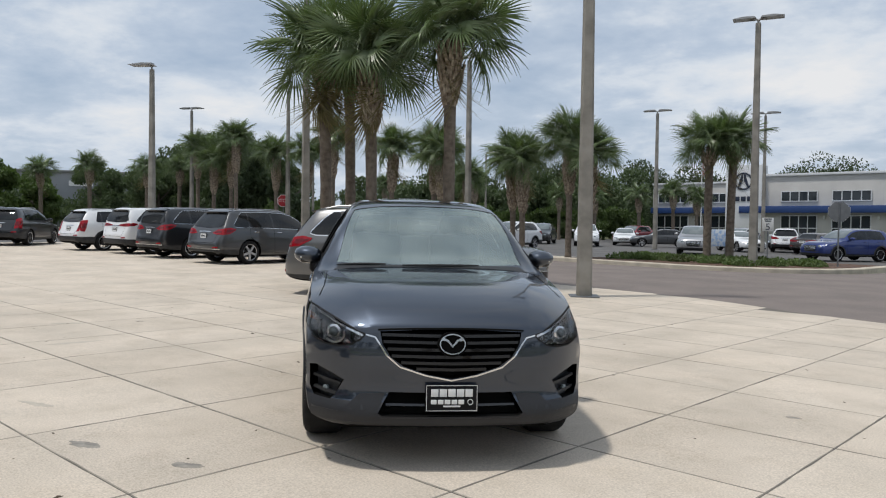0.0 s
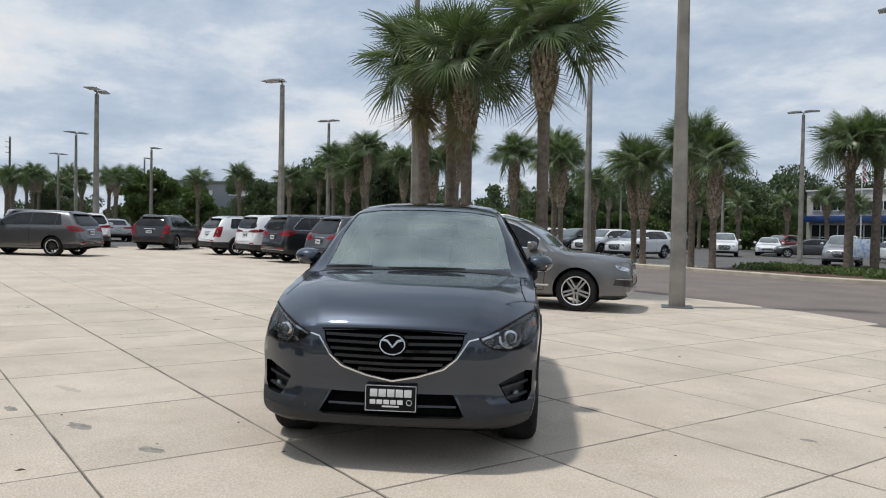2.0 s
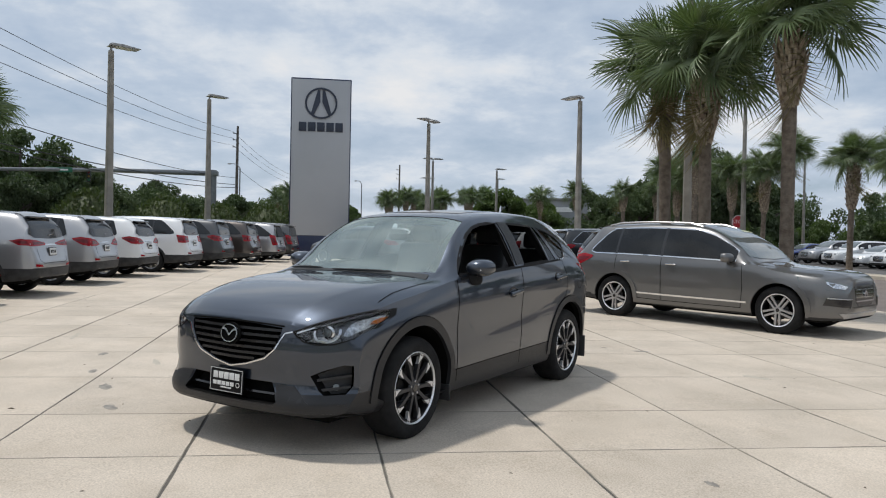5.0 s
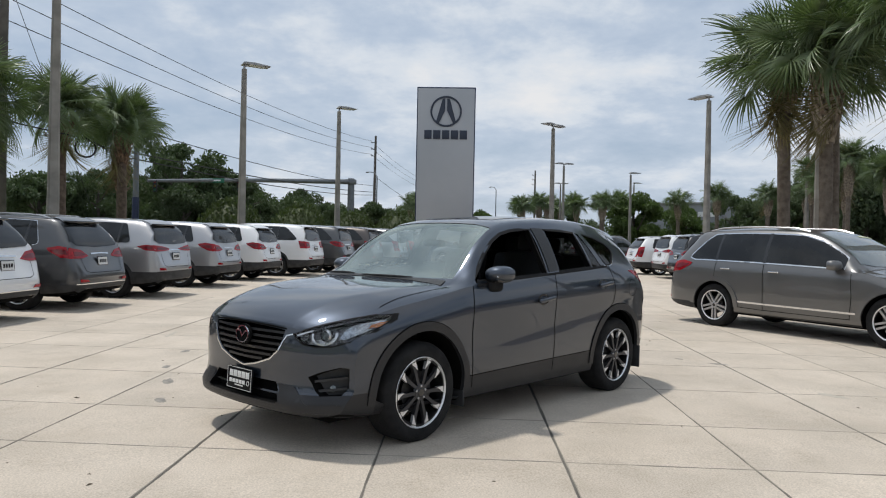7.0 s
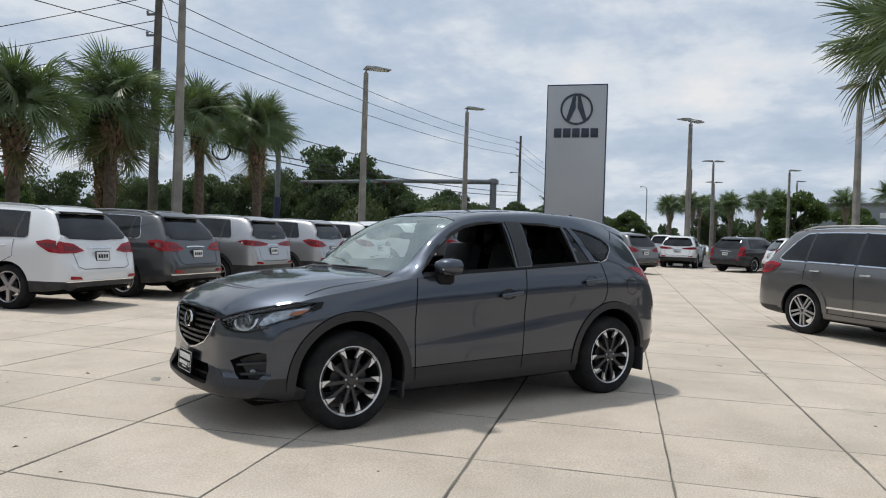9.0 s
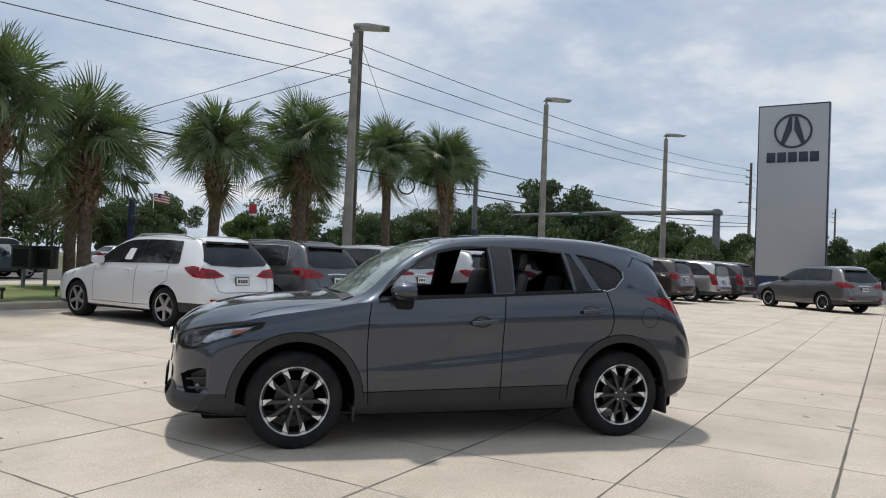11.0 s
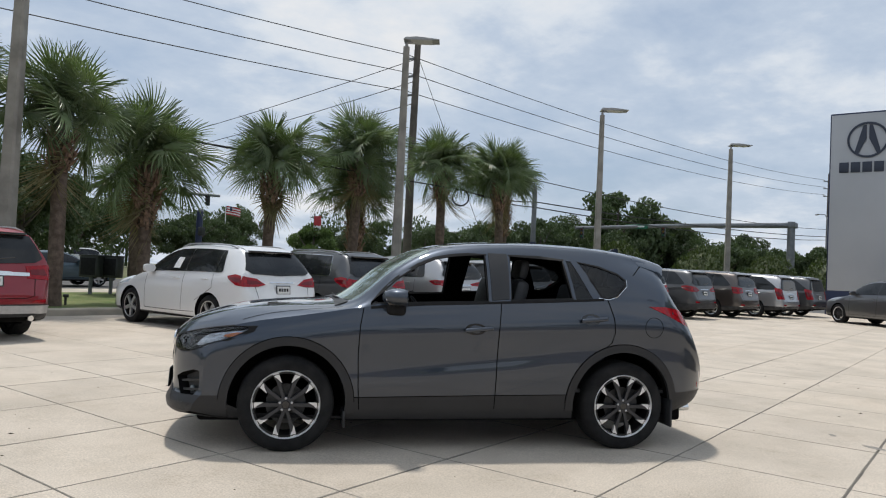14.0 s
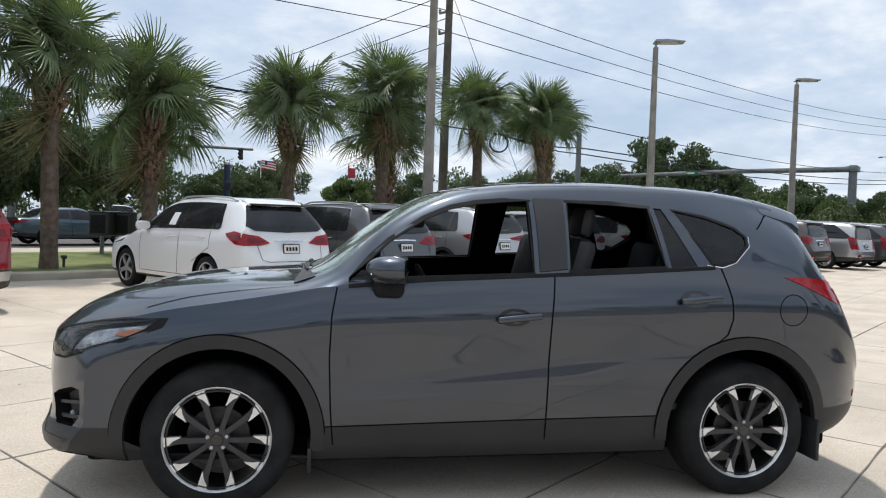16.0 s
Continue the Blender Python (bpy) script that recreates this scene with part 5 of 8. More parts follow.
# ---- the other cars ----
def suv_spec(length, width, height, base, nose, hood, belt, cowl, roof, rake, tail_top, tail_low):
    """An estate or SUV form. nose: front overhang; hood, belt: heights; cowl: the windscreen's foot; roof: where it meets the roof;
    rake: how far the tail leans; tail_top: where the roof ends; tail_low: bumper height."""
    end, w, h = length - nose, width / 2, height
    return dict(
        wheelbase=base,
        top=[(-nose, 0.62), (-nose + 0.02, hood - 0.24), (-nose + 0.08, hood - 0.16), (-nose + 0.35, hood - 0.06), (0, hood), (cowl - 0.1, hood + 0.05), (cowl, hood + 0.075), (cowl + 0.35 * (roof - cowl), hood + 0.075 + 0.46 * (h - hood - 0.15)),
             (roof, h - 0.075), (roof + 0.35, h - 0.015), ((roof + tail_top) / 2, h), (tail_top - 0.3, h - 0.03), (tail_top, h - 0.085), (tail_top + 0.04, h - 0.14),
             (tail_top + rake, belt + 0.02), (end - 0.10, tail_low + 0.18), (end - 0.06, tail_low + 0.06), (end - 0.02, tail_low), (end, tail_low - 0.06)],
        shoulder=[(-nose, 0.60), (-nose + 0.03, hood - 0.30), (-nose + 0.2, hood - 0.20), (0, hood - 0.10), (cowl, belt - 0.07), (roof, belt - 0.03), (tail_top - 0.4, belt), (tail_top, belt), (tail_top + rake, belt - 0.03), (end - 0.10, tail_low + 0.14), (end - 0.02, tail_low - 0.02), (end, tail_low - 0.07)],
        shoulder_w=[(-nose, 0.50 * w), (-nose + 0.1, 0.68 * w), (-nose + 0.35, 0.86 * w), (0, 0.93 * w), (cowl, 0.945 * w), (tail_top - 0.5, 0.94 * w), (tail_top, 0.92 * w), (tail_top + rake, 0.88 * w), (end - 0.1, 0.84 * w), (end, 0.66 * w)],
        edge=[(-nose, 0.615), (-nose + 0.02, hood - 0.26), (-nose + 0.08, hood - 0.19), (-nose + 0.35, hood - 0.09), (0, hood - 0.035), (cowl, hood + 0.02), (cowl + 0.35 * (roof - cowl), hood + 0.02 + 0.44 * (h - hood - 0.12)), (roof, h - 0.14), (roof + 0.35, h - 0.085),
              ((roof + tail_top) / 2, h - 0.07), (tail_top - 0.3, h - 0.10), (tail_top, h - 0.15), (tail_top + 0.04, h - 0.19), (tail_top + rake, belt), (end - 0.10, tail_low + 0.16), (end, tail_low - 0.065)],
        edge_w=[(-nose, 0.4 * w), (-nose + 0.1, 0.5 * w), (0, 0.75 * w), (cowl, 0.80 * w), (roof, 0.69 * w), ((roof + tail_top) / 2, 0.69 * w), (tail_top - 0.2, 0.66 * w), (tail_top, 0.66 * w), (tail_top + rake, 0.75 * w), (end - 0.1, 0.72 * w), (end, 0.6 * w)],
        wide=[(-nose, 0.58 * w), (-nose + 0.02, 0.67 * w), (-nose + 0.08, 0.78 * w), (-nose + 0.22, 0.90 * w), (-nose + 0.45, 0.97 * w), (0, 0.995 * w), (base, w), (base + 0.35, 0.985 * w), (end - 0.3, 0.95 * w), (end - 0.12, 0.89 * w), (end - 0.04, 0.82 * w), (end, 0.72 * w)],
        under=[(-nose, 0.40), (-nose + 0.08, 0.27), (-nose + 0.3, 0.22), (base, 0.24), (end - 0.4, 0.27), (end - 0.1, 0.32), (end, 0.40)],
        cowl=cowl, roof=roof, tail_top=tail_top, rake=rake, end=end, nose=nose, belt=belt, height=h, half=w, hood=hood, tail_low=tail_low)


def sedan_spec(length, width, height, base, nose, hood, belt, cowl, roof, tail_top, deck):
    end, w, h = length - nose, width / 2, height
    s = suv_spec(length, width, height, base, nose, hood, belt, cowl, roof, 0.3, tail_top, 0.62)
    s["top"] = s["top"][:10] + [(tail_top - 0.35, h - 0.03), (tail_top, h - 0.11), (deck - 0.12, belt + 0.10), (deck, belt + 0.06), (end - 0.10, belt + 0.05), (end - 0.05, belt - 0.02), (end, 0.60)]
    s["shoulder"] = s["shoulder"][:6] + [(tail_top, belt), (end - 0.15, belt - 0.01), (end - 0.05, belt - 0.06), (end, 0.58)]
    s["shoulder_w"] = s["shoulder_w"][:5] + [(tail_top, 0.93 * w), (end - 0.2, 0.86 * w), (end - 0.05, 0.80 * w), (end, 0.66 * w)]
    s["edge"] = s["edge"][:9] + [(tail_top - 0.35, h - 0.10), (tail_top, h - 0.16), (deck - 0.1, belt + 0.045), (deck, belt + 0.035), (end - 0.1, belt + 0.02), (end - 0.05, belt - 0.04), (end, 0.59)]
    s["edge_w"] = s["edge_w"][:5] + [(tail_top, 0.64 * w), (deck, 0.80 * w), (end - 0.1, 0.74 * w), (end, 0.6 * w)]
    s["deck"], s["rake"] = deck, deck - tail_top
    return s


FORMS = {
    "seven_seat_suv": suv_spec(5.06, 1.98, 1.74, 3.00, 0.94, 1.04, 1.13, 0.42, 1.30, 0.36, 3.55, 0.72),
    "rounded_suv": suv_spec(4.77, 1.885, 1.68, 2.74, 0.95, 1.03, 1.12, 0.40, 1.22, 0.34, 3.30, 0.70),
    "compact_suv": suv_spec(4.60, 1.855, 1.69, 2.69, 0.92, 1.06, 1.14, 0.42, 1.15, 0.26, 3.30, 0.74),
    "tall_suv": suv_spec(4.88, 1.93, 1.76, 2.80, 0.94, 1.10, 1.18, 0.46, 1.12, 0.20, 3.60, 0.76),
    "minivan": suv_spec(5.10, 1.99, 1.74, 3.05, 0.92, 1.02, 1.10, 0.20, 1.10, 0.16, 3.90, 0.72),
    "sedan": sedan_spec(4.80, 1.85, 1.44, 2.78, 0.94, 0.88, 0.96, 0.50, 1.25, 2.70, 3.22),
}


def build_car(name, form, body_paint, tail="block", wheels="five", chrome_trim=False, cladding=True, rails=True, glow=None, fine=False, plate="plate_white", label="", category="car", group=""):
    sp = FORMS[form]
    sh = Shell(sp, 0.06 if fine else 0.11, 3 if fine else 2)
    B, w, base, belt, h, end, nose = sh.base, sp["half"], sp["wheelbase"], sp["belt"], sp["height"], sp["end"], sp["nose"]
    r = 0.375 if form in ("seven_seat_suv", "tall_suv") else 0.335 if form == "sedan" else 0.36
    car = holder(name, Matrix(), label, category, group)
    well = []
    for s in (0.0, base):
        for sign in (1, -1):
            b = lathe([(r + 0.045, 0), (r + 0.045, 0.42)], 28, "y")
            bmesh.ops.translate(b, verts=b.verts, vec=(B - s, w - 0.36 if sign > 0 else -w - 0.06, r))
            well.append(b)
    rear_z = 0.56 if cladding is True else 0.47 if cladding is None else 0.40
    side_z = 0.37 if cladding is True else 0.29
    skirt(sh.mesh, [(side_z, side_z, B - base - 0.2, B + 0.45), (rear_z, rear_z, B - end - 0.1, B - base - 0.2), (side_z + 0.02, side_z + 0.02, B + 0.45, B + nose + 0.1)])
    for k in (body_paint, M["cavity"], M["plastic"]):
        sh.mesh.materials.append(k)
    me = cut(sh.mesh, well, "body")
    body = part("body", None, None, car, data=me)
    body.material_slots[0].link = "OBJECT"
    body.material_slots[0].material = body_paint
    cell = 0.06 if fine else 0.075
    sedan = form == "sedan"
    z_lo = lambda s: curve_at(sp["shoulder"], s) + 0.022
    z_hi = lambda s: curve_at(sp["edge"], s) - 0.035
    s_front = sp["cowl"] + 0.30
    while z_hi(s_front) < z_lo(s_front) + 0.02:
        s_front += 0.02
    s_mid = 0.5 * (sp["roof"] + base) - 0.10
    s_end = sp["tail_top"] + {"sedan": 0.18, "rounded_suv": -0.24, "compact_suv": -0.28, "tall_suv": -0.10}.get(form, 0.02)
    if sedan:
        while z_hi(s_end) < z_lo(s_end) + 0.03:
            s_end -= 0.02
    s_door = s_mid + 0.92

    def side_glass(a, b, lean_a=0.0, lean_b=0.0, n=6):
        ss = [a + (b - a) * k / n for k in range(n + 1)]
        return [(s + lean_a * (1 - (s - a) / (b - a)) * 0, z_lo(s)) for s in ss] + [(max(a, s - lean_b * (s - a) / (b - a)), z_hi(max(a, s - lean_b * (s - a) / (b - a)))) for s in ss[::-1]]
    def tail_glass(a, b):
        """The last side pane: its top sweeps down to a soft point at the belt."""
        lo = [(a + (b - a) * k / 5, z_lo(a + (b - a) * k / 5) + (0.03 if k == 5 else 0)) for k in range(6)]
        top = b - 0.72 * (b - a)
        zt = z_hi(top)
        zb = z_lo(b)
        up = [(b - (b - top) * t, zb + 0.06 + (zt - zb - 0.06) * (1 - (1 - t) ** 1.2)) for t in (0.06, 0.25, 0.5, 0.75, 1.0)]
        return lo + up + [(a, z_hi(a))]
    panes = [("side_glass", side_glass(s_front, s_mid - 0.02)), ("side_glass", side_glass(s_mid + 0.04, s_door)), ("quarter_glass", side_glass(s_door + 0.05, s_end, 0, 0.12) if sedan else tail_glass(s_door + 0.05, s_end))]
    cut_at = 7 if sedan else 6
    whole = [p for p in panes[0][1][:7]] + panes[1][1][:7] + panes[2][1][:cut_at] + panes[2][1][cut_at:] + panes[1][1][7:] + panes[0][1][7:]
    lower = 0.30 if cladding else 0.26
    for sg in (1, -1):
        for nm, poly in panes:
            part(nm, sh.panel(poly, "y", 0.006 if fine else 0.009, 0, cell, (sg,)), M["glass_dark"], car, "dark tinted glass")
        for sa, sb in ((s_mid - 0.02, s_mid + 0.04), (s_door, s_door + 0.05)):
            part("pillar_cover", sh.panel([(sa, z_lo(sa)), (sb, z_lo(sb)), (sb, z_hi(sb)), (sa, z_hi(sa))], "y", 0.008 if fine else 0.011, 0, 0.05, (sg,)), M["gloss_black"], car, "gloss black pillar cover")
        if chrome_trim:
            part("window_trim", sh.strip(whole, "y", 0.020, 0.007, 0.008, 0.3, (sg,), True), M["chrome"], car, "bright chrome window trim")
        for line in ([(s_mid + 0.01, z_lo(s_mid) - 0.03), (s_mid - 0.01, 0.7), (s_mid - 0.02, 0.36)], [(s_front - 0.12, z_lo(s_front) - 0.06), (s_front - 0.15, 0.7), (s_front - 0.13, 0.36)],
                     [(s_door + 0.02, z_lo(s_door) - 0.03), (s_door + 0.03, 0.85), (base - r - 0.06, 0.6)], [(s_front - 0.13, 0.36), (s_mid, 0.365), (base - r - 0.08, 0.38)]):
            part("shut_line", sh.strip(line, "y", 0.009, 0.0035, 0, 0.06, (sg,)), M["cavity"], body)
        if cladding:
            for s in (0.0, base):
                part("arch_cladding", sh.panel(arc(s, r, r + 0.11, 184, -4, 14) + arc(s, r, r + 0.042, -4, 184, 14), "y", 0.012, 0.03, 0.06, (sg,)), M["plastic"] if cladding is True else body_paint, car)
        for s0 in (s_mid - 0.30, s_door - 0.30):
            hz = z_lo(s0) - 0.13
            hp, _ = sh.hit((B - s0 - 0.1, 3 * sg, hz), (0, -sg, 0))
            part("door_handle", box(0, 0, 0, 0.19, 0.030, 0.026, 0.010), M["chrome"] if chrome_trim else body_paint, car, "", pose(B - s0 - 0.1, hp.y + sg * 0.02, hz))
        mir = bmesh.new()
        bmesh.ops.create_uvsphere(mir, u_segments=14, v_segments=8, radius=1)
        for v in mir.verts:
            a, b, c = (math.copysign(abs(k) ** 0.65, k) for k in v.co)
            v.co = Vector((max(a, -0.55) * (0.10 - 0.025 * b * sg), b * 0.115, c * 0.078))
        mr = part("door_mirror", mir, body_paint, car, "", pose(B - s_front - 0.10, sg * (w + 0.07), z_lo(s_front) + 0.06))
        part("mirror_foot", box(0.0, -sg * 0.10, -0.05, 0.09, 0.12, 0.05, 0.01), M["gloss_black"], mr)
        if rails and not sedan:
            pts = []
            for k in range(9):
                s = sp["roof"] + 0.15 + (sp["tail_top"] - sp["roof"] - 0.35) * k / 8
                y = curve_at(sp["edge_w"], s) * 0.93
                p, nn = sh.hit((B - s, y * sg, 3.5), (0, 0, -1))
                pts.append(p + Vector((0, 0, 0.012 if k in (0, 8) else 0.045)))
            part("roof_rail", tube(pts, 0.016, 6), M["alloy"] if rails is True else M["gloss_black"], car, "silver roof rail" if rails is True else "black roof rail")
        # lamps
        hl = [(0.50 * w, sp["hood"] - 0.27), (0.72 * w, sp["hood"] - 0.20), (0.93 * w, sp["hood"] - 0.13), (0.96 * w, sp["hood"] - 0.20), (0.90 * w, sp["hood"] - 0.31), (0.66 * w, sp["hood"] - 0.35)]
        lamp = part("headlamp", sh.panel(hl, "front", 0.004, 0.012, 0.10, (sg,)), M["glass_grey"], car, "clear headlamp")
        c = [sum(p[k] for p in hl) / len(hl) for k in (0, 1)]
        part("lamp_reflector", sh.panel([(c[0] + (p[0] - c[0]) * 0.55, c[1] + (p[1] - c[1]) * 0.5) for p in hl], "front", 0.007, 0.006, 0.12, (sg,)), M["lamp_bright"], lamp)
        bt = belt - 0.02
        sb = sp["tail_top"] + sp["rake"] if not sedan else end - 0.10
        if tail == "block":
            side_poly, rear_poly = [(sb - 0.24, bt + 0.03), (sb - 0.03, bt + 0.01), (sb + 0.03, bt - 0.22), (sb - 0.16, bt - 0.21)], [(0.52 * w, bt - 0.01), (0.86 * w, bt + 0.01), (0.90 * w, bt - 0.22), (0.54 * w, bt - 0.20)]
        elif tail == "wedge":
            side_poly, rear_poly = [(sb - 0.40, bt - 0.01), (sb - 0.20, bt + 0.025), (sb - 0.02, bt - 0.005), (sb + 0.03, bt - 0.19), (sb - 0.14, bt - 0.17), (sb - 0.36, bt - 0.06)], [(0.40 * w, bt - 0.15), (0.60 * w, bt - 0.04), (0.88 * w, bt - 0.005), (0.90 * w, bt - 0.19), (0.60 * w, bt - 0.185)]
        elif tail == "tall":
            side_poly, rear_poly = [(sb - 0.26, bt + 0.12), (sb - 0.06, bt + 0.10), (sb + 0.05, bt - 0.32), (sb - 0.10, bt - 0.34)], [(0.74 * w, bt + 0.08), (0.86 * w, bt + 0.08), (0.90 * w, bt - 0.32), (0.70 * w, bt - 0.34)]
        else:
            side_poly, rear_poly = [(sb - 0.36, bt - 0.03), (sb - 0.16, bt + 0.01), (sb - 0.02, bt - 0.01), (sb + 0.015, bt - 0.12), (sb - 0.18, bt - 0.11)], [(0.24 * w, bt - 0.07), (0.60 * w, bt - 0.02), (0.88 * w, bt), (0.88 * w, bt - 0.13), (0.60 * w, bt - 0.13), (0.26 * w, bt - 0.11)]
        lt = part("tail_lamp", sh.panel(side_poly, "y", 0.012, 0.03, 0.05, (sg,)), M["lamp_red"], car, "red tail lamp")
        rt = part("tail_lamp", sh.panel(rear_poly, "rear", 0.012, 0.03, 0.05, (sg,)), M["lamp_red"], car)
        for poly, view, up in ((side_poly, "y", lt), (rear_poly, "rear", rt)):
            c = [sum(p[k] for p in poly) / len(poly) for k in (0, 1)]
            part("lamp_core", sh.panel([(c[0] + (p[0] - c[0]) * 0.70, c[1] + (p[1] - c[1]) * 0.42) for p in poly], view, 0.017, 0.008, 0.05, (sg,)), M["lamp_deep"], up)
        part("reflector", sh.panel([(0.56 * w, rear_z + 0.03), (0.80 * w, rear_z + 0.035), (0.80 * w, rear_z + 0.085), (0.62 * w, rear_z + 0.075)], "rear", 0.014, 0.012, 0.05, (sg,)), M["lamp_red"], car)
        part("exhaust_tip", box(B - end + 0.06, sg * 0.58 * w, 0.40, 0.10, 0.16, 0.055, 0.02), M["gloss_black"], car)
    cw, cs, rf = curve_at(sp["edge_w"], sp["cowl"]) - 0.02, sp["cowl"] + 0.05, sp["roof"] - 0.02
    ws_mat = M["glass_grey"]
    part("windscreen", sh.panel([(cs, 0), (cs + 0.03, cw * 0.6), (cs + 0.10, cw * 0.97), ((cs + rf) / 2, 0.5 * (cw + curve_at(sp["edge_w"], rf)) - 0.03), (rf, curve_at(sp["edge_w"], rf) - 0.05), (rf + 0.02, 0),
                                 (rf, -curve_at(sp["edge_w"], rf) + 0.05), ((cs + rf) / 2, -0.5 * (cw + curve_at(sp["edge_w"], rf)) + 0.03), (cs + 0.10, -cw * 0.97), (cs + 0.03, -cw * 0.6)], "top", 0.006 if fine else 0.009, 0, cell), ws_mat, car, "windscreen")
    if sedan:
        t0, t1 = sp["tail_top"] + 0.03, sp["deck"] - 0.06
        part("rear_window", sh.panel([(t0, -0.52 * w), (t0, 0.52 * w), (t1, 0.66 * w), (t1 + 0.03, 0), (t1, -0.66 * w)], "top", 0.009, 0, cell), M["glass_dark"], car, "dark rear window")
    else:
        z0, z1 = belt + 0.015, h - 0.17
        part("rear_window", sh.panel([(-0.79 * w, z0 + 0.07), (-0.62 * w, z1 + 0.02), (0, z1 + 0.04), (0.62 * w, z1 + 0.02), (0.79 * w, z0 + 0.07), (0.66 * w, z0 + 0.005), (0, z0 - 0.02), (-0.66 * w, z0 + 0.005)], "rear", 0.010, 0, 0.06), M["glass_dark"], car, "dark rear window")
        part("roof_spoiler", sh.panel([(sp["tail_top"] - 0.16, -0.58 * w), (sp["tail_top"] - 0.16, 0.58 * w), (sp["tail_top"] + 0.02, 0.57 * w), (sp["tail_top"] + 0.045, 0), (sp["tail_top"] + 0.02, -0.57 * w)], "top", 0.022, 0.03, 0.1), body_paint, car)
        sz = sh.hit((B - sp["tail_top"] + 0.02, 0, 3), (0, 0, -1))[0].z
        part("spoiler_lip", box(B - sp["tail_top"] - 0.05, 0, sz - 0.035, 0.14, 1.10 * w, 0.035, 0.012), M["gloss_black"], car, "gloss black spoiler lip")
        part("rear_wiper", tube([(B - sp["tail_top"] - sp["rake"] * 0.92, 0.0, belt + 0.06), (B - sp["tail_top"] - sp["rake"] * 0.72 - 0.02, -0.36 * w, belt + 0.10)], 0.012, 6), M["gloss_black"], car)
    part("tailgate_bar", sh.strip([(-0.30 * w, belt - 0.13), (0, belt - 0.12), (0.30 * w, belt - 0.13)], "rear", 0.025, 0.012, 0.012, 0.3), M["chrome"], car)
    part("bumper_step", sh.strip([(-0.84 * w, rear_z), (-0.4 * w, rear_z), (0.4 * w, rear_z), (0.84 * w, rear_z)], "rear", 0.018, 0.012, 0.02, 0.05), M["plastic"] if cladding is not None else M["chrome"], car)
    part("tailgate_line", sh.strip([(-0.66 * w, belt - 0.20), (-0.62 * w, 0.70), (-0.5 * w, 0.66), (0.5 * w, 0.66), (0.62 * w, 0.70), (0.66 * w, belt - 0.20)], "rear", 0.009, 0.004, 0, 0.05), M["cavity"], body)
    gz = sp["hood"] - 0.25
    gr = part("grille", sh.panel([(-0.44 * w, gz), (0.44 * w, gz), (0.40 * w, gz - 0.24), (0.30 * w, gz - 0.30), (-0.30 * w, gz - 0.30), (-0.40 * w, gz - 0.24)], "front", 0.006, 0.01, 0.12), M["gloss_black"], car, "black grille")
    for k in range(4):
        part("grille_bar", sh.strip([(-0.40 * w, gz - 0.05 - 0.06 * k), (0, gz - 0.05 - 0.06 * k), (0.40 * w, gz - 0.05 - 0.06 * k)], "front", 0.018, 0.014, 0.01, 0.3), M["chrome"], gr)
    part("badge", lathe([(0.035, 0.0), (0.06, 0.0), (0.06, 0.012), (0.035, 0.012)], 20, "x", True), M["chrome"], gr, "", pose(sh.hit((B + 4, 0, gz - 0.13), (-1, 0, 0))[0].x + 0.012, 0, gz - 0.13))
    part("front_intake", sh.panel([(-0.62 * w, 0.48), (0.62 * w, 0.48), (0.70 * w, 0.33), (-0.70 * w, 0.33)], "front", 0.006, 0.02, 0.2), M["plastic"], car)
    pz = belt - 0.26 if not sedan else belt - 0.16
    p, nn = sh.hit((B - 9, 0, pz), (1, 0, 0))
    pl = part("number_plate", box(0, 0, 0, 0.014, 0.33, 0.17, 0.004), M["gloss_black"], car, "number plate with grey bars", pose(p.x - 0.016, 0, pz, 0, 6, 0))
    part("plate_face", box(-0.009, 0, 0, 0.004, 0.29, 0.135), M[plate], pl)
    for k in range(4):
        part("plate_mark", box(-0.012, 0.09 - 0.06 * k, 0.0, 0.003, 0.04, 0.06), M["plate_black"] if plate == "plate_white" else M["plate_white"], pl)
    rim = {"five": ("five", M["alloy"], M["alloy"]), "seven": ("seven", M["alloy"], M["alloy"]), "twin": ("twin", M["machined"], M["alloy"]), "ten": ("ten", M["machined"], M["dark_alloy"]), "six": ("six", M["machined"], M["alloy"])}[wheels]
    fit_wheels(car, sh, r, r * 0.70, 0.24, rim[0], w - 0.035, rim[1], rim[2], 36 if fine else 24, fine)
    part("underbody", box(0, 0, 0.28, end + nose - 0.9, 2 * w - 0.6, 0.10), M["cavity"], car)
    part("cabin_paper", sh.panel([(s_mid - 0.42, z_lo(s_mid) + 0.05), (s_mid - 0.20, z_lo(s_mid) + 0.05), (s_mid - 0.16, z_lo(s_mid) + 0.26), (s_mid - 0.36, z_lo(s_mid) + 0.26)], "y", 0.013, 0, 0.09, (1,)), M["paper"], car, "white price sheet in the window") if group == "cars parked by the palms" else None
    return car


def repaint(car, old, mat):
    """Gives a copied car a paint of its own."""
    for o in car.children_recursive:
        for sl in o.material_slots:
            if sl.material == old:
                sl.link = "OBJECT"
                sl.material = mat


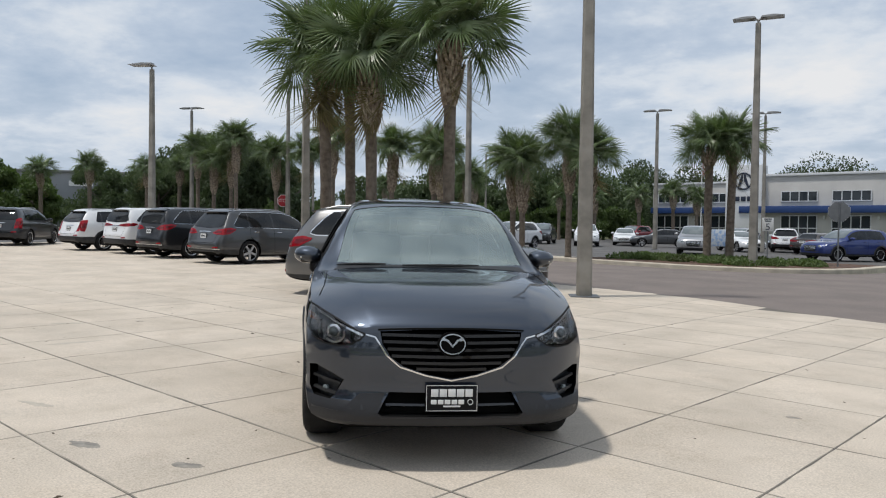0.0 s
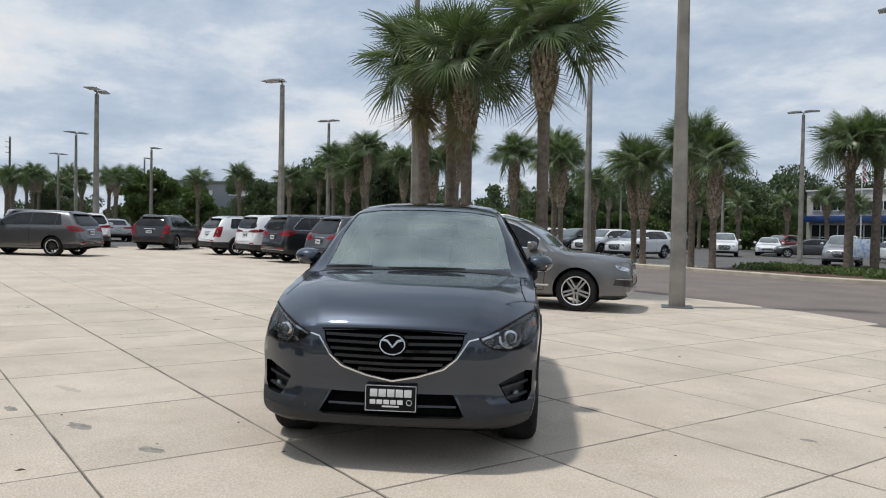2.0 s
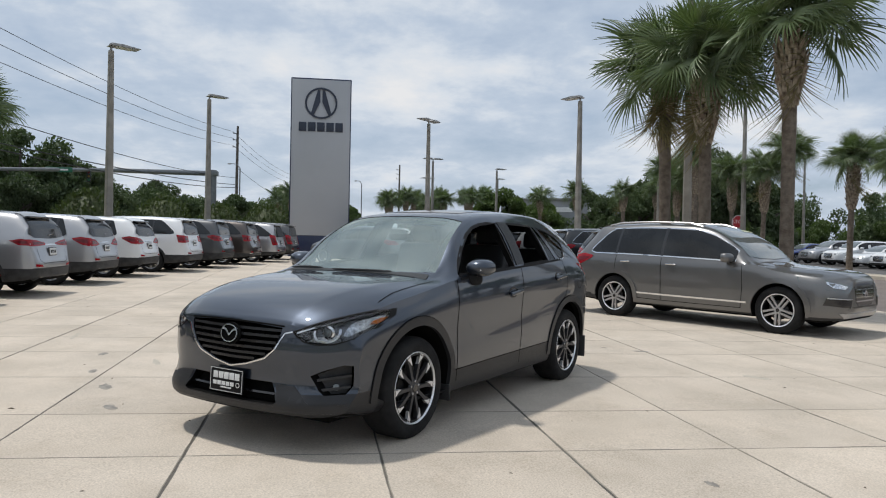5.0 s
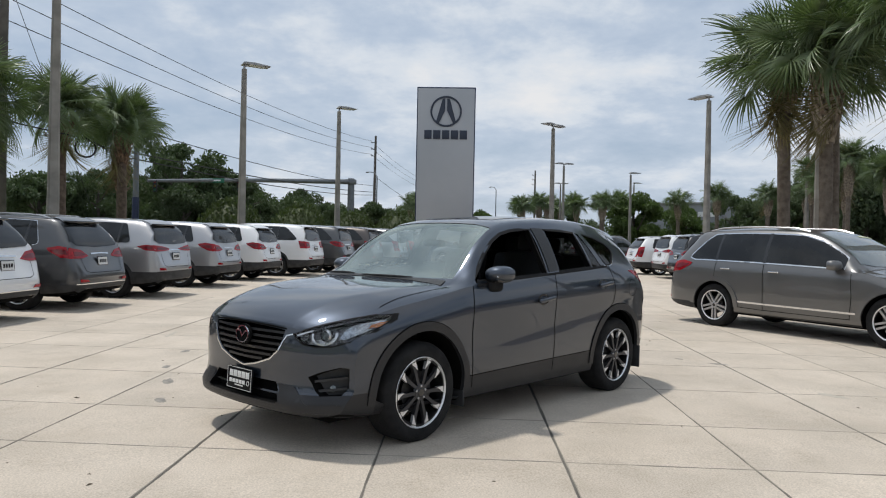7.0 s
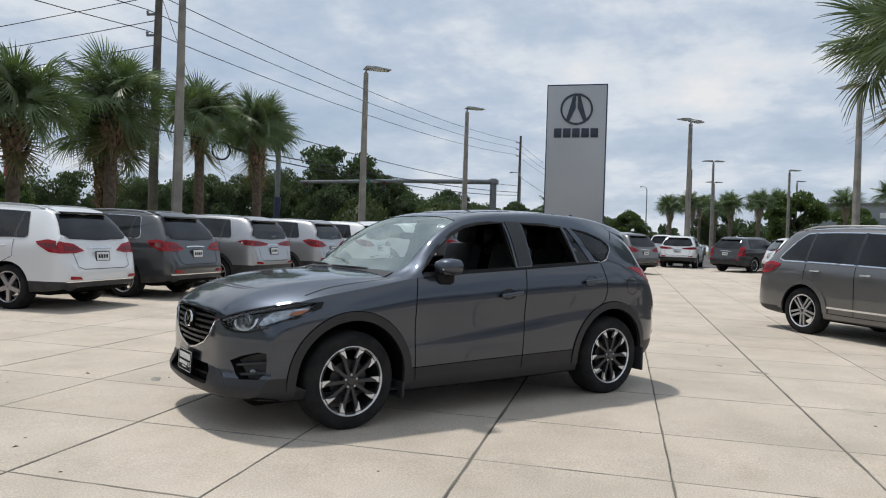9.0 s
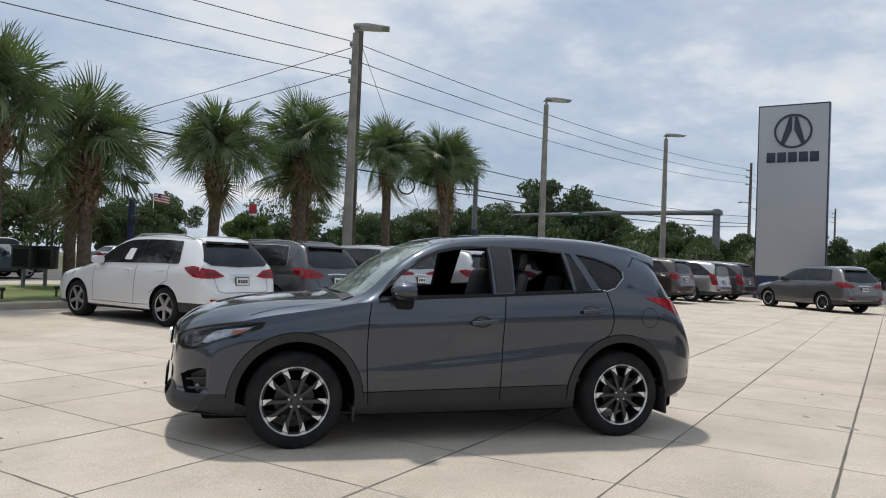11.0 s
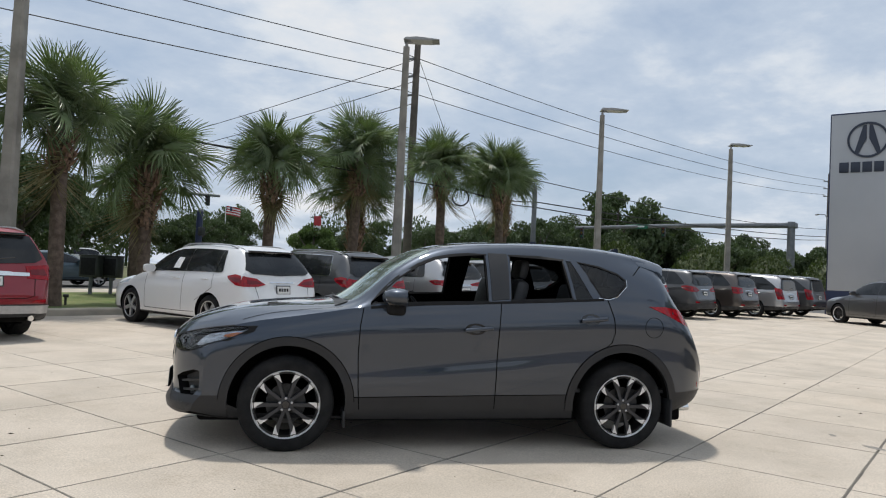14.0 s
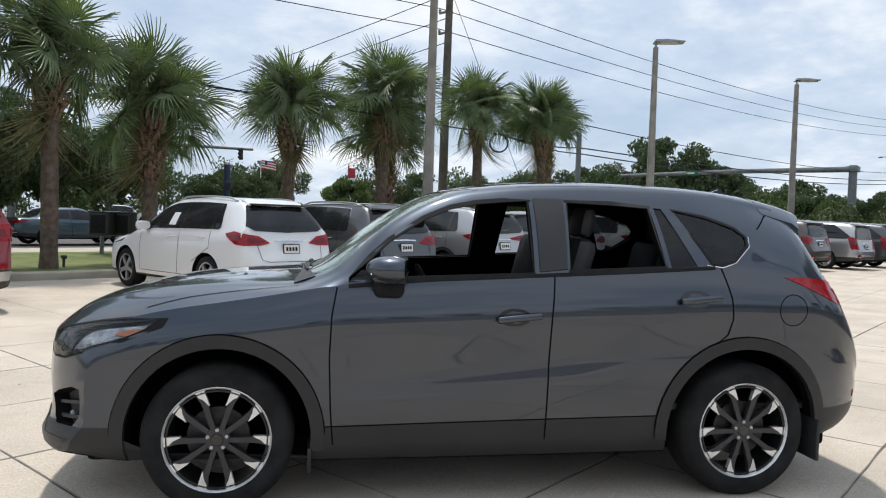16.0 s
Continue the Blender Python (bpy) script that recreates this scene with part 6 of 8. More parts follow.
# the large grey seven-seater beside the palms
seven = FORMS["seven_seat_suv"]
seven["top"][:5] = [(-0.94, 0.62), (-0.92, 0.88), (-0.87, 0.95), (-0.59, 1.015), (0, 1.055)]
seven["edge"][:5] = [(-0.94, 0.615), (-0.92, 0.86), (-0.87, 0.92), (-0.59, 0.985), (0, 1.025)]
seven["shoulder"][:4] = [(-0.94, 0.60), (-0.91, 0.80), (-0.74, 0.88), (0, 0.97)]
big = build_car("large_suv", "seven_seat_suv", M["paint_q7"], "wedge", "twin", True, False, True, fine=True, label="warm grey seven-seat SUV with chrome window trim beside palms")
big.matrix_world = ground_pose(-10.57, 10.38, math.degrees(math.atan2(0.602, 0.797)))
big_shell = Shell(FORMS["seven_seat_suv"], 0.06, 3)
for sg in (1, -1):
    part("door_moulding", big_shell.strip([(0.48, 0.455), (1.2, 0.46), (2.0, 0.465), (2.52, 0.47)], "y", 0.028, 0.012, 0.014, 0.1, (sg,)), M["chrome"], big, "bright chrome door moulding")
    for s0 in (0.0, 3.0):
        part("arch_flare", big_shell.panel(arc(s0, 0.375, 0.50, 180, 0, 24) + arc(s0, 0.375, 0.418, 0, 180, 24), "y", 0.018, 0.03, 0.06, (sg,)), M["paint_q7"], big)
for sg in (1, -1):
    scoop = part("bumper_scoop", big_shell.panel([(0.56, 0.60), (0.90, 0.62), (0.92, 0.50), (0.60, 0.46)], "front", 0.012, 0.02, 0.05, (sg,)), M["gloss_black"], big, "black bumper scoop with lamp strip")
    part("lamp_strip", big_shell.strip([(0.58, 0.595), (0.75, 0.602), (0.90, 0.612)], "front", 0.016, 0.022, 0.01, 0.05, (sg,)), M["lamp_bright"], scoop)
part("bumper_lip", big_shell.panel([(-0.70, 0.31), (0.70, 0.31), (0.78, 0.38), (-0.78, 0.38)], "front", 0.012, 0.02, 0.06), M["alloy"], big, "silver lower bumper lip")
part("screen_sticker", big_shell.panel([(1.12, 0.22), (1.18, 0.22), (1.18, 0.62), (1.12, 0.62)], "top", 0.011, 0, 0.06), M["sticker_yellow"], big, "pale yellow sticker on the windscreen")

ROW = "cars parked by the palms"
row = [
    # form, paint, tail, wheels, cladding, rails, x, rear y, turn, label
    ("rounded_suv", "paint_white", "wedge", "five", None, True, -8.33, -2.32, -89, "white rounded SUV with silver rails, parked facing the grass kerb"),
    ("rounded_suv", "paint_darkgrey", "wedge", "ten", None, True, -10.88, -2.25, -91, "dark grey SUV with chrome bumper strip, in the parked row"),
    ("compact_suv", "paint_silver", "thin", "seven", True, False, -13.65, -2.12, -92, "silver-grey compact SUV with thin red lamps in the row"),
    ("compact_suv", "paint_silver", "wedge", "five", True, False, -17.0, -2.15, -93, "pale silver compact SUV with dark lower bumper in the row"),
    ("compact_suv", "paint_white", "wedge", "five", True, False, -20.05, -1.95, -94, "white compact SUV with dark lower bumper in the row"),
    ("tall_suv", "paint_white", "block", "five", True, False, -22.95, -1.30, -95, "tall white SUV with square red lamps in the row"),
    ("tall_suv", "paint_darkgrey", "wedge", "seven", True, False, -25.8, -0.75, -96, "dark grey tall SUV parked in the row"),
    ("tall_suv", "paint_brown", "block", "six", None, True, -28.8, -0.15, -97, "dark brown SUV with square red lamps in the row"),
    ("minivan", "paint_silver", "tall", "five", None, True, -31.8, 0.55, -97, "silver minivan with tall red lamps in the row"),
    ("tall_suv", "paint_red", "block", "five", True, True, -3.72, -3.35, -88, "dark red tall SUV with silver bumper guard, beside the grass"),
]
made_cars = {}


def place_car(form, paint_name, tail, wheels, cladding, rails, x, rear_y, turn, label, group, chrome_trim=False, rear=True):
    key = (form, tail, wheels, cladding, rails, chrome_trim)
    sp = FORMS[form]
    if key not in made_cars:
        car = build_car("parked_" + ("sedan" if form == "sedan" else "minivan" if form == "minivan" else "suv"), form, M[paint_name], tail, wheels, chrome_trim, cladding, rails, group=group, label=label)
        made_cars[key] = (car, M[paint_name])
    else:
        first, old = made_cars[key]
        car = copy_thing(first, Matrix())
        if M[paint_name] is not old:
            repaint(car, old, M[paint_name])
        tagged(car, label, "", group)
    back = sp["end"] - sp["wheelbase"] / 2          # from the middle of the wheelbase to the tail
    d = Vector((math.cos(radians(turn)), math.sin(radians(turn))))
    mid = Vector((x, rear_y)) + d * back if rear else Vector((x, rear_y))
    car.matrix_world = ground_pose(mid.x, mid.y, turn)
    return car


for form, pn, tail, wh, cl, ra, x, y, turn, label in row:
    place_car(form, pn, tail, wh, cl, ra, x, y, turn, label, ROW, chrome_trim="chrome" in label)

red_car = [o for o in bpy.data.objects if o.parent is None and o.name.startswith("parked_suv") and any(q.type == "MESH" and q.material_slots and q.material_slots[0].material is M["paint_red"] for q in o.children)][0]
red_shell = Shell(FORMS["tall_suv"], 0.11, 2)
part("bumper_guard", red_shell.panel([(-0.80, 0.43), (0.80, 0.43), (0.84, 0.55), (-0.84, 0.55)], "rear", 0.022, 0.03, 0.08), M["alloy"], red_car, "silver bumper guard")
part("tailgate_trim", red_shell.strip([(-0.55, 1.02), (0, 1.03), (0.55, 1.02)], "rear", 0.055, 0.016, 0.014, 0.2), M["chrome"], red_car, "bright tailgate trim")
for sg in (1, -1):
    part("tailpipe", tube([(red_shell.base - FORMS["tall_suv"]["end"] + 0.10, sg * 0.55, 0.36), (red_shell.base - FORMS["tall_suv"]["end"] - 0.02, sg * 0.55, 0.355)], 0.045, 12), M["chrome"], red_car)

LEFT = "cars parked behind the forecourt"
for form, pn, tail, wh, cl, ra, x, y, turn, label, rear in [
    ("seven_seat_suv", "paint_darkgrey", "wedge", "five", None, True, -21.6, 11.3, 97, "dark grey seven-seat SUV with chrome window trim", True),
    ("tall_suv", "paint_black", "wedge", "ten", None, True, -25.2, 11.15, 97, "black tall SUV with chrome window trim", True),
    ("tall_suv", "paint_white", "thin", "ten", True, False, -28.3, 11.2, 98, "white tall SUV with dark rear window", True),
    ("rounded_suv", "paint_white", "tall", "ten", True, True, -31.4, 10.6, 98, "white rounded SUV with tall red lamps", True),
    ("rounded_suv", "paint_black", "tall", "ten", True, True, -35.9, 9.3, 142, "black rounded SUV with tall red lamps", True),
    ("tall_suv", "paint_darkgrey", "block", "ten", True, False, -36.4, 4.4, 178, "dark grey tall SUV with square red lamps", True),
    ("rounded_suv", "paint_white", "thin", "ten", True, False, -38.3, 7.2, 172, "white rounded SUV with black lower bumper", True),
    ("rounded_suv", "paint_bluegrey", "wedge", "ten", None, False, -31.0, 4.0, 232, "grey SUV with ten-spoke wheels near the pylon sign", False),
    ("compact_suv", "paint_black", "wedge", "five", True, False, -46.0, 2.0, 175, "black compact SUV behind the pylon sign", True),
    ("tall_suv", "paint_white", "block", "five", True, False, -47.0, 6.5, 178, "white tall SUV behind the pylon sign", True),
    ("sedan", "paint_silver", "thin", "five", None, False, -49.0, 10.5, 176, "silver sedan in the rear lot", True),
    ("minivan", "paint_darkgrey", "tall", "five", None, True, -34.9, 0.9, -97, "grey minivan at the end of the row", True),
]:
    place_car(form, pn, tail, wh, cl, ra, x, y, turn, label, LEFT, chrome_trim="chrome window trim" in label, rear=rear)

FAR = "cars in the far car park"
rng = random.Random(5)
for form, pn, wh, x, y, turn, label in [
    ("sedan", "paint_red", "five", -41.5, 50.5, -70, "red sedan in the far car park"),
    ("rounded_suv", "paint_black", "ten", -37.6, 49.5, -62, "black SUV in the far car park"),
    ("rounded_suv", "paint_white", "five", -32.6, 48.5, -55, "white SUV in the far car park"),
    ("sedan", "paint_white", "five", -33.2, 55.0, -60, "white sedan in the far car park"),
    ("sedan", "paint_darkgrey", "five", -29.4, 54.0, -150, "dark grey sedan in the far car park"),
    ("rounded_suv", "paint_silver", "ten", -20.9, 42.6, -65, "silver SUV in the far car park"),
    ("sedan", "paint_white", "five", -22.2, 52.0, -40, "white sedan in the far car park"),
    ("rounded_suv", "paint_white", "five", -20.4, 55.5, 110, "white SUV in the far car park"),
    ("sedan", "paint_brown", "five", -17.4, 53.2, 85, "brown-grey sedan in the far car park"),
    ("rounded_suv", "paint_blue", "ten", -12.6, 42.8, -118, "blue SUV in the far car park"),
    ("sedan", "paint_red", "five", -10.0, 46.0, -110, "dark red sedan in the far car park"),
    ("sedan", "paint_white", "five", -14.8, 60.0, 90, "white sedan in the far car park"),
    ("rounded_suv", "paint_silver", "five", -9.0, 58.0, 90, "silver SUV in the far car park"),
    ("rounded_suv", "paint_white", "five", -38.5, 36.2, -85, "white SUV in the far car park"),
    ("rounded_suv", "paint_black", "ten", -35.6, 36.4, -85, "black SUV in the far car park"),
    ("rounded_suv", "paint_white", "ten", -32.7, 36.2, -85, "white SUV in the far car park"),
    ("rounded_suv", "paint_white", "five", -29.7, 36.0, -85, "white SUV in the far car park"),
    ("compact_suv", "paint_white", "five", -44.5, 37.0, -85, "white compact SUV in the far car park"),
    ("compact_suv", "paint_silver", "five", -47.5, 37.2, -85, "silver compact SUV in the far car park"),
    ("sedan", "paint_blue", "five", -51.0, 37.4, -85, "blue sedan in the far car park"),
    ("sedan", "paint_white", "five", -41.5, 36.6, -85, "white sedan in the far car park"),
    ("rounded_suv", "paint_white", "five", -45.0, 57.0, -80, "white SUV in the far car park"),
    ("sedan", "paint_darkgrey", "five", -48.5, 57.5, -80, "dark grey sedan in the far car park"),
    ("rounded_suv", "paint_silver", "ten", -26.5, 62.0, -90, "silver SUV in the far car park"),
    ("sedan", "paint_black", "five", -23.0, 63.0, -90, "black sedan in the far car park"),
    ("rounded_suv", "paint_red", "five", -36.0, 61.0, -90, "red SUV in the far car park"),
]:
    place_car(form, pn, "wedge" if form != "sedan" else "thin", wh, None if form == "sedan" else True, False, x, y, turn, label, FAR, rear=False)

STREET = "cars on the street"
for form, pn, x, y, turn, label in [
    ("sedan", "paint_teal", -12.9, -22.6, 184, "teal-grey sedan on the street beyond the palms"),
    ("tall_suv", "paint_white", -29.0, -54.0, 186, "white SUV beyond the street"),
    ("sedan", "paint_silver", -27.5, -35.5, 186, "silver sedan beyond the street"),
    ("compact_suv", "paint_white", -36.0, -36.5, 186, "white compact SUV beyond the street"),
]:
    place_car(form, pn, "block" if form == "tall_suv" else "wedge" if form == "compact_suv" else "thin", "five", None if form == "sedan" else True, False, x, y, turn, label, STREET, rear=False)


# ---- lamp posts ----
M["pole"] = material("weathered_grey_concrete_pole", (0.30, 0.28, 0.245), 0.8, second=(0.185, 0.172, 0.15), scale=2.2, detail=8, bump=0.15, bump_scale=90, fine=0.1)
M["lamp_head"] = material("pale_grey_lamp_housing", (0.36, 0.36, 0.36), 0.5, 0.2, second=(0.28, 0.28, 0.28), scale=8)
M["lamp_lens"] = material("lamp_lens", (0.55, 0.55, 0.53), 0.3, second=(0.45, 0.45, 0.44), scale=30)
M["wood_pole"] = material("weathered_timber", (0.145, 0.125, 0.105), 0.9, second=(0.09, 0.078, 0.066), scale=2.5, detail=9, bump=0.4, bump_scale=40, fine=0.15)
M["steel"] = material("galvanised_steel", (0.20, 0.21, 0.22), 0.5, 0.6, second=(0.15, 0.16, 0.17), scale=3)
M["navy"] = material("navy_panel", (0.014, 0.022, 0.060), 0.35, second=(0.018, 0.028, 0.072), scale=1.2)
M["sign_face"] = material("light_grey_sign_panel", (0.43, 0.44, 0.46), 0.42, second=(0.39, 0.40, 0.42), scale=0.35)
M["sign_mark"] = material("dark_navy_marks", (0.018, 0.026, 0.048), 0.35, second=(0.024, 0.032, 0.056), scale=3)
M["wire"] = material("black_cable", (0.02, 0.02, 0.022), 0.7)
M["red_sign"] = material("red_sign_sheet", (0.42, 0.018, 0.025), 0.45, second=(0.36, 0.015, 0.02), scale=4)
M["white_sign"] = material("white_sign_sheet", (0.75, 0.75, 0.74), 0.45, second=(0.66, 0.66, 0.65), scale=4)
M["bark"] = material("palm_bark", (0.20, 0.165, 0.13), 0.95, second=(0.115, 0.09, 0.068), scale=7, detail=9, bump=0.8, bump_scale=26, fine=0.2)
M["bark_dark"] = material("dark_palm_bark", (0.165, 0.120, 0.092), 0.95, second=(0.085, 0.060, 0.045), scale=7, detail=9, bump=0.8, bump_scale=26, fine=0.2)
M["boot_red"] = material("ragged_palm_boots", (0.30, 0.190, 0.130), 0.9, second=(0.11, 0.066, 0.046), scale=9, detail=8, bump=0.5, bump_scale=60, fine=0.2)
M["boot"] = material("palm_boots", (0.42, 0.355, 0.27), 0.9, second=(0.17, 0.125, 0.09), scale=9, detail=8, bump=0.5, bump_scale=60, fine=0.2)


def lamp_post(x, y, height, heads, turn, base_w=0.30, top_w=0.18, lift=0.0, label=""):
    height += 0.08
    bm = bmesh.new()
    rows = []
    for z, w in ((0, base_w), (height * 0.5, (base_w + top_w) / 2), (height, top_w)):
        h, c = w / 2, w * 0.16
        rows.append([bm.verts.new((a, b, z)) for a, b in ((h - c, -h), (h, -h + c), (h, h - c), (h - c, h), (-h + c, h), (-h, h - c), (-h, -h + c), (-h + c, -h))])
    for a, b in zip(rows, rows[1:]):
        for k in range(8):
            bm.faces.new((a[k], a[(k + 1) % 8], b[(k + 1) % 8], b[k]))
    bm.faces.new(rows[-1])
    post = holder("lamp_post", upright(x, y, turn, lift), label or ("tall grey concrete lamp post with %s flat head%s" % (("two", "s") if heads == 2 else ("one", ""))), "lamp post", "lamp posts of the lot")
    part("pole", bm, M["pole"], post, smooth=False)
    part("base_plate", box(0, 0, 0.012, base_w * 1.9, base_w * 1.9, 0.024, 0.005), M["steel"], post, "grey steel base plate")
    for k in range(heads):
        d = 1 if k == 0 else -1
        reach = 0.18 if heads == 1 else 0.34
        arm = part("arm", tube([(0, 0, height - 0.05), (0, 0, height + 0.10), (d * 0.06, 0, height + 0.15), (d * reach, 0, height + 0.17)], 0.045, 8), M["lamp_head"], post)
        hd = bmesh.new()
        tip = 0.78 if heads == 1 else 0.58
        add_prism(hd, [(d * (reach + px_), height + pz_ - 0.10) for px_, pz_ in ((-0.26, 0.275), (-0.20, 0.325), (0.12, 0.352), (0.25, 0.345), (tip, 0.295), (tip, 0.28), (0.3, 0.262), (-0.2, 0.262))], -0.24, 0.24, "y")
        bmesh.ops.recalc_face_normals(hd, faces=hd.faces)
        add_box(hd, d * (reach - 0.06), 0, height + 0.235, 0.30, 0.30, 0.07, 0.025)
        head = part("lamp_head", hd, M["lamp_head"], post, "flat pale grey lamp head")
        part("lens", box(d * (reach + 0.26), 0, height + 0.159, 0.62, 0.42, 0.012), M["lamp_lens"], head)
    return post


for x, y, h, n, turn, bw, lift in [(-8.63, 13.12, 9.2, 1, 40, 0.31, 0), (-25.08, -4.76, 7.45, 1, 128, 0.28, 0), (-36.2, -3.60, 7.75, 1, 128, 0.28, 0), (-40.0, 7.72, 7.55, 2, 143, 0.28, 0), (-30.55, 13.69, 7.45, 1, 215, 0.28, 0),
                                   (-15.27, -6.03, 7.75, 1, 128, 0.30, 0), (-11.85, 29.3, 9.25, 2, 20, 0.34, 0.13), (-25.5, 46.2, 9.1, 2, 20, 0.30, 0), (-24.0, 26.0, 8.9, 2, 10, 0.30, 0.12), (-39.6, 26.3, 9.2, 2, 30, 0.28, 0.12),
                                   (-52.5, 26.4, 9.1, 2, 30, 0.28, 0.12), (-67.0, 16.55, 7.35, 1, 110, 0.26, 0), (-65.0, 10.35, 7.9, 2, 110, 0.26, 0), (-19.9, 14.0, 9.0, 1, 60, 0.28, 0), (-20.0, 50.5, 9.0, 2, 20, 0.28, 0), (-41.0, 60.0, 9.0, 1, 20, 0.24, 0),
                                   (-62, 44, 9.0, 1, 20, 0.24, 0), (-86.1, 11.7, 7.9, 2, 110, 0.24, 0), (-84.5, 19.85, 7.95, 1, 110, 0.24, 0), (-5.75, -8.55, 9.3, 1, 128, 0.34, 0.12), (-55, 62, 9.0, 1, 20, 0.24, 0)]:
    lamp_post(x, y, h, n, turn, bw, bw * 0.58, lift)

# ---- pylon sign ----
pylon_a, pylon_b = Vector((-39.43, 0.09)), Vector((-39.55, 3.37))
pyl_turn = math.degrees(math.atan2((pylon_b - pylon_a).y, (pylon_b - pylon_a).x)) - 90
pw, ph = 3.28, 9.80
pylon = holder("pylon_sign", upright((pylon_a.x + pylon_b.x) / 2, (pylon_a.y + pylon_b.y) / 2, pyl_turn), "tall light grey dealer pylon sign with navy edge and base", "sign")
part("cabinet", box(-0.24, 0, 1.15 + (ph - 1.15) / 2, 0.46, pw, ph - 1.15, 0.02), M["navy"], pylon, "navy edged sign cabinet")
part("face_panel", box(0.004, 0, 1.17 + (ph - 1.25) / 2, 0.02, pw - 0.12, ph - 1.25, 0.004), M["sign_face"], pylon, "smooth light grey panel")
part("face_panel", box(-0.484, 0, 1.17 + (ph - 1.25) / 2, 0.02, pw - 0.12, ph - 1.25, 0.004), M["sign_face"], pylon)
part("base", box(-0.24, 0, 0.555, 0.52, pw + 0.04, 1.19, 0.015), M["navy"], pylon, "navy blue base")
mark = bmesh.new()
rows = []
for k in range(48):
    a = 2 * math.pi * k / 48
    rows.append([mark.verts.new((x_, (0.88 - d) * math.cos(a), (0.86 - d) * math.sin(a))) for x_, d in ((0, 0), (0.05, 0), (0.05, 0.10), (0, 0.10))])
for k in range(48):
    a, b = rows[k], rows[(k + 1) % 48]
    for j in range(4):
        mark.faces.new((a[j], a[(j + 1) % 4], b[(j + 1) % 4], b[j]))
bmesh.ops.recalc_face_normals(mark, faces=mark.faces)
part("emblem_ring", mark, M["sign_mark"], pylon, "dark navy ring emblem", pose(0.016, 0, 8.43))
for sg in (1, -1):
    part("emblem_bar", prism([(sg * 0.055, 0.72), (sg * 0.20, 0.70), (sg * 0.56, -0.60), (sg * 0.40, -0.68), (sg * 0.055, 0.05)], 0, 0.05, "x"), M["sign_mark"], pylon, "", pose(0.016, 0, 8.43))
for k in range(5):
    part("name_bar", box(0.03, -0.99 + 0.495 * k, 7.13, 0.05, 0.41, 0.50, 0.01), M["sign_mark"], pylon)


# ---- road signs ----
def octagon(r):
    return [(r * math.cos(radians(22.5 + 45 * k)), r * math.sin(radians(22.5 + 45 * k))) for k in range(8)]


def text_part(words, size, mat, parent, m):
    cu = bpy.data.curves.new("lettering", "FONT")
    cu.body, cu.size, cu.align_x, cu.align_y, cu.extrude = words, size, "CENTER", "CENTER", 0.002
    tmp = new("lettering", cu)
    bpy.context.view_layer.update()
    me = bpy.data.meshes.new_from_object(tmp.evaluated_get(bpy.context.evaluated_depsgraph_get()))
    bpy.data.objects.remove(tmp)
    me.materials.clear()
    me.materials.append(mat)
    return part("lettering", None, None, parent, "white letters" if mat is M["white_sign"] else "black letters", m, data=me)


def stop_sign(x, y, turn, z, lift=0.0):
    s = holder("stop_sign", upright(x, y, turn, lift), "red octagonal stop sign on a thin steel post", "road sign")
    part("post", tube([(-0.04, 0, 0), (-0.04, 0, z + 0.3)], 0.03, 8), M["steel"], s)
    part("plate", prism([(a, b + z) for a, b in octagon(0.41)], -0.012, -0.002, "x"), M["white_sign"], s)
    part("face", prism([(a, b + z) for a, b in octagon(0.375)], 0.0, 0.004, "x"), M["red_sign"], s, "red face")
    part("back", prism([(a, b + z) for a, b in octagon(0.405)], -0.018, -0.013, "x"), M["steel"], s, "bare grey back")
    text_part("STOP", 0.30, M["white_sign"], s, Matrix.Translation((0.006, 0, z)) @ Matrix(((0, 0, 1, 0), (1, 0, 0, 0), (0, 1, 0, 0), (0, 0, 0, 1))))
    return s


stop_sign(-40.1, 26.3, -38, 2.48, 0.12)
stop_sign(-9.3, 31.0, 100, 2.15, 0.1)
five = holder("speed_sign", upright(-13.0, 33.6, -70, 0.12), "small white speed limit sign on a thin post", "road sign")
part("post", tube([(-0.03, 0, 0), (-0.03, 0, 1.85)], 0.025, 8), M["steel"], five)
part("plate", box(0, 0, 1.62, 0.008, 0.46, 0.6, 0.003), M["white_sign"], five)
text_part("5", 0.42, M["sign_mark"], five, Matrix.Translation((0.007, 0, 1.50)) @ Matrix(((0, 0, 1, 0), (1, 0, 0, 0), (0, 1, 0, 0), (0, 0, 0, 1))))
for k, wd in ((0, 0.30), (1, 0.26)):
    part("name_bar", box(0.006, 0, 1.86 - 0.09 * k, 0.004, wd, 0.05), M["sign_mark"], five)
board = holder("notice_board", upright(-15.6, 34.2, -62, 0.12), "pale blue notice board on two short posts", "notice board")
for yy in (-0.38, 0.38):
    part("post", tube([(0, yy, 0), (0, yy, 1.0)], 0.025, 8), M["steel"], board)
M["board_blue"] = material("pale_blue_board", (0.30, 0.45, 0.70), 0.6, second=(0.62, 0.68, 0.75), scale=7, spread=(0.42, 0.55))
part("panel", box(0.02, 0, 0.95, 0.03, 1.05, 0.80, 0.01), M["board_blue"], board)
M["cabinet"] = material("dark_green_cabinet", (0.018, 0.022, 0.02), 0.5, second=(0.026, 0.03, 0.028), scale=5)
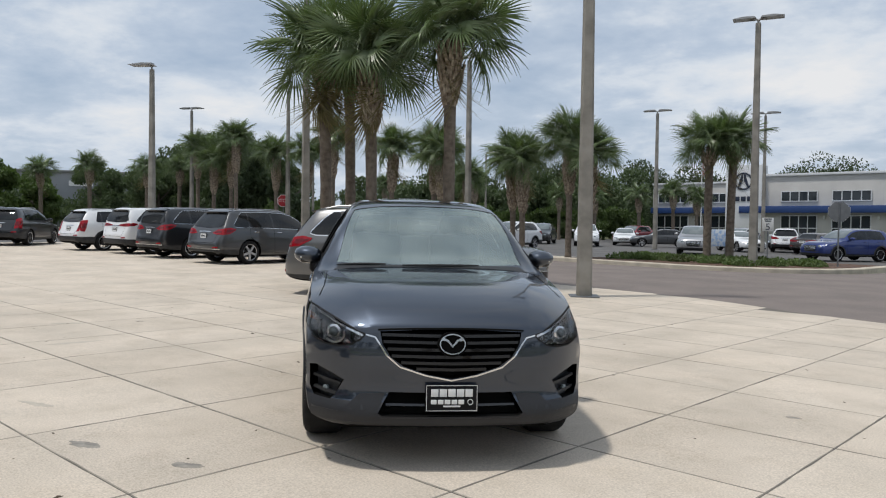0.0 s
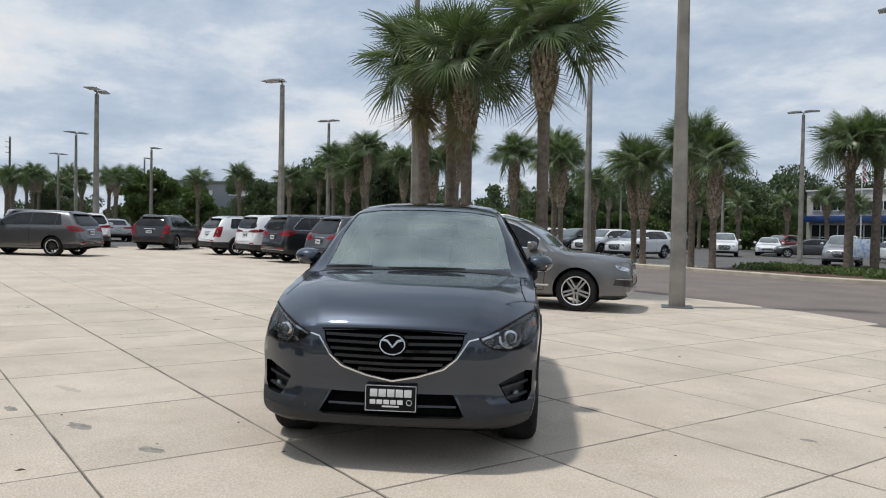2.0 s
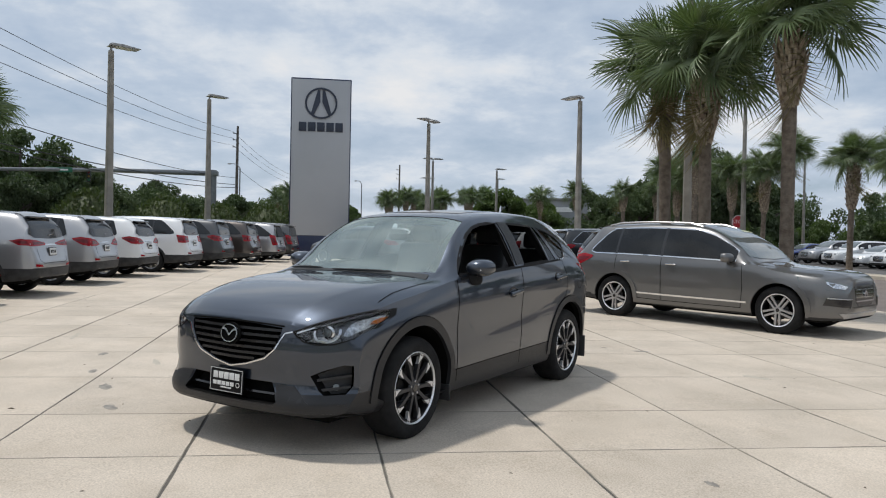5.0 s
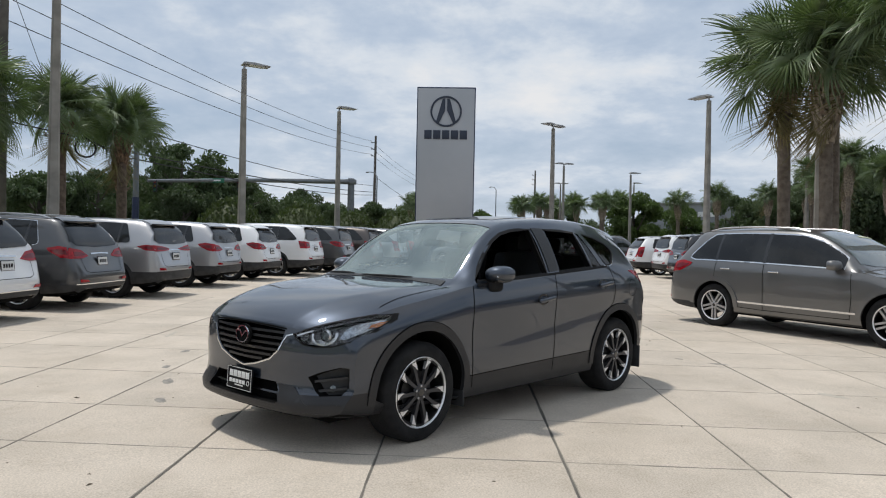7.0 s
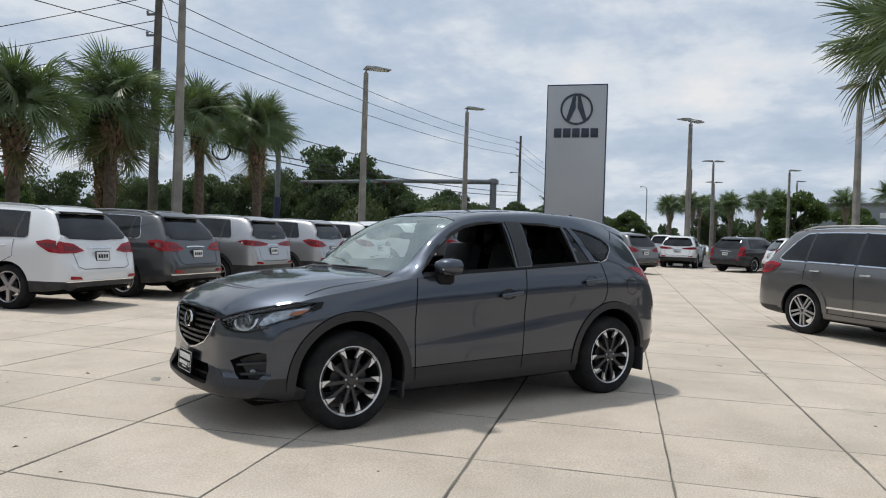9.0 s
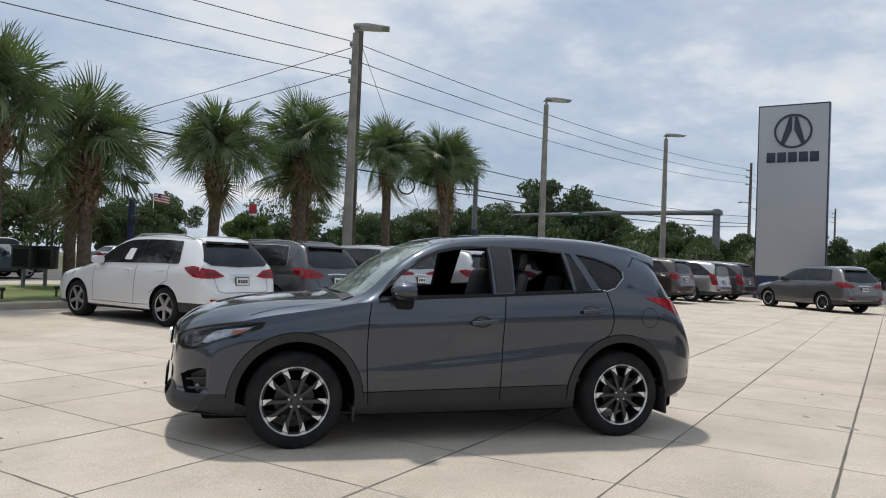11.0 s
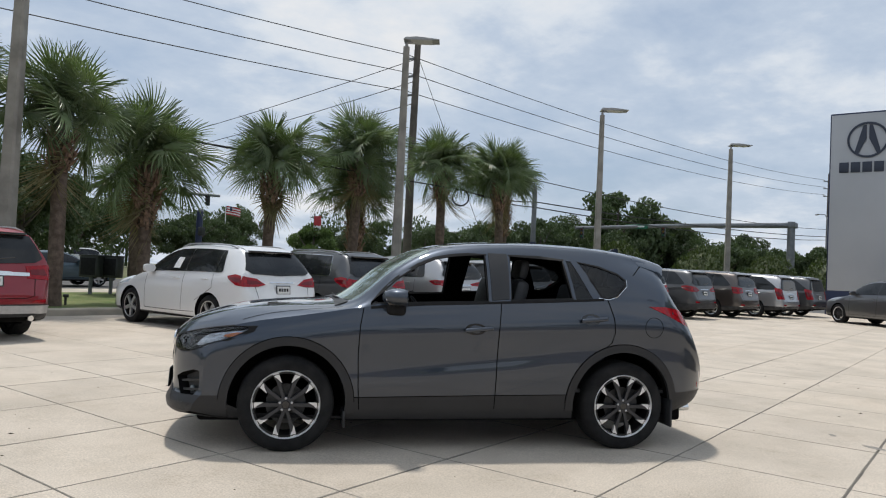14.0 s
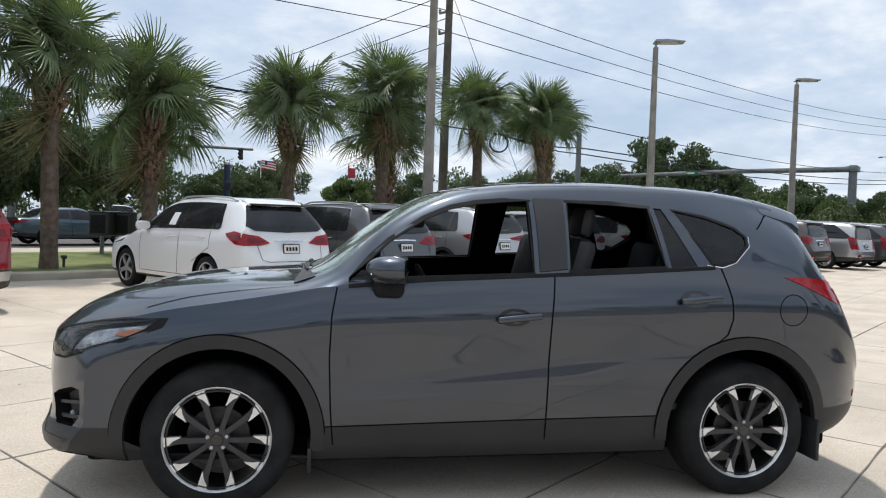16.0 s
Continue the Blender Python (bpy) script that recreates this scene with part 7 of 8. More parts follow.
for k in range(2):                               # a pair of mailboxes on one low stand
    ubox = holder("utility_cabinet", upright(-11.0 + 0.62 * k, -14.2 - 0.05 * k, 40, 0.12), "black-green utility cabinet on a thin leg by the sidewalk", "cabinet", "cabinets by the sidewalk")
    part("leg", tube([(0, 0, 0), (0, 0, 0.55)], 0.06, 8), M["steel"], ubox)
    part("body", box(0, 0, 0.85, 0.50, 0.56, 0.66, 0.04), M["cabinet"], ubox)
    part("lid", box(0, 0, 1.19, 0.54, 0.60, 0.05, 0.015), M["cabinet"], ubox)
    part("door_seam", box(0.252, 0, 0.85, 0.006, 0.44, 0.52, 0.002), M["trim_black"], ubox)
for x, y in ((-7.55, -9.55), (-9.0, -9.9)):
    b = holder("garden_light", upright(x, y, 0, 0.12), "small dark ground light in the grass", "garden light")
    part("stem", tube([(0, 0, 0), (0, 0, 0.20)], 0.03, 8), M["cabinet"], b)
    part("hood", box(0, 0, 0.22, 0.11, 0.11, 0.08, 0.02), M["cabinet"], b)


# ---- power line and traffic signals ----
def util_pole(x, y, h, arms=(0.85, 1.65, 2.5), r=0.205):
    p = holder("utility_pole", upright(x, y, 0, 0), "weathered timber utility pole with insulators", "utility pole")
    part("pole", tube([(0, 0, 0), (0.02, 0, h * 0.5), (0, 0.03, h)], [r, r * 0.85, r * 0.66], 12), M["wood_pole"], p)
    for d in arms:
        part("crossarm", box(0, -0.22, h - d, 0.08, 0.62, 0.09, 0.01), M["steel"], p)
        part("insulator", lathe([(0.02, 0), (0.07, 0.02), (0.04, 0.06), (0.07, 0.09), (0.03, 0.14)], 10, "z"), M["lamp_head"], p, "", pose(0, -0.5, h - d + 0.03))
    return p


UP = [(45.0, -17.5, 12.5), (-24.0, -13.5, 11.6), (-90.2, -10.94, 14.0), (-150.0, -9.0, 14.0)]
for x, y, h in UP:
    util_pole(x, y, h)
util_pole(-132.8, 10.7, 14.4)


def wire(name, a, b, sag, r=0.018, label="black overhead power cable"):
    pts = []
    for k in range(17):
        t = k / 16
        p = Vector(a).lerp(Vector(b), t)
        p.z -= sag * 4 * t * (1 - t)
        pts.append(p)
    thing(name, tube(pts, r, 5), M["wire"], None, label, "cable", "overhead cables")


for (x0, y0, h0), (x1, y1, h1) in zip(UP, UP[1:]):
    for d in (0.80, 1.60, 2.45):
        wire("power_cable", (x0, y0 - 0.5, ground_z(x0, y0) + h0 - d + 0.15), (x1, y1 - 0.5, ground_z(x1, y1) + h1 - d + 0.15), 1.6 if x0 > 0 else 0.8)
    wire("power_cable", (x0, y0, ground_z(x0, y0) + h0 - 5.0), (x1, y1, ground_z(x1, y1) + h1 - 6.2), 0.7, 0.025)
# branch line across the street
for d in (0.9, 1.9, 2.9):
    wire("power_cable", (-24.0, -13.5, ground_z(-24, -13.5) + 11.6 - d), (-26.0, -70.0, 9.6 - d), 0.8)
wire("guy_wire", (-24.0, -13.5, 11.3), (-31.0, -13.0, 0.4), 0.0, 0.012, "thin steel guy wire")
coil = lathe([(0.32, -0.03), (0.35, 0.0), (0.32, 0.03), (0.29, 0.0)], 28, "y", True)
thing("cable_coil", coil, M["wire"], pose(-22.28, -9.27, 4.49, 0, 0, -52), "coiled black cable hung on the overhead line", "cable coil")
for k in range(2):
    wire("phone_cable", (-90.2, -10.9, 7.9 - 0.35 * k), (-34.24, -13.5, 5.75 - 0.30 * k), 0.35 + 0.15 * k, 0.035, "thick black telephone cable on the street")
    wire("phone_cable", (-34.24, -13.5, 5.75 - 0.30 * k), (-22.28, -9.27, 4.80 + 0.05 * k), 0.15, 0.03, "thick black telephone cable on the street")
wire("phone_cable", (-22.28, -9.27, 4.80), (30.0, -14.0, 7.0), 0.6, 0.025, "black telephone cable on the street")


def signal(parent, m, lit=None):
    s = part("signal_head", box(0, 0, 0, 0.22, 0.34, 1.05, 0.03), M["cabinet"], parent, "black three-lamp traffic signal", m)
    for k, c in enumerate(((0.25, 0.02, 0.02), (0.3, 0.18, 0.02), (0.02, 0.22, 0.10))):
        nm = "signal_lens_%d" % k
        if nm not in M:
            M[nm] = material("signal_lens", c, 0.3, second=[q * 0.7 for q in c], scale=20)
        part("signal_lens", lathe([(0.001, 0.13), (0.10, 0.12), (0.11, 0.10), (0.001, 0.10)], 14, "x", True), M[nm], s, "", pose(0, 0, 0.32 - 0.32 * k))
        part("visor", lathe([(0.12, 0.10), (0.13, 0.10), (0.13, 0.28), (0.12, 0.28)], 14, "x", True), M["cabinet"], s, "", pose(0, 0, 0.32 - 0.32 * k))
    return s


def mast_arm(x, y, h, ex, ey, ez, heads, sign_at=None, thick=0.24):
    """A steel mast with a long arm to (ex, ey) at height ez."""
    m = holder("signal_mast", upright(x, y), "grey steel traffic signal mast with a long arm", "traffic signal")
    gz = ground_z(x, y)
    part("mast", tube([(0, 0, 0), (0, 0, h + 0.35)], [thick * 1.15, thick], 12), M["steel"], m)
    d = Vector((ex - x, ey - y, ez - gz - h))
    arm = part("arm", tube([(0, 0, h), d * 0.5 + Vector((0, 0, h + 0.1)), d + Vector((0, 0, h))], [thick * 0.8, thick * 0.6, thick * 0.42], 10), M["steel"], m)
    part("collar", box(0, 0, h, thick * 2.8, thick * 2.8, 0.5, 0.04), M["steel"], m)
    turn = math.degrees(math.atan2(2.0, 9.0))
    for t in heads:
        p = d * t + Vector((0, 0, h - 0.45))
        signal(m, pose(p.x, p.y, p.z, 0, 0, 15))
    if sign_at:
        p = d * sign_at + Vector((0.1, 0, h + 0.05))
        if "street_green" not in M:
            M["street_green"] = material("green_street_sign", (0.01, 0.13, 0.07), 0.45, second=(0.012, 0.11, 0.06), scale=6)
        sg = part("street_sign", box(p.x, p.y, p.z, 0.04, 2.2, 0.42, 0.02), M["street_green"], m, "green street sign with pale bars")
        part("sign_bar", box(p.x + 0.025, p.y, p.z, 0.01, 1.5, 0.14), M["white_sign"], sg)
    return m


mast_arm(-75.5, -10.9, 7.0, -60.3, -25.6, 6.5, (0.60, 0.97), 0.72, 0.34)
mast_arm(-24.6, -66.3, 7.6, -39.2, -50.6, 7.8, (0.72, 0.95), None, 0.3)



def street_light(x, y, h, turn, reach=2.4):
    s = holder("street_light", upright(x, y, turn), "slim grey street light with a curved arm", "street light")
    part("pole", tube([(0, 0, 0), (0, 0, h), (reach * 0.3, 0, h + 0.5), (reach, 0, h + 0.7)], [0.10, 0.07, 0.05, 0.04], 8), M["steel"], s)
    part("lamp_head", box(reach + 0.25, 0, h + 0.68, 0.6, 0.26, 0.12, 0.04), M["lamp_head"], s)


street_light(-84.0, -9.6, 8.4, 215)
street_light(-9.2, -19.5, 7.5, 30)
street_light(-110, 4, 9.0, 200)
street_light(-7.5, -36, 8.0, 200)


def flag(x, y, h, turn, size=1.6):
    f = holder("flagpole", upright(x, y, turn, -0.2), "white flagpole with a striped red and white flag", "flag")
    part("pole", tube([(0, 0, 0), (0, 0, h)], [0.07, 0.04], 8), M["white_sign"], f)
    for k in range(7):
        z0 = h - 0.15 - size * 0.55 * (k + 1) / 7
        bm = bmesh.new()
        n = 10
        cols = []
        for j in range(n + 1):
            y_ = size * j / n
            wv, dr = 0.10 * math.sin(j * 1.1), 0.22 * (j / n) ** 1.5
            cols.append([bm.verts.new((wv + o, y_ * 0.9 + 0.05, z0 - dr + e * size * 0.55 / 7)) for o, e in ((0, 0), (0, 1), (0.012, 1), (0.012, 0))])
        for a, b in zip(cols, cols[1:]):
            for q in range(4):
                bm.faces.new((a[q], a[(q + 1) % 4], b[(q + 1) % 4], b[q]))
        part("flag_stripe", bm, M["red_sign"] if k % 2 == 0 else M["white_sign"], f)
    part("flag_canton", box(0.02, 0.05 + size * 0.18, h - 0.15 - size * 0.15, 0.05, size * 0.36, size * 0.28, 0.01), M["navy"], f)


flag(-50.0, -65.4, 7.8, 60, 1.8)
flag(-37.0, 76.4, 9.5, 20, 3.0)
post_red = holder("road_banner", upright(-38.0, -36.0, 40), "red and white banner on a post", "banner")
part("post", tube([(0, 0, 0), (0, 0, 5.2)], 0.06, 8), M["steel"], post_red)
part("cloth", box(0.05, 0.25, 4.2, 0.03, 0.55, 1.6, 0.01), M["red_sign"], post_red)
part("cloth_band", box(0.055, 0.25, 4.0, 0.035, 0.57, 0.5, 0.01), M["white_sign"], post_red)

walk_post = holder("signal_post", upright(-22.5, -27.5, 0, 0.05), "navy steel signal post with a small walk signal", "post")
part("shaft", tube([(0, 0, 0), (0, 0, 3.9)], [0.20, 0.17], 12), M["navy"], walk_post)
part("cap", tube([(0, 0, 3.85), (0, 0, 3.98)], [0.19, 0.08], 12), M["steel"], walk_post)
part("signal_box", box(0.12, 0.42, 2.75, 0.20, 0.42, 0.46, 0.03), M["cabinet"], walk_post, "black walk signal box")
part("bracket", tube([(0, 0, 2.75), (0.06, 0.24, 2.75)], 0.03, 8), M["steel"], walk_post)
signal_post = holder("signal_post", upright(-34.24, -13.5, 0, 0.05), "dark steel signal post with a navy lower half", "post")
part("shaft", tube([(0, 0, 0), (0, 0, 6.0)], [0.16, 0.13], 12), M["steel"], signal_post)
part("sleeve", tube([(0, 0, 0.02), (0, 0, 3.0)], 0.175, 12), M["navy"], signal_post, "navy sleeve")
part("cap", tube([(0, 0, 5.95), (0, 0, 6.05)], [0.15, 0.08], 12), M["steel"], signal_post)


# ---- palms ----
def leaf_material(name, a, b, rough=0.5, per=0.25, back=0.35):
    m = material(name, a, rough, second=b, scale=3.0, detail=4, per_object=per, spec=0.45)
    nt = m.node_tree
    bs, out = nt.nodes["Principled BSDF"], nt.nodes["Material Output"]
    tl = nt.nodes.new("ShaderNodeBsdfTranslucent")
    tl.inputs[0].default_value = (a[0] * 1.6, a[1] * 1.7, a[2] * 1.0, 1)
    mx = nt.nodes.new("ShaderNodeMixShader")
    mx.inputs[0].default_value = back
    nt.links.new(bs.outputs[0], mx.inputs[1])
    nt.links.new(tl.outputs[0], mx.inputs[2])
    nt.links.new(mx.outputs[0], out.inputs["Surface"])
    return m


M["frond"] = leaf_material("palm_frond_green", (0.105, 0.150, 0.064), (0.175, 0.220, 0.112), 0.34, 0.45, 0.25)
M["frond_dry"] = leaf_material("palm_frond_dry", (0.20, 0.16, 0.085), (0.14, 0.13, 0.06), 0.7, 0.3, 0.2)
M["oak_leaf"] = leaf_material("oak_leaves", (0.052, 0.080, 0.034), (0.095, 0.125, 0.058), 0.6, 0.25, 0.25)
M["oak_light"] = leaf_material("light_green_leaves", (0.062, 0.100, 0.028), (0.10, 0.14, 0.045), 0.6, 0.2, 0.35)
M["pine_leaf"] = leaf_material("pine_needles", (0.040, 0.062, 0.030), (0.065, 0.085, 0.040), 0.7, 0.2, 0.2)
M["juniper"] = leaf_material("spreading_juniper", (0.075, 0.12, 0.035), (0.13, 0.17, 0.06), 0.7, 0.2, 0.25)
M["hedge_leaf"] = leaf_material("clipped_hedge_leaves", (0.050, 0.075, 0.022), (0.09, 0.11, 0.035), 0.6, 0.2, 0.25)


def frond_mesh(seed, droop, petiole=0.62, radius=0.70, name="frond"):
    """One fan leaf: a stalk along +x that runs on into a drooping midrib, with some forty folded blades whose thin tips hang."""
    rg = random.Random(seed)
    bm = bmesh.new()
    rib = 0.30
    pts = [(0, 0, 0), (petiole * 0.5, 0, 0.03 - droop * 0.04), (petiole, 0, -droop * 0.14), (petiole + rib, 0, -droop * 0.14 - 0.05 - 0.22 * droop)]
    add_tube(bm, pts, [0.024, 0.016, 0.013, 0.005], 5)
    n = 40
    hub, tip = Vector(pts[2]), Vector(pts[3])
    tilt = -0.10 - 0.42 * droop
    for k in range(n):
        a = radians(-156 + 312 * (k + 0.5) / n) + rg.uniform(-0.025, 0.025)
        share = abs(a) / 2.72
        root = hub.lerp(tip, (1 - share) ** 1.3)
        ln = radius * (1.0 - 0.22 * share ** 2) * rg.uniform(0.86, 1.08)
        half = radians(312 / n) * 0.50
        fall = (0.09 + 0.42 * droop + 0.08 * share) * rg.uniform(0.35, 1.9)
        rows = []
        for r, wd in ((0.08, 1.0), (0.38, 1.0), (0.66, 0.62), (0.86, 0.26), (1.0, 0.03)):
            rr = ln * r
            z = tilt * rr * math.cos(a) * (0.6 + 0.5 * r) - fall * max(0.0, r - 0.34) ** 1.7 * ln * 1.9 + 0.20 * rr * abs(math.sin(a)) * (1 - r)
            w = half * ln * min(r, 0.46) * wd
            c, s = math.cos(a), math.sin(a)
            run = rr * (1 - 0.16 * fall * max(0.0, r - 0.5))
            mid = root + Vector((run * c, run * s, z + 0.026 * (1 - r * 0.5)))
            rows.append((bm.verts.new(root + Vector((run * c - w * s, run * s + w * c, z))), bm.verts.new(mid), bm.verts.new(root + Vector((run * c + w * s, run * s - w * c, z)))))
        for p, q in zip(rows, rows[1:]):
            bm.faces.new((p[0], p[1], q[1], q[0]))
            bm.faces.new((p[1], p[2], q[2], q[1]))
    return mesh_of(bm, name, False)


FRONDS = [frond_mesh(1, 0.05, 0.56, 0.68), frond_mesh(2, 0.14, 0.62, 0.74), frond_mesh(3, 0.30, 0.66, 0.72), frond_mesh(4, 0.65, 0.64, 0.72), frond_mesh(5, 0.20, 0.46, 0.68)]
for me in FRONDS:
    me.materials.append(M["frond"])
DRY = frond_mesh(9, 1.6, 0.7, 0.75, "dry_frond")
DRY.materials.append(M["frond_dry"])


def palm(x, y, trunk, scale=1.0, seed=0, lift=0.0, leaves=28, boots=1.2, dry=3, girth=0.17, lean=0.02, label="", ragged=False):
    rg = random.Random(seed * 7 + 3)
    leaves = leaves + 4
    p = holder("palm_tree", upright(x, y, rg.uniform(0, 360), lift), label or "sabal palm with fan fronds and a rough brown trunk", "palm tree", "palms round the lot")
    lx, ly = rg.uniform(-lean, lean), rg.uniform(-lean, lean)
    pts, rad = [], []
    n = 14
    for k in range(n + 1):
        t = k / n
        pts.append((lx * trunk * t * t, ly * trunk * t * t, trunk * t - (0.1 if k == 0 else 0)))
        rad.append(girth * (1.22 if k == 0 else 1.0 + 0.10 * math.exp(-t * 9) + rg.uniform(-0.05, 0.05)))
    part("trunk", tube(pts, rad, 14), M["bark_dark" if ragged else "bark"], p, "rough brown trunk")
    top = Vector(pts[-1])
    bm = bmesh.new()
    count = int(60 * boots)
    for k in range(count):
        t = k / max(1, count - 1)
        a = k * 2.399963
        z = top.z - 0.30 - boots * (1 - t)
        tw = max(0.0, min(1.0, z / trunk)) ** 2
        c = Vector((lx * trunk * tw, ly * trunk * tw, z))
        w0, ln, out = rg.uniform(0.055, 0.08), rg.uniform(0.24, 0.34), rg.uniform(0.07, 0.15)
        if ragged and rg.random() < 0.45:
            ln, out = rg.uniform(-0.12, 0.30), rg.uniform(0.12, 0.26)
        m = Matrix.Translation(c) @ Matrix.Rotation(a, 4, "Z")
        r0 = girth * (0.75 + 0.70 * min(1.0, 2.2 * t))
        vs = [(r0, -w0, -0.05), (r0, w0, -0.05), (r0 + 0.05, w0 * 0.8, -0.03), (r0 + 0.05, -w0 * 0.8, -0.03),
              (r0 + out, -w0 * 0.28, ln), (r0 + out, w0 * 0.28, ln), (r0 + out + 0.035, w0 * 0.25, ln - 0.01), (r0 + out + 0.035, -w0 * 0.25, ln - 0.01)]
        v = [bm.verts.new(m @ Vector(q)) for q in vs]
        for f in ((0, 1, 5, 4), (3, 7, 6, 2), (0, 4, 7, 3), (1, 2, 6, 5), (4, 5, 6, 7), (0, 3, 2, 1)):
            bm.faces.new([v[i] for i in f])
    bt = part("leaf_base_mat", bm, M["boot_red" if ragged else "boot"], p, "criss-cross old leaf bases", smooth=False)
    tagged(bt, kind="stuff")
    for k in range(leaves):
        t = (k + 0.5) / leaves
        el = 82 - 116 * t ** 0.85 + rg.uniform(-11, 11)
        az = k * 137.508 + rg.uniform(-14, 14)
        kind = 0 if el > 35 else 1 if el > 5 else 2 if el > -28 else 3
        if rg.random() < 0.18:
            kind = 4 if kind < 2 else 2
        sc = scale * rg.uniform(0.86, 1.12)
        m = Matrix.Translation(top + Vector((0, 0, 0.10 + 0.25 * t))) @ Matrix.Rotation(radians(az), 4, "Z") @ Matrix.Rotation(radians(-el), 4, "Y") @ Matrix.Rotation(radians(rg.uniform(-75, 75)), 4, "X") @ Matrix.Scale(sc, 4)
        part("frond", None, None, p, "", m, data=FRONDS[kind])
    for k in range(dry):
        m = Matrix.Translation(top + Vector((0, 0, -0.05))) @ Matrix.Rotation(rg.uniform(0, 6.28), 4, "Z") @ Matrix.Rotation(radians(rg.uniform(50, 78)), 4, "Y") @ Matrix.Scale(scale * rg.uniform(0.7, 0.95), 4)
        part("dry_frond", None, None, p, "dry hanging frond", m, data=DRY)
    return p


# the cluster behind the grey seven-seater
palm(-12.1, 12.62, 5.75, 1.12, 1, 0.02, 30, 1.3, 2, 0.135, 0.01, "tall sabal palm with criss-cross boots in the mulch bed")
palm(-13.75, 11.65, 5.25, 1.12, 2, 0.02, 32, 1.4, 4, 0.135, 0.01, "sabal palm with a thick woven crown in the mulch bed")
palm(-15.1, 11.3, 5.4, 1.12, 3, 0.02, 32, 0.7, 6, 0.135, 0.02, "sabal palm with yellowing low fronds in the mulch bed")
palm(-15.9, 12.7, 6.0, 1.08, 4, 0.02, 28, 0.8, 3, 0.135, 0.02, "sabal palm with smooth trunk in the mulch bed")
# the row on the grass verge
for i, (x, y, h, sc, bo) in enumerate([(-7.15, -9.3, 4.35, 1.05, 0.9), (-9.6, -9.8, 3.75, 1.08, 1.5), (-13.55, -9.8, 4.15, 1.0, 1.2), (-17.1, -9.8, 4.9, 1.08, 1.1), (-18.6, -11.2, 3.9, 0.95, 2.2),
                                       (-21.9, -9.9, 5.1, 1.0, 0.9), (-25.5, -9.6, 5.25, 1.02, 1.2), (-26.9, -10.4, 5.1, 1.0, 2.0), (-11.6, -14.0, 3.3, 0.85, 0.7), (-4.6, -10.6, 4.9, 1.1, 1.1)]):
    palm(x, y, h, sc * 1.14, 20 + i, 0.12, 30, bo, 3, 0.17, 0.03, "sabal palm with ragged red-brown boots on the verge", True)
# the planting strip
for i, (x, h) in enumerate([(-17.4, 4.2), (-18.4, 4.9), (-21.85, 4.2), (-20.9, 4.1), (-26.05, 4.7), (-27.1, 5.0), (-29.8, 5.1), (-34.9, 6.0), (-38.2, 5.2), (-40.8, 5.3), (-45.8, 6.6), (-47.4, 5.6), (-48.9, 5.2), (-51.2, 6.3), (-49.8, 6.0)]):
    palm(x, 26.25 + (0.5 if i % 3 == 2 else 0), h, 1.0, 40 + i, 0.1, 26, 1.9, 2, 0.13, 0.02)
palm(-14.05, 29.97, 4.75, 1.0, 61, 0.12, 30, 0.5, 1, 0.16, 0.02)
palm(-13.3, 30.45, 4.8, 1.0, 62, 0.12, 30, 0.5, 1, 0.16, 0.02)
for i, (x, y, h) in enumerate([(-37.7, 64.9, 4.4), (-34.9, 66.4, 4.8), (-33.0, 67.3, 4.3), (-43.5, 66, 4.3), (-48, 66, 4.6), (-53, 58, 5.2), (-58, 50, 5.0), (-74, 15.0, 5.0), (-77, 17.0, 5.4), (-80, 13, 5.1), (-83, 16, 5.6), (-72, 22, 5.2), (-66, 24, 5.4), (-60, 26.3, 5.2),
                               (-88, 12, 5.0), (-80.1, 7.1, 4.9), (-82.5, 9.0, 5.4), (-86, 7.0, 5.2), (-92, 10.5, 5.8), (-96.2, 14.2, 6.5), (-103.7, 11.8, 6.8), (-99, 10.0, 6.0), (-64.5, -2.0, 4.4), (-68.5, -3.6, 4.0), (-31.5, 34, 4.2), (-62, 30, 5.6)]):
    palm(x, y, h, 1.0, 80 + i, 0, 22, 1.2, 1, 0.17, 0.02)


# ---- broadleaf trees, hedges, woods ----
def add_leaves(bm, centre, radius, count, size, rg, flat=1.0):
    """Loose leaf sprays scattered through a lumpy ball."""
    c = Vector(centre)
    for _ in range(count):
        d = Vector((rg.gauss(0, 1), rg.gauss(0, 1), rg.gauss(0, 1))).normalized()
        r = radius * (0.38 + 0.60 * rg.random() ** 0.8)
        p = c + Vector((d.x * r, d.y * r, d.z * r * flat))
        s = size * rg.uniform(0.6, 1.3)
        q = Euler((rg.uniform(0, 6.28), rg.uniform(0, 6.28), rg.uniform(0, 6.28))).to_matrix()
        a, b = q @ Vector((s, 0, 0)), q @ Vector((0, s * 0.55, 0))
        u = q @ Vector((0, 0, s * 0.18))
        v = [bm.verts.new(p + k) for k in (-a, -a * 0.2 + b + u, a, -a * 0.2 - b + u)]
        bm.faces.new(v)


def crown_mesh(seed, h, spread, blobs, per, size, base=0.35):
    rg = random.Random(seed)
    bm = bmesh.new()
    for _ in range(blobs):
        a, r = rg.uniform(0, 6.28), spread * math.sqrt(rg.random()) * 0.72
        z = h * (base + (1 - base) * rg.random() ** 0.8) * (1 - 0.30 * (r / spread) ** 2)
        add_leaves(bm, (r * math.cos(a), r * math.sin(a), z - spread * 0.12), spread * rg.uniform(0.22, 0.38), per, size, rg, 0.72)
    return mesh_of(bm, "crown", False)


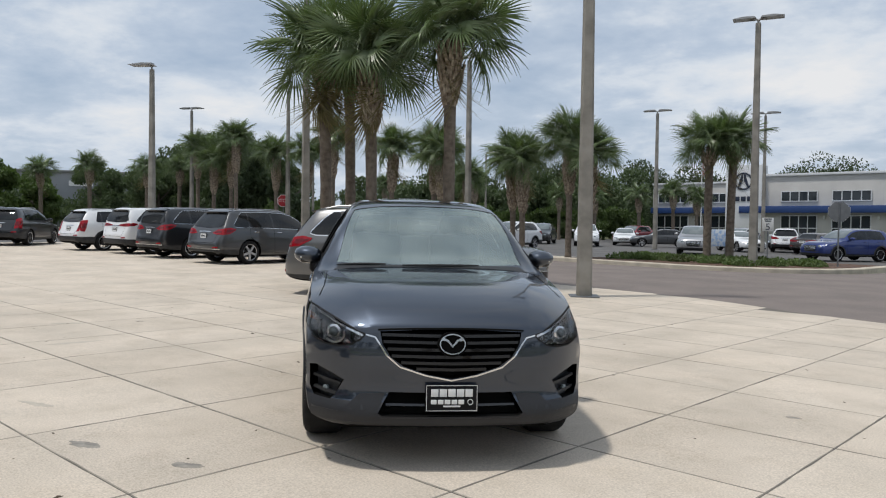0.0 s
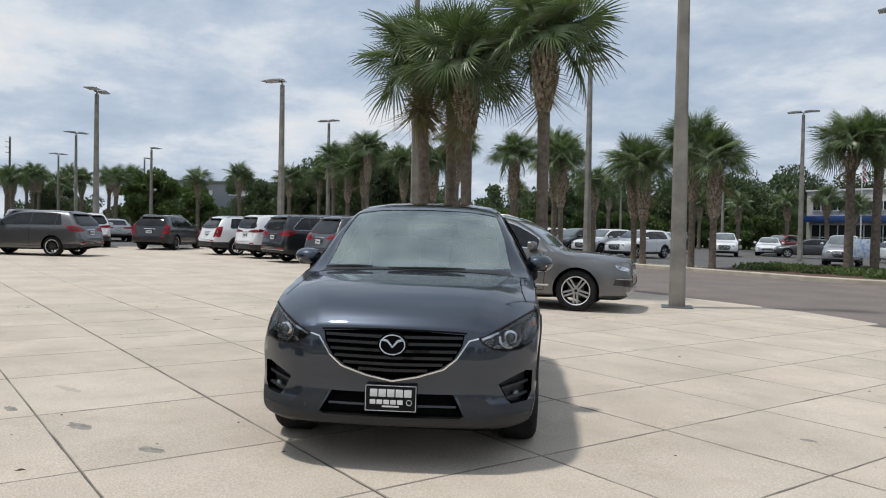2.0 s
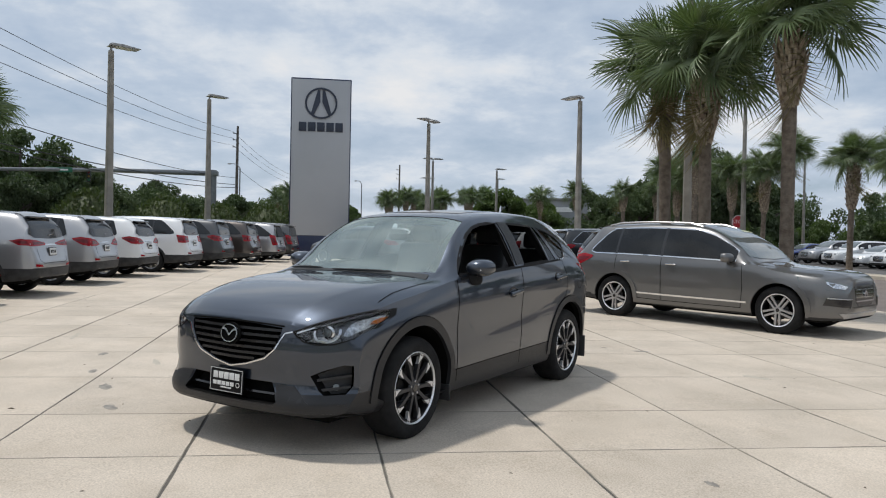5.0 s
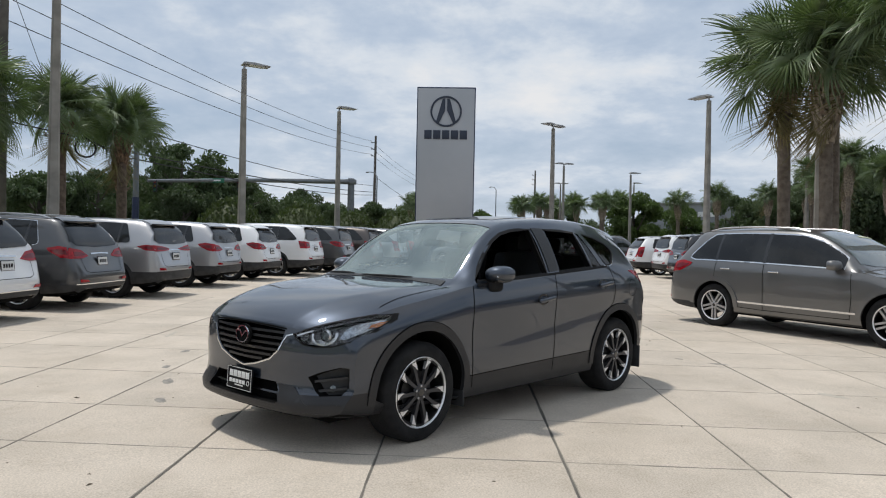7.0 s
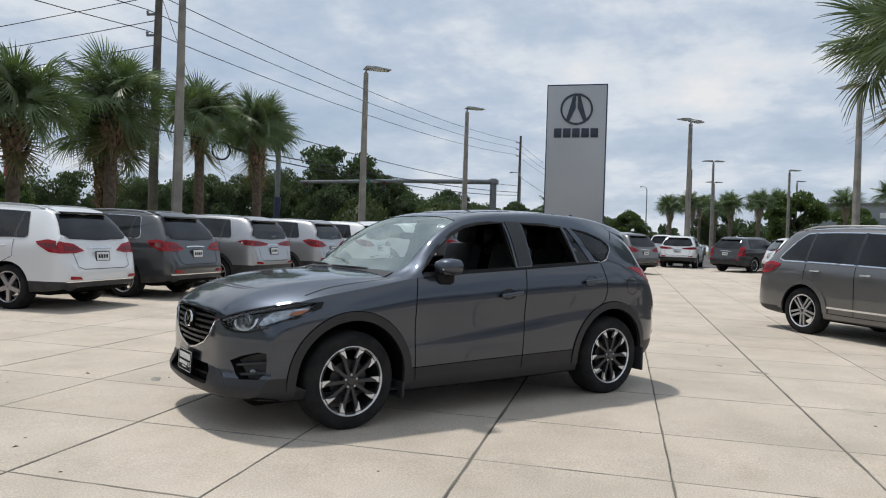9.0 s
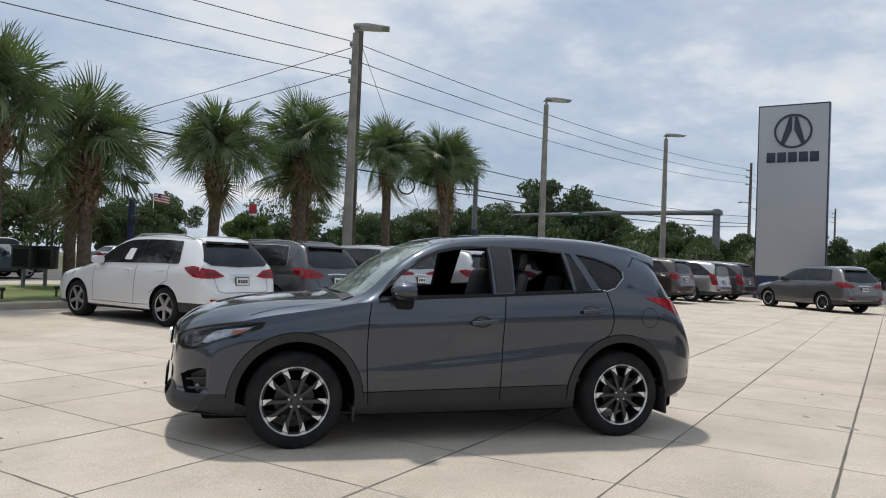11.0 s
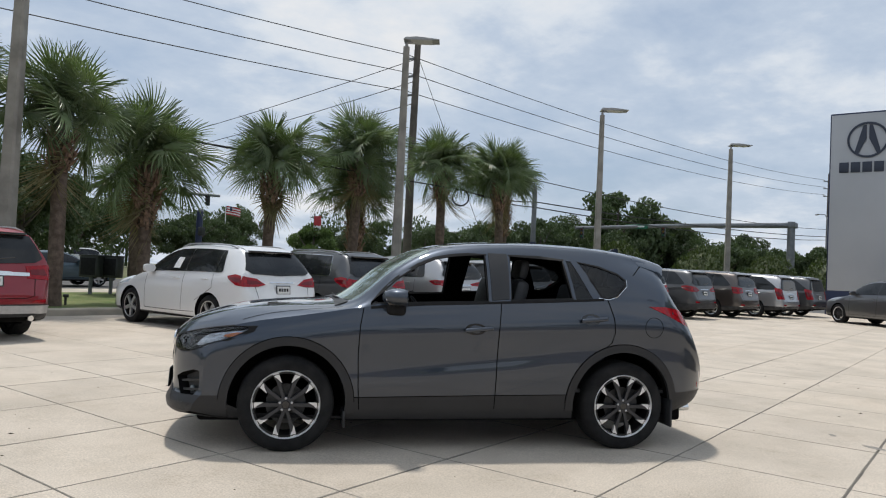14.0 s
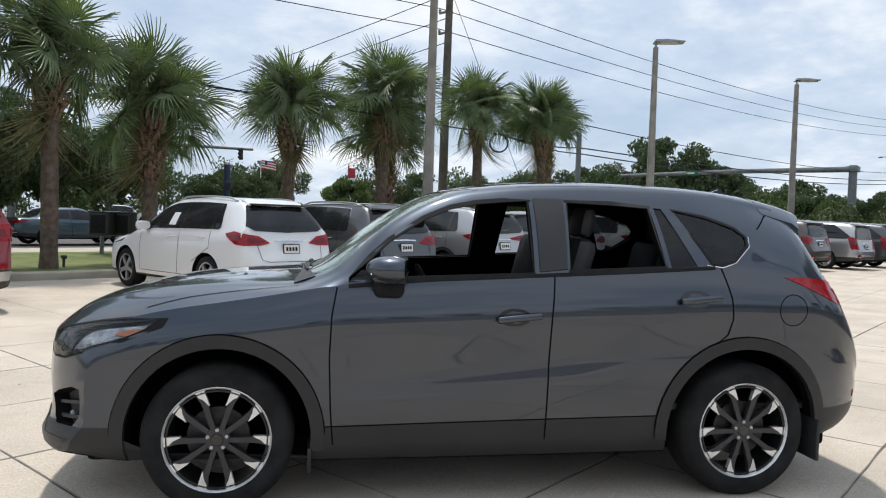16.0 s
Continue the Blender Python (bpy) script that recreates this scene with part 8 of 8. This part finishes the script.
def trunk_mesh(seed, h, spread, r0=0.25):
    rg = random.Random(seed)
    bm = bmesh.new()
    add_tube(bm, [(0, 0, -0.1), (0.05, 0, h * 0.2), (0.1, 0.08, h * 0.45), (0.05, 0.1, h * 0.8)], [r0 * 1.25, r0, r0 * 0.75, r0 * 0.25], 10)
    for k in range(6):
        a = k * 1.05 + rg.uniform(-0.3, 0.3)
        z = h * rg.uniform(0.28, 0.5)
        e = spread * rg.uniform(0.55, 0.8)
        add_tube(bm, [(0.06, 0.05, z), (e * 0.45 * math.cos(a), e * 0.45 * math.sin(a), z + h * 0.14), (e * math.cos(a), e * math.sin(a), z + h * rg.uniform(0.2, 0.38))], [r0 * 0.45, r0 * 0.28, r0 * 0.08], 6)
    return mesh_of(bm, "trunk")


TREES = []
for sd, h, sp, mat in ((11, 8.5, 4.6, "oak_leaf"), (12, 7.2, 4.2, "oak_leaf"), (13, 6.0, 3.0, "oak_light"), (14, 9.8, 5.0, "oak_leaf")):
    cm, tm = crown_mesh(sd, h, sp, 34 if sd == 14 else 24, 440, 0.185), trunk_mesh(sd, h, sp)
    cm.materials.append(M[mat])
    tm.materials.append(M["wood_pole"])
    TREES.append((tm, cm))


def tree(x, y, kind, scale=1.0, turn=0.0, lift=0.0):
    t = holder("oak_tree", upright(x, y, turn, lift) @ Matrix.Scale(scale, 4), ("light green young tree with an open crown" if kind == 2 else "dark green broadleaf tree with a spreading crown"), "tree", "broadleaf trees round the lot")
    part("trunk", None, None, t, "", data=TREES[kind][0])
    part("crown", None, None, t, "dense leafy crown", data=TREES[kind][1])
    return t


rg = random.Random(77)
for x, y, k, s in [(-82, -32, 0, 1.38), (-86, -27.5, 1, 1.15), (-84.7, -41.1, 3, 0.95), (-88, -35.8, 0, 1.15), (-92, -30, 1, 1.2), (-99, -22, 0, 0.95), (-80, -18, 1, 0.75), (-81, -14.5, 0, 0.6), (-82, -10, 1, 0.72), (-39, -54, 0, 0.65), (-35, -51, 1, 0.62), (-63, -80, 3, 0.9), (-38, -36, 2, 0.72),
                   (-3.6, -21.0, 3, 1.15), (-5.6, -27.0, 0, 0.9), (-9.0, -31.0, 1, 0.9), (-13.5, -38.0, 0, 1.0), (-19.0, -41.5, 1, 1.0), (-24.0, -52.0, 0, 0.9), (-8.0, -43.0, 3, 1.0), (-15.0, -52.0, 0, 1.1), (-31.0, -60.0, 1, 0.9), (-2.0, -33.0, 0, 1.1),
                   (-46.0, -62.0, 1, 0.75), (-52.0, -46.0, 3, 0.52), (-57.0, -41.0, 0, 0.64), (-62.0, -44.0, 3, 0.62), (-66.0, -39.0, 1, 0.9), (-71.0, -36.0, 0, 0.9), (-78.0, -30.0, 1, 0.9), (-84.0, -33.0, 0, 0.8), (-92.0, -26.0, 1, 0.9), (-98.0, -22.0, 0, 0.7), (-90.0, -15.0, 1, 0.7),
                   (-96.0, -4.0, 0, 0.75), (-100.0, 2.0, 2, 0.9), (-110.0, -12.0, 1, 0.8), (-76.0, 18.5, 2, 1.05), (-95.0, 12.0, 0, 0.7), (-60.0, 34.0, 3, 0.95), (-64.0, 36.5, 0, 1.0), (-57.0, 37.0, 1, 0.9), (-68.0, 31.0, 1, 0.85), (-72.0, 35.0, 3, 0.9), (-79.0, 30.0, 0, 0.8), (-86.0, 26.0, 2, 1.0)]:
    tree(x, y, k, s, rg.uniform(0, 360))

for x, y, w, h in [(-35.4, -9.0, 1.95, 3.1), (-44.6, -7.8, 2.1, 3.2), (-50.6, -5.6, 2.0, 3.1), (-56.0, -3.1, 2.3, 3.3)]:
    bm = bmesh.new()
    r2 = random.Random(int(-x * 10))
    for _ in range(2600):
        d = Vector((r2.gauss(0, 1), r2.gauss(0, 1), abs(r2.gauss(0, 1)))).normalized()
        lump = 1.0 + 0.10 * noise.noise(d * 2.5 + Vector((x, y, 0)))
        p = Vector((d.x * w * lump, d.y * w * lump, d.z * h * lump)) * r2.uniform(0.90, 1.02)
        q = Euler((r2.uniform(0, 6.28), r2.uniform(0, 6.28), 0)).to_matrix()
        s = r2.uniform(0.07, 0.14)
        v = [bm.verts.new(p + q @ Vector(k)) for k in ((-s, 0, 0), (0, s * 0.6, 0.02), (s, 0, 0), (0, -s * 0.6, 0.02))]
        bm.faces.new(v)
    core = bmesh.new()
    bmesh.ops.create_icosphere(core, subdivisions=3, radius=1)
    for v in core.verts:
        lump = 0.90 + 0.07 * noise.noise(v.co * 2.5 + Vector((x, y, 0)))
        v.co = Vector((v.co.x * w * lump, v.co.y * w * lump, max(v.co.z, -0.05) * h * lump))
    hg = holder("clipped_hedge", upright(x, y, 0, 0.1), "rounded clipped green hedge", "hedge", "rounded hedges by the street")
    part("bush_core", core, M["hedge_leaf"], hg)
    part("foliage", bm, M["hedge_leaf"], hg, "small dense leaves", smooth=False)


def woods(name, line, depth, height, count, size, per, mat, seed, label):
    """A belt of far trees along a line: joined, past counting."""
    r = random.Random(seed)
    bm = bmesh.new()
    for k in range(count):
        t = (k + r.random()) / count * (len(line) - 1)
        i = min(int(t), len(line) - 2)
        a, b = Vector(line[i]), Vector(line[i + 1])
        p = a.lerp(b, t - i) + Vector((r.uniform(-depth, depth), r.uniform(-depth, depth)))
        z0 = ground_z(p.x, p.y)
        h = height * r.uniform(0.72, 1.12)
        sp = h * r.uniform(0.26, 0.40)
        add_tube(bm, [(p.x, p.y, z0), (p.x, p.y, z0 + h * 0.6)], [0.2, 0.1], 5)
        for _ in range(7):
            c = (p.x + r.uniform(-sp, sp) * 0.7, p.y + r.uniform(-sp, sp) * 0.7, z0 + h * r.uniform(0.18, 0.86))
            add_leaves(bm, c, sp * r.uniform(0.45, 0.75), per, size, r, 0.8)
    ob = thing(name, bm, M[mat], None, label, "woods", "", "stuff", smooth=False)
    return ob


woods("far_woods", [(-100, 40), (-85, 60), (-64, 74), (-58, 84)], 5, 8.6, 44, 0.20, 260, "oak_leaf", 1, "dark green woods behind the far car park")
woods("far_woods", [(-90, 44), (-72, 56), (-62, 66)], 3, 4.2, 26, 0.16, 200, "oak_light", 2, "light green undergrowth at the edge of the woods")
woods("far_woods", [(-74, 60), (-60, 76), (-50, 82)], 3, 8.4, 30, 0.22, 300, "oak_leaf", 8, "dense dark green woods beside the dealer building")
woods("far_woods", [(-68, 58), (-54, 71), (-46.5, 77)], 2, 3.8, 24, 0.17, 220, "oak_light", 9, "light green undergrowth beside the dealer building")
woods("far_pines", [(-75, 104), (-35, 112), (30, 118)], 6, 11.5, 60, 0.19, 330, "pine_leaf", 3, "tall pines behind the dealer building")
woods("far_woods", [(-150, -40), (-95, -48), (-40, -78), (10, -70), (50, -50)], 6, 8.5, 60, 0.22, 190, "oak_leaf", 4, "dark green woods beyond the street")
woods("far_woods", [(-68, -62), (-82, -46), (-94, -30), (-106, -14), (-116, -4)], 4.0, 7.0, 40, 0.18, 280, "oak_leaf", 7, "dense dark green woods behind the rounded hedges")
woods("far_woods", [(-170, -10), (-165, 30), (-150, 60)], 7, 7.5, 34, 0.32, 130, "oak_leaf", 5, "low dark woods on the skyline")
# added out of view, only to give reflections something to show
woods("far_woods", [(60, -40), (80, 0), (75, 50), (50, 100)], 6, 8.0, 26, 0.9, 26, "oak_leaf", 6, "unseen coarse woods added for the reflections")

# low shrubs on the planted island
for i in range(52):
    r2 = random.Random(300 + i)
    x, y = -17.2 + 7.6 * r2.random(), 27.5 + 4.6 * r2.random()
    if x < -15.5 and y > 30:
        y -= 2
    bm = bmesh.new()
    add_leaves(bm, (0, 0, 0.10), 0.55, 230, 0.06, r2, 0.36)
    thing("low_shrub", bm, M["hedge_leaf"] if i % 4 == 0 else M["juniper"], upright(x, y, 0, 0.13), "low spreading green shrub on the planted island", "shrub", "shrubs on the island", smooth=False)


# ---- the dealer building ----
M["stucco"] = material("pale_grey_stucco", (0.52, 0.51, 0.49), 0.85, second=(0.45, 0.44, 0.425), scale=0.5, detail=8, bump=0.15, bump_scale=30, fine=0.05)
M["panel_white"] = material("white_metal_panel", (0.66, 0.67, 0.68), 0.4, second=(0.60, 0.61, 0.62), scale=0.6)
M["canopy_blue"] = material("blue_canopy", (0.016, 0.045, 0.15), 0.4, second=(0.02, 0.052, 0.17), scale=1)
M["shop_glass"] = material("dark_shop_glass", (0.02, 0.026, 0.032), 0.06, coat=0.4, second=(0.03, 0.036, 0.042), scale=0.4)
M["roof_felt"] = material("grey_roof", (0.25, 0.25, 0.25), 0.9, second=(0.2, 0.2, 0.2), scale=0.6)
M["warehouse"] = material("blue_grey_cladding", (0.20, 0.215, 0.235), 0.7, second=(0.17, 0.185, 0.20), scale=0.2)


def shop_window(parent, x, z, w, h, y=0.0, cols=3, rows=1):
    win = part("window", box(x, y + 0.06, z + h / 2, w, 0.04, h), M["shop_glass"], parent, "dark glazing with white mullions")
    for k in range(cols + 1):
        part("mullion", box(x - w / 2 + w * k / cols, y + 0.01, z + h / 2, 0.09, 0.12, h + 0.09), M["panel_white"], win)
    for k in range(rows + 1):
        part("transom", box(x, y + 0.008, z + h * k / rows, w + 0.09, 0.11, 0.09), M["panel_white"], win)
    return win


bz = ground_z(-30, 84)
dealer = holder("dealer_building", pose(-33.8, 84.0, bz, 0, 0, 6), "long pale grey two-storey dealer building with blue canopy and tower", "building")
part("wall", box(26, 9, 3.75, 52, 18, 7.5, 0.03), M["stucco"], dealer, "pale stucco wall")
part("wall", box(-6.35, 9, 3.45, 12.7, 17, 6.9, 0.03), M["stucco"], dealer)
part("parapet", box(26, 9, 7.62, 52.4, 18.4, 0.26, 0.03), M["panel_white"], dealer)
part("parapet", box(-6.5, 9, 7.0, 12.6, 17.3, 0.22, 0.03), M["panel_white"], dealer)
part("roof", box(26, 9, 7.78, 51, 17, 0.06), M["roof_felt"], dealer)
tower = part("sign_tower", box(-1.6, 0.2, 4.4, 3.9, 2.2, 8.8, 0.04), M["panel_white"], dealer, "white sign tower with dark emblem")
for k in range(5):
    part("name_bar", box(-2.9 + 0.66 * k, -0.94, 5.05, 0.52, 0.05, 0.52, 0.01), M["sign_mark"], tower)
part("emblem_ring", lathe([(0.80, -0.03), (0.98, -0.03), (0.98, 0.03), (0.80, 0.03)], 36, "y", True), M["sign_mark"], tower, "", pose(-1.6, -0.94, 7.0))
for sg in (1, -1):
    part("emblem_bar", prism([(sg * 0.06, 0.78), (sg * 0.2, 0.76), (sg * 0.62, -0.6), (sg * 0.45, -0.7), (sg * 0.06, 0.05)], -0.03, 0.03, "y"), M["sign_mark"], tower, "", pose(-1.6, -0.94, 7.0))
for k in range(9):
    x = 4.0 + 5.05 * k
    shop_window(dealer, x, 4.75, 3.6, 1.05, -0.08, 4)
    shop_window(dealer, x, 0.5, 3.6, 2.7, -0.08, 4, 2)
    part("wall_light", box(x + 2.5, -0.1, 3.0, 0.18, 0.2, 0.4, 0.03), M["panel_white"], dealer)
for k in range(2):
    shop_window(dealer, -5.6 - 4.6 * k, 0.4, 3.8, 2.8, 0.42, 4, 2)
    shop_window(dealer, -5.6 - 4.6 * k, 4.75, 3.6, 1.0, 0.42, 4)
part("canopy", box(24, -0.55, 3.85, 52, 1.1, 0.75, 0.04), M["canopy_blue"], dealer, "blue metal canopy band")
part("canopy", box(-7.9, -0.15, 3.80, 9.2, 1.1, 0.7, 0.04), M["canopy_blue"], dealer)
part("roof_unit", box(14, 8, 8.2, 2.2, 1.8, 0.9, 0.05), M["steel"], dealer)

ware = holder("warehouse", pose(-172, 62, ground_z(-150, 60), 0, 0, 62), "far blue-grey warehouse with strip lights", "building")
part("wall", box(0, 0, 5.6, 46, 20, 11.2, 0.05), M["warehouse"], ware)
part("roof", box(0, 0, 11.4, 47, 21, 0.5, 0.05), M["roof_felt"], ware)
for k in range(5):
    part("window", box(-16 + 8 * k, -10.05, 9.0, 4.5, 0.2, 1.1), M["white_sign"], ware)


# ---- concrete panels ----
xs_near = [8.2, 7.0, 5.8, 4.6, 3.4, 2.2, 1.0, -0.2, -1.4, -2.59, -3.70, -5.16, -6.64, -7.80, -8.96, -10.2, -11.5, -12.7, -13.9, -15.2]
xs_all = xs_near + [-16.4 - 1.25 * k for k in range(20)]
ys_all = [5.345 + 1.229 * k for k in range(-12, 11)]
pavement = bpy.data.objects["joint_bed"]
pavement.name = "pavement"
tagged(pavement, "pale concrete panels with dark joints between them", "pavement")


def edge_y(x):
    """The forecourt's edge along the drive."""
    for (x0, y0), (x1, y1) in zip(EDGE, EDGE[1:]):
        if x1 <= x <= x0:
            return y0 + (y1 - y0) * (x0 - x) / (x0 - x1)
    return 13.0


def on_lot(a, b):
    """From the panels' own grid, a little turned, to the lot."""
    u, v = a + 3.7, b - 5.36
    return (-3.7 + u - v * math.tan(radians(1.4)), 5.36 + v + u * math.tan(radians(3.0)))


def add_slab(bm, x0, x1, y0, y1, at=None):
    """One panel with a chamfered top edge, cut to the forecourt's edges."""
    ring = [on_lot(x0, y0), on_lot(x1, y0), on_lot(x1, y1), on_lot(x0, y1)]
    corners = [(x, max(min(y, edge_y(x) - 0.02), -7.85)) for x, y in ring]
    if at is not None:                            # the near panels have slightly worn, uneven edges
        worn = random.Random(int(x0 * 977) * 31 + int(y0 * 613))
        ring = [(a[0] + (b[0] - a[0]) * t + (worn.uniform(-0.0035, 0.0035) if t else 0), a[1] + (b[1] - a[1]) * t + (worn.uniform(-0.0035, 0.0035) if t else 0))
                for a, b in zip(ring, ring[1:] + ring[:1]) for t in (0, 0.13, 0.27, 0.4, 0.52, 0.66, 0.78, 0.9)]
    ring = [(x, max(min(y, edge_y(x) - 0.02), -7.85)) for x, y in ring]
    if corners[2][1] - corners[1][1] < 0.12 or corners[3][1] - corners[0][1] < 0.12:
        return False
    n = len(ring)
    c = (sum(p[0] for p in ring) / n, sum(p[1] for p in ring) / n)
    rows = []
    for inset, z in ((0, -0.05), (0, -0.004), (0.008, 0.0)):
        row = []
        for p in ring:
            q = (p[0] + (c[0] - p[0]) * inset, p[1] + (c[1] - p[1]) * inset)
            zz = ground_z(*q) + z
            row.append(bm.verts.new((q[0], q[1], zz) if at is None else (q[0] - at[0], q[1] - at[1], zz - at[2])))
        rows.append(row)
    for a, b in zip(rows, rows[1:]):
        for k in range(n):
            bm.faces.new((a[k], a[(k + 1) % n], b[(k + 1) % n], b[k])).material_index = 1
    bm.faces.new(rows[-1])
    return True


far = bmesh.new()
for i, (xa, xb) in enumerate(zip(xs_all, xs_all[1:])):
    ga = gb = 0.0045
    for j, (ya, yb) in enumerate(zip(ys_all, ys_all[1:])):
        ha = 0.0078 if j % 2 == 0 else 0.0045
        hb = 0.0078 if (j + 1) % 2 == 0 else 0.0045
        x0, x1, y0, y1 = xb + gb, xa - ga, ya + ha, yb - hb
        near = -13.9 <= xb and xa <= 4.6 and -3.1 <= ya and yb <= 15.5
        if near:
            cx, cy = on_lot((x0 + x1) / 2, (y0 + y1) / 2)
            at = (cx, cy, ground_z(cx, cy))
            bm = bmesh.new()
            if add_slab(bm, x0, x1, y0, y1, at):
                part("concrete_panel", bm, [M["concrete"], M["joint_wall"]], pavement, "", pose(*at), smooth=False)
            else:
                bm.free()
        else:
            add_slab(far, x0, x1, y0, y1)
rest = part("concrete_panels", far, [M["concrete"], M["concrete"]], pavement, "", smooth=False)
tagged(rest, kind="stuff")

# stains on the concrete
M["stain"] = material("oil_stain", (0.17, 0.155, 0.135), 0.7, second=(0.30, 0.275, 0.235), scale=14, detail=8, fine=0.2, bump_scale=40)
for i, (x, y, a, b, turn) in enumerate([(-4.63, 1.80, 0.13, 0.055, 20), (-3.85, 2.09, 0.12, 0.045, 35), (-5.37, 1.44, 0.10, 0.04, 10), (-6.4, 1.2, 0.10, 0.045, 0), (-7.2, 7.2, 0.06, 0.03, 30), (-12.4, 2.2, 0.05, 0.03, 0), (-9.9, 4.4, 0.07, 0.03, 50), (-1.9, 6.1, 0.06, 0.03, 15), (-6.9, 7.6, 0.12, 0.05, 70)]):
    r2 = random.Random(500 + i)
    ring = [(a * math.cos(t) * r2.uniform(0.7, 1.15), b * math.sin(t) * r2.uniform(0.7, 1.15)) for t in (2 * math.pi * k / 22 for k in range(22))]
    bm = bmesh.new()
    add_prism(bm, ring, -0.002, 0.0012, "z")
    part("stain", bm, M["stain"], pavement, "dark dried stain", ground_pose(x, y, turn), smooth=False)

# bits of leaf and grit on the concrete
M["leaf_bit"] = material("dry_leaf_bits", (0.045, 0.035, 0.025), 0.9, second=(0.10, 0.075, 0.05), scale=30)
bits = bmesh.new()
r2 = random.Random(912)
for k in range(150):
    x, y = r2.uniform(-14.0, 2.6), r2.uniform(-1.5, 12.0)
    s0 = r2.uniform(0.005, 0.013) * (2.0 if k % 12 == 0 else 1.0)
    a = r2.uniform(0, 6.28)
    z = ground_z(x, y) + 0.0008
    ring = [(x + s0 * (1.7 * math.cos(t) * math.cos(a) - 0.7 * math.sin(t) * math.sin(a)), y + s0 * (1.7 * math.cos(t) * math.sin(a) + 0.7 * math.sin(t) * math.cos(a))) for t in (0, 1.1, 2.2, 3.1, 4.2, 5.3)]
    low = [bits.verts.new((p[0], p[1], z)) for p in ring]
    top = bits.verts.new((x, y, z + s0 * 0.55))
    for i in range(6):
        bits.faces.new((low[i], low[(i + 1) % 6], top))
thing("leaf_bits", bits, M["leaf_bit"], None, "dry leaf bits and grit strewn on the concrete", "debris", "", "stuff", smooth=False)
# faint tyre scuffs and damp patches
M["scuff"] = material("grey_scuff", (0.40, 0.36, 0.30), 0.85, second=(0.46, 0.415, 0.345), scale=9, detail=9, fine=0.2, bump_scale=60)
for i, (x, y, a, b, turn) in enumerate([(-1.2, 8.9, 0.5, 0.03, 15), (-0.9, 8.6, 0.35, 0.02, 8), (-1.6, 9.2, 0.4, 0.025, 20), (-5.2, 8.2, 0.16, 0.07, 40), (-8.6, 3.1, 0.3, 0.05, 85), (-10.2, 3.6, 0.22, 0.06, 60), (-7.8, 0.4, 0.35, 0.04, 10), (-5.9, 1.9, 0.2, 0.04, 20)]):
    r2 = random.Random(700 + i)
    ring = [(a * math.cos(t) * r2.uniform(0.75, 1.1), b * math.sin(t) * r2.uniform(0.5, 1.3)) for t in (2 * math.pi * k / 30 for k in range(30))]
    bm = bmesh.new()
    add_prism(bm, ring, -0.002, 0.0010, "z")
    part("scuff", bm, M["scuff"], pavement, "faint grey scuff", ground_pose(x, y, turn), smooth=False)
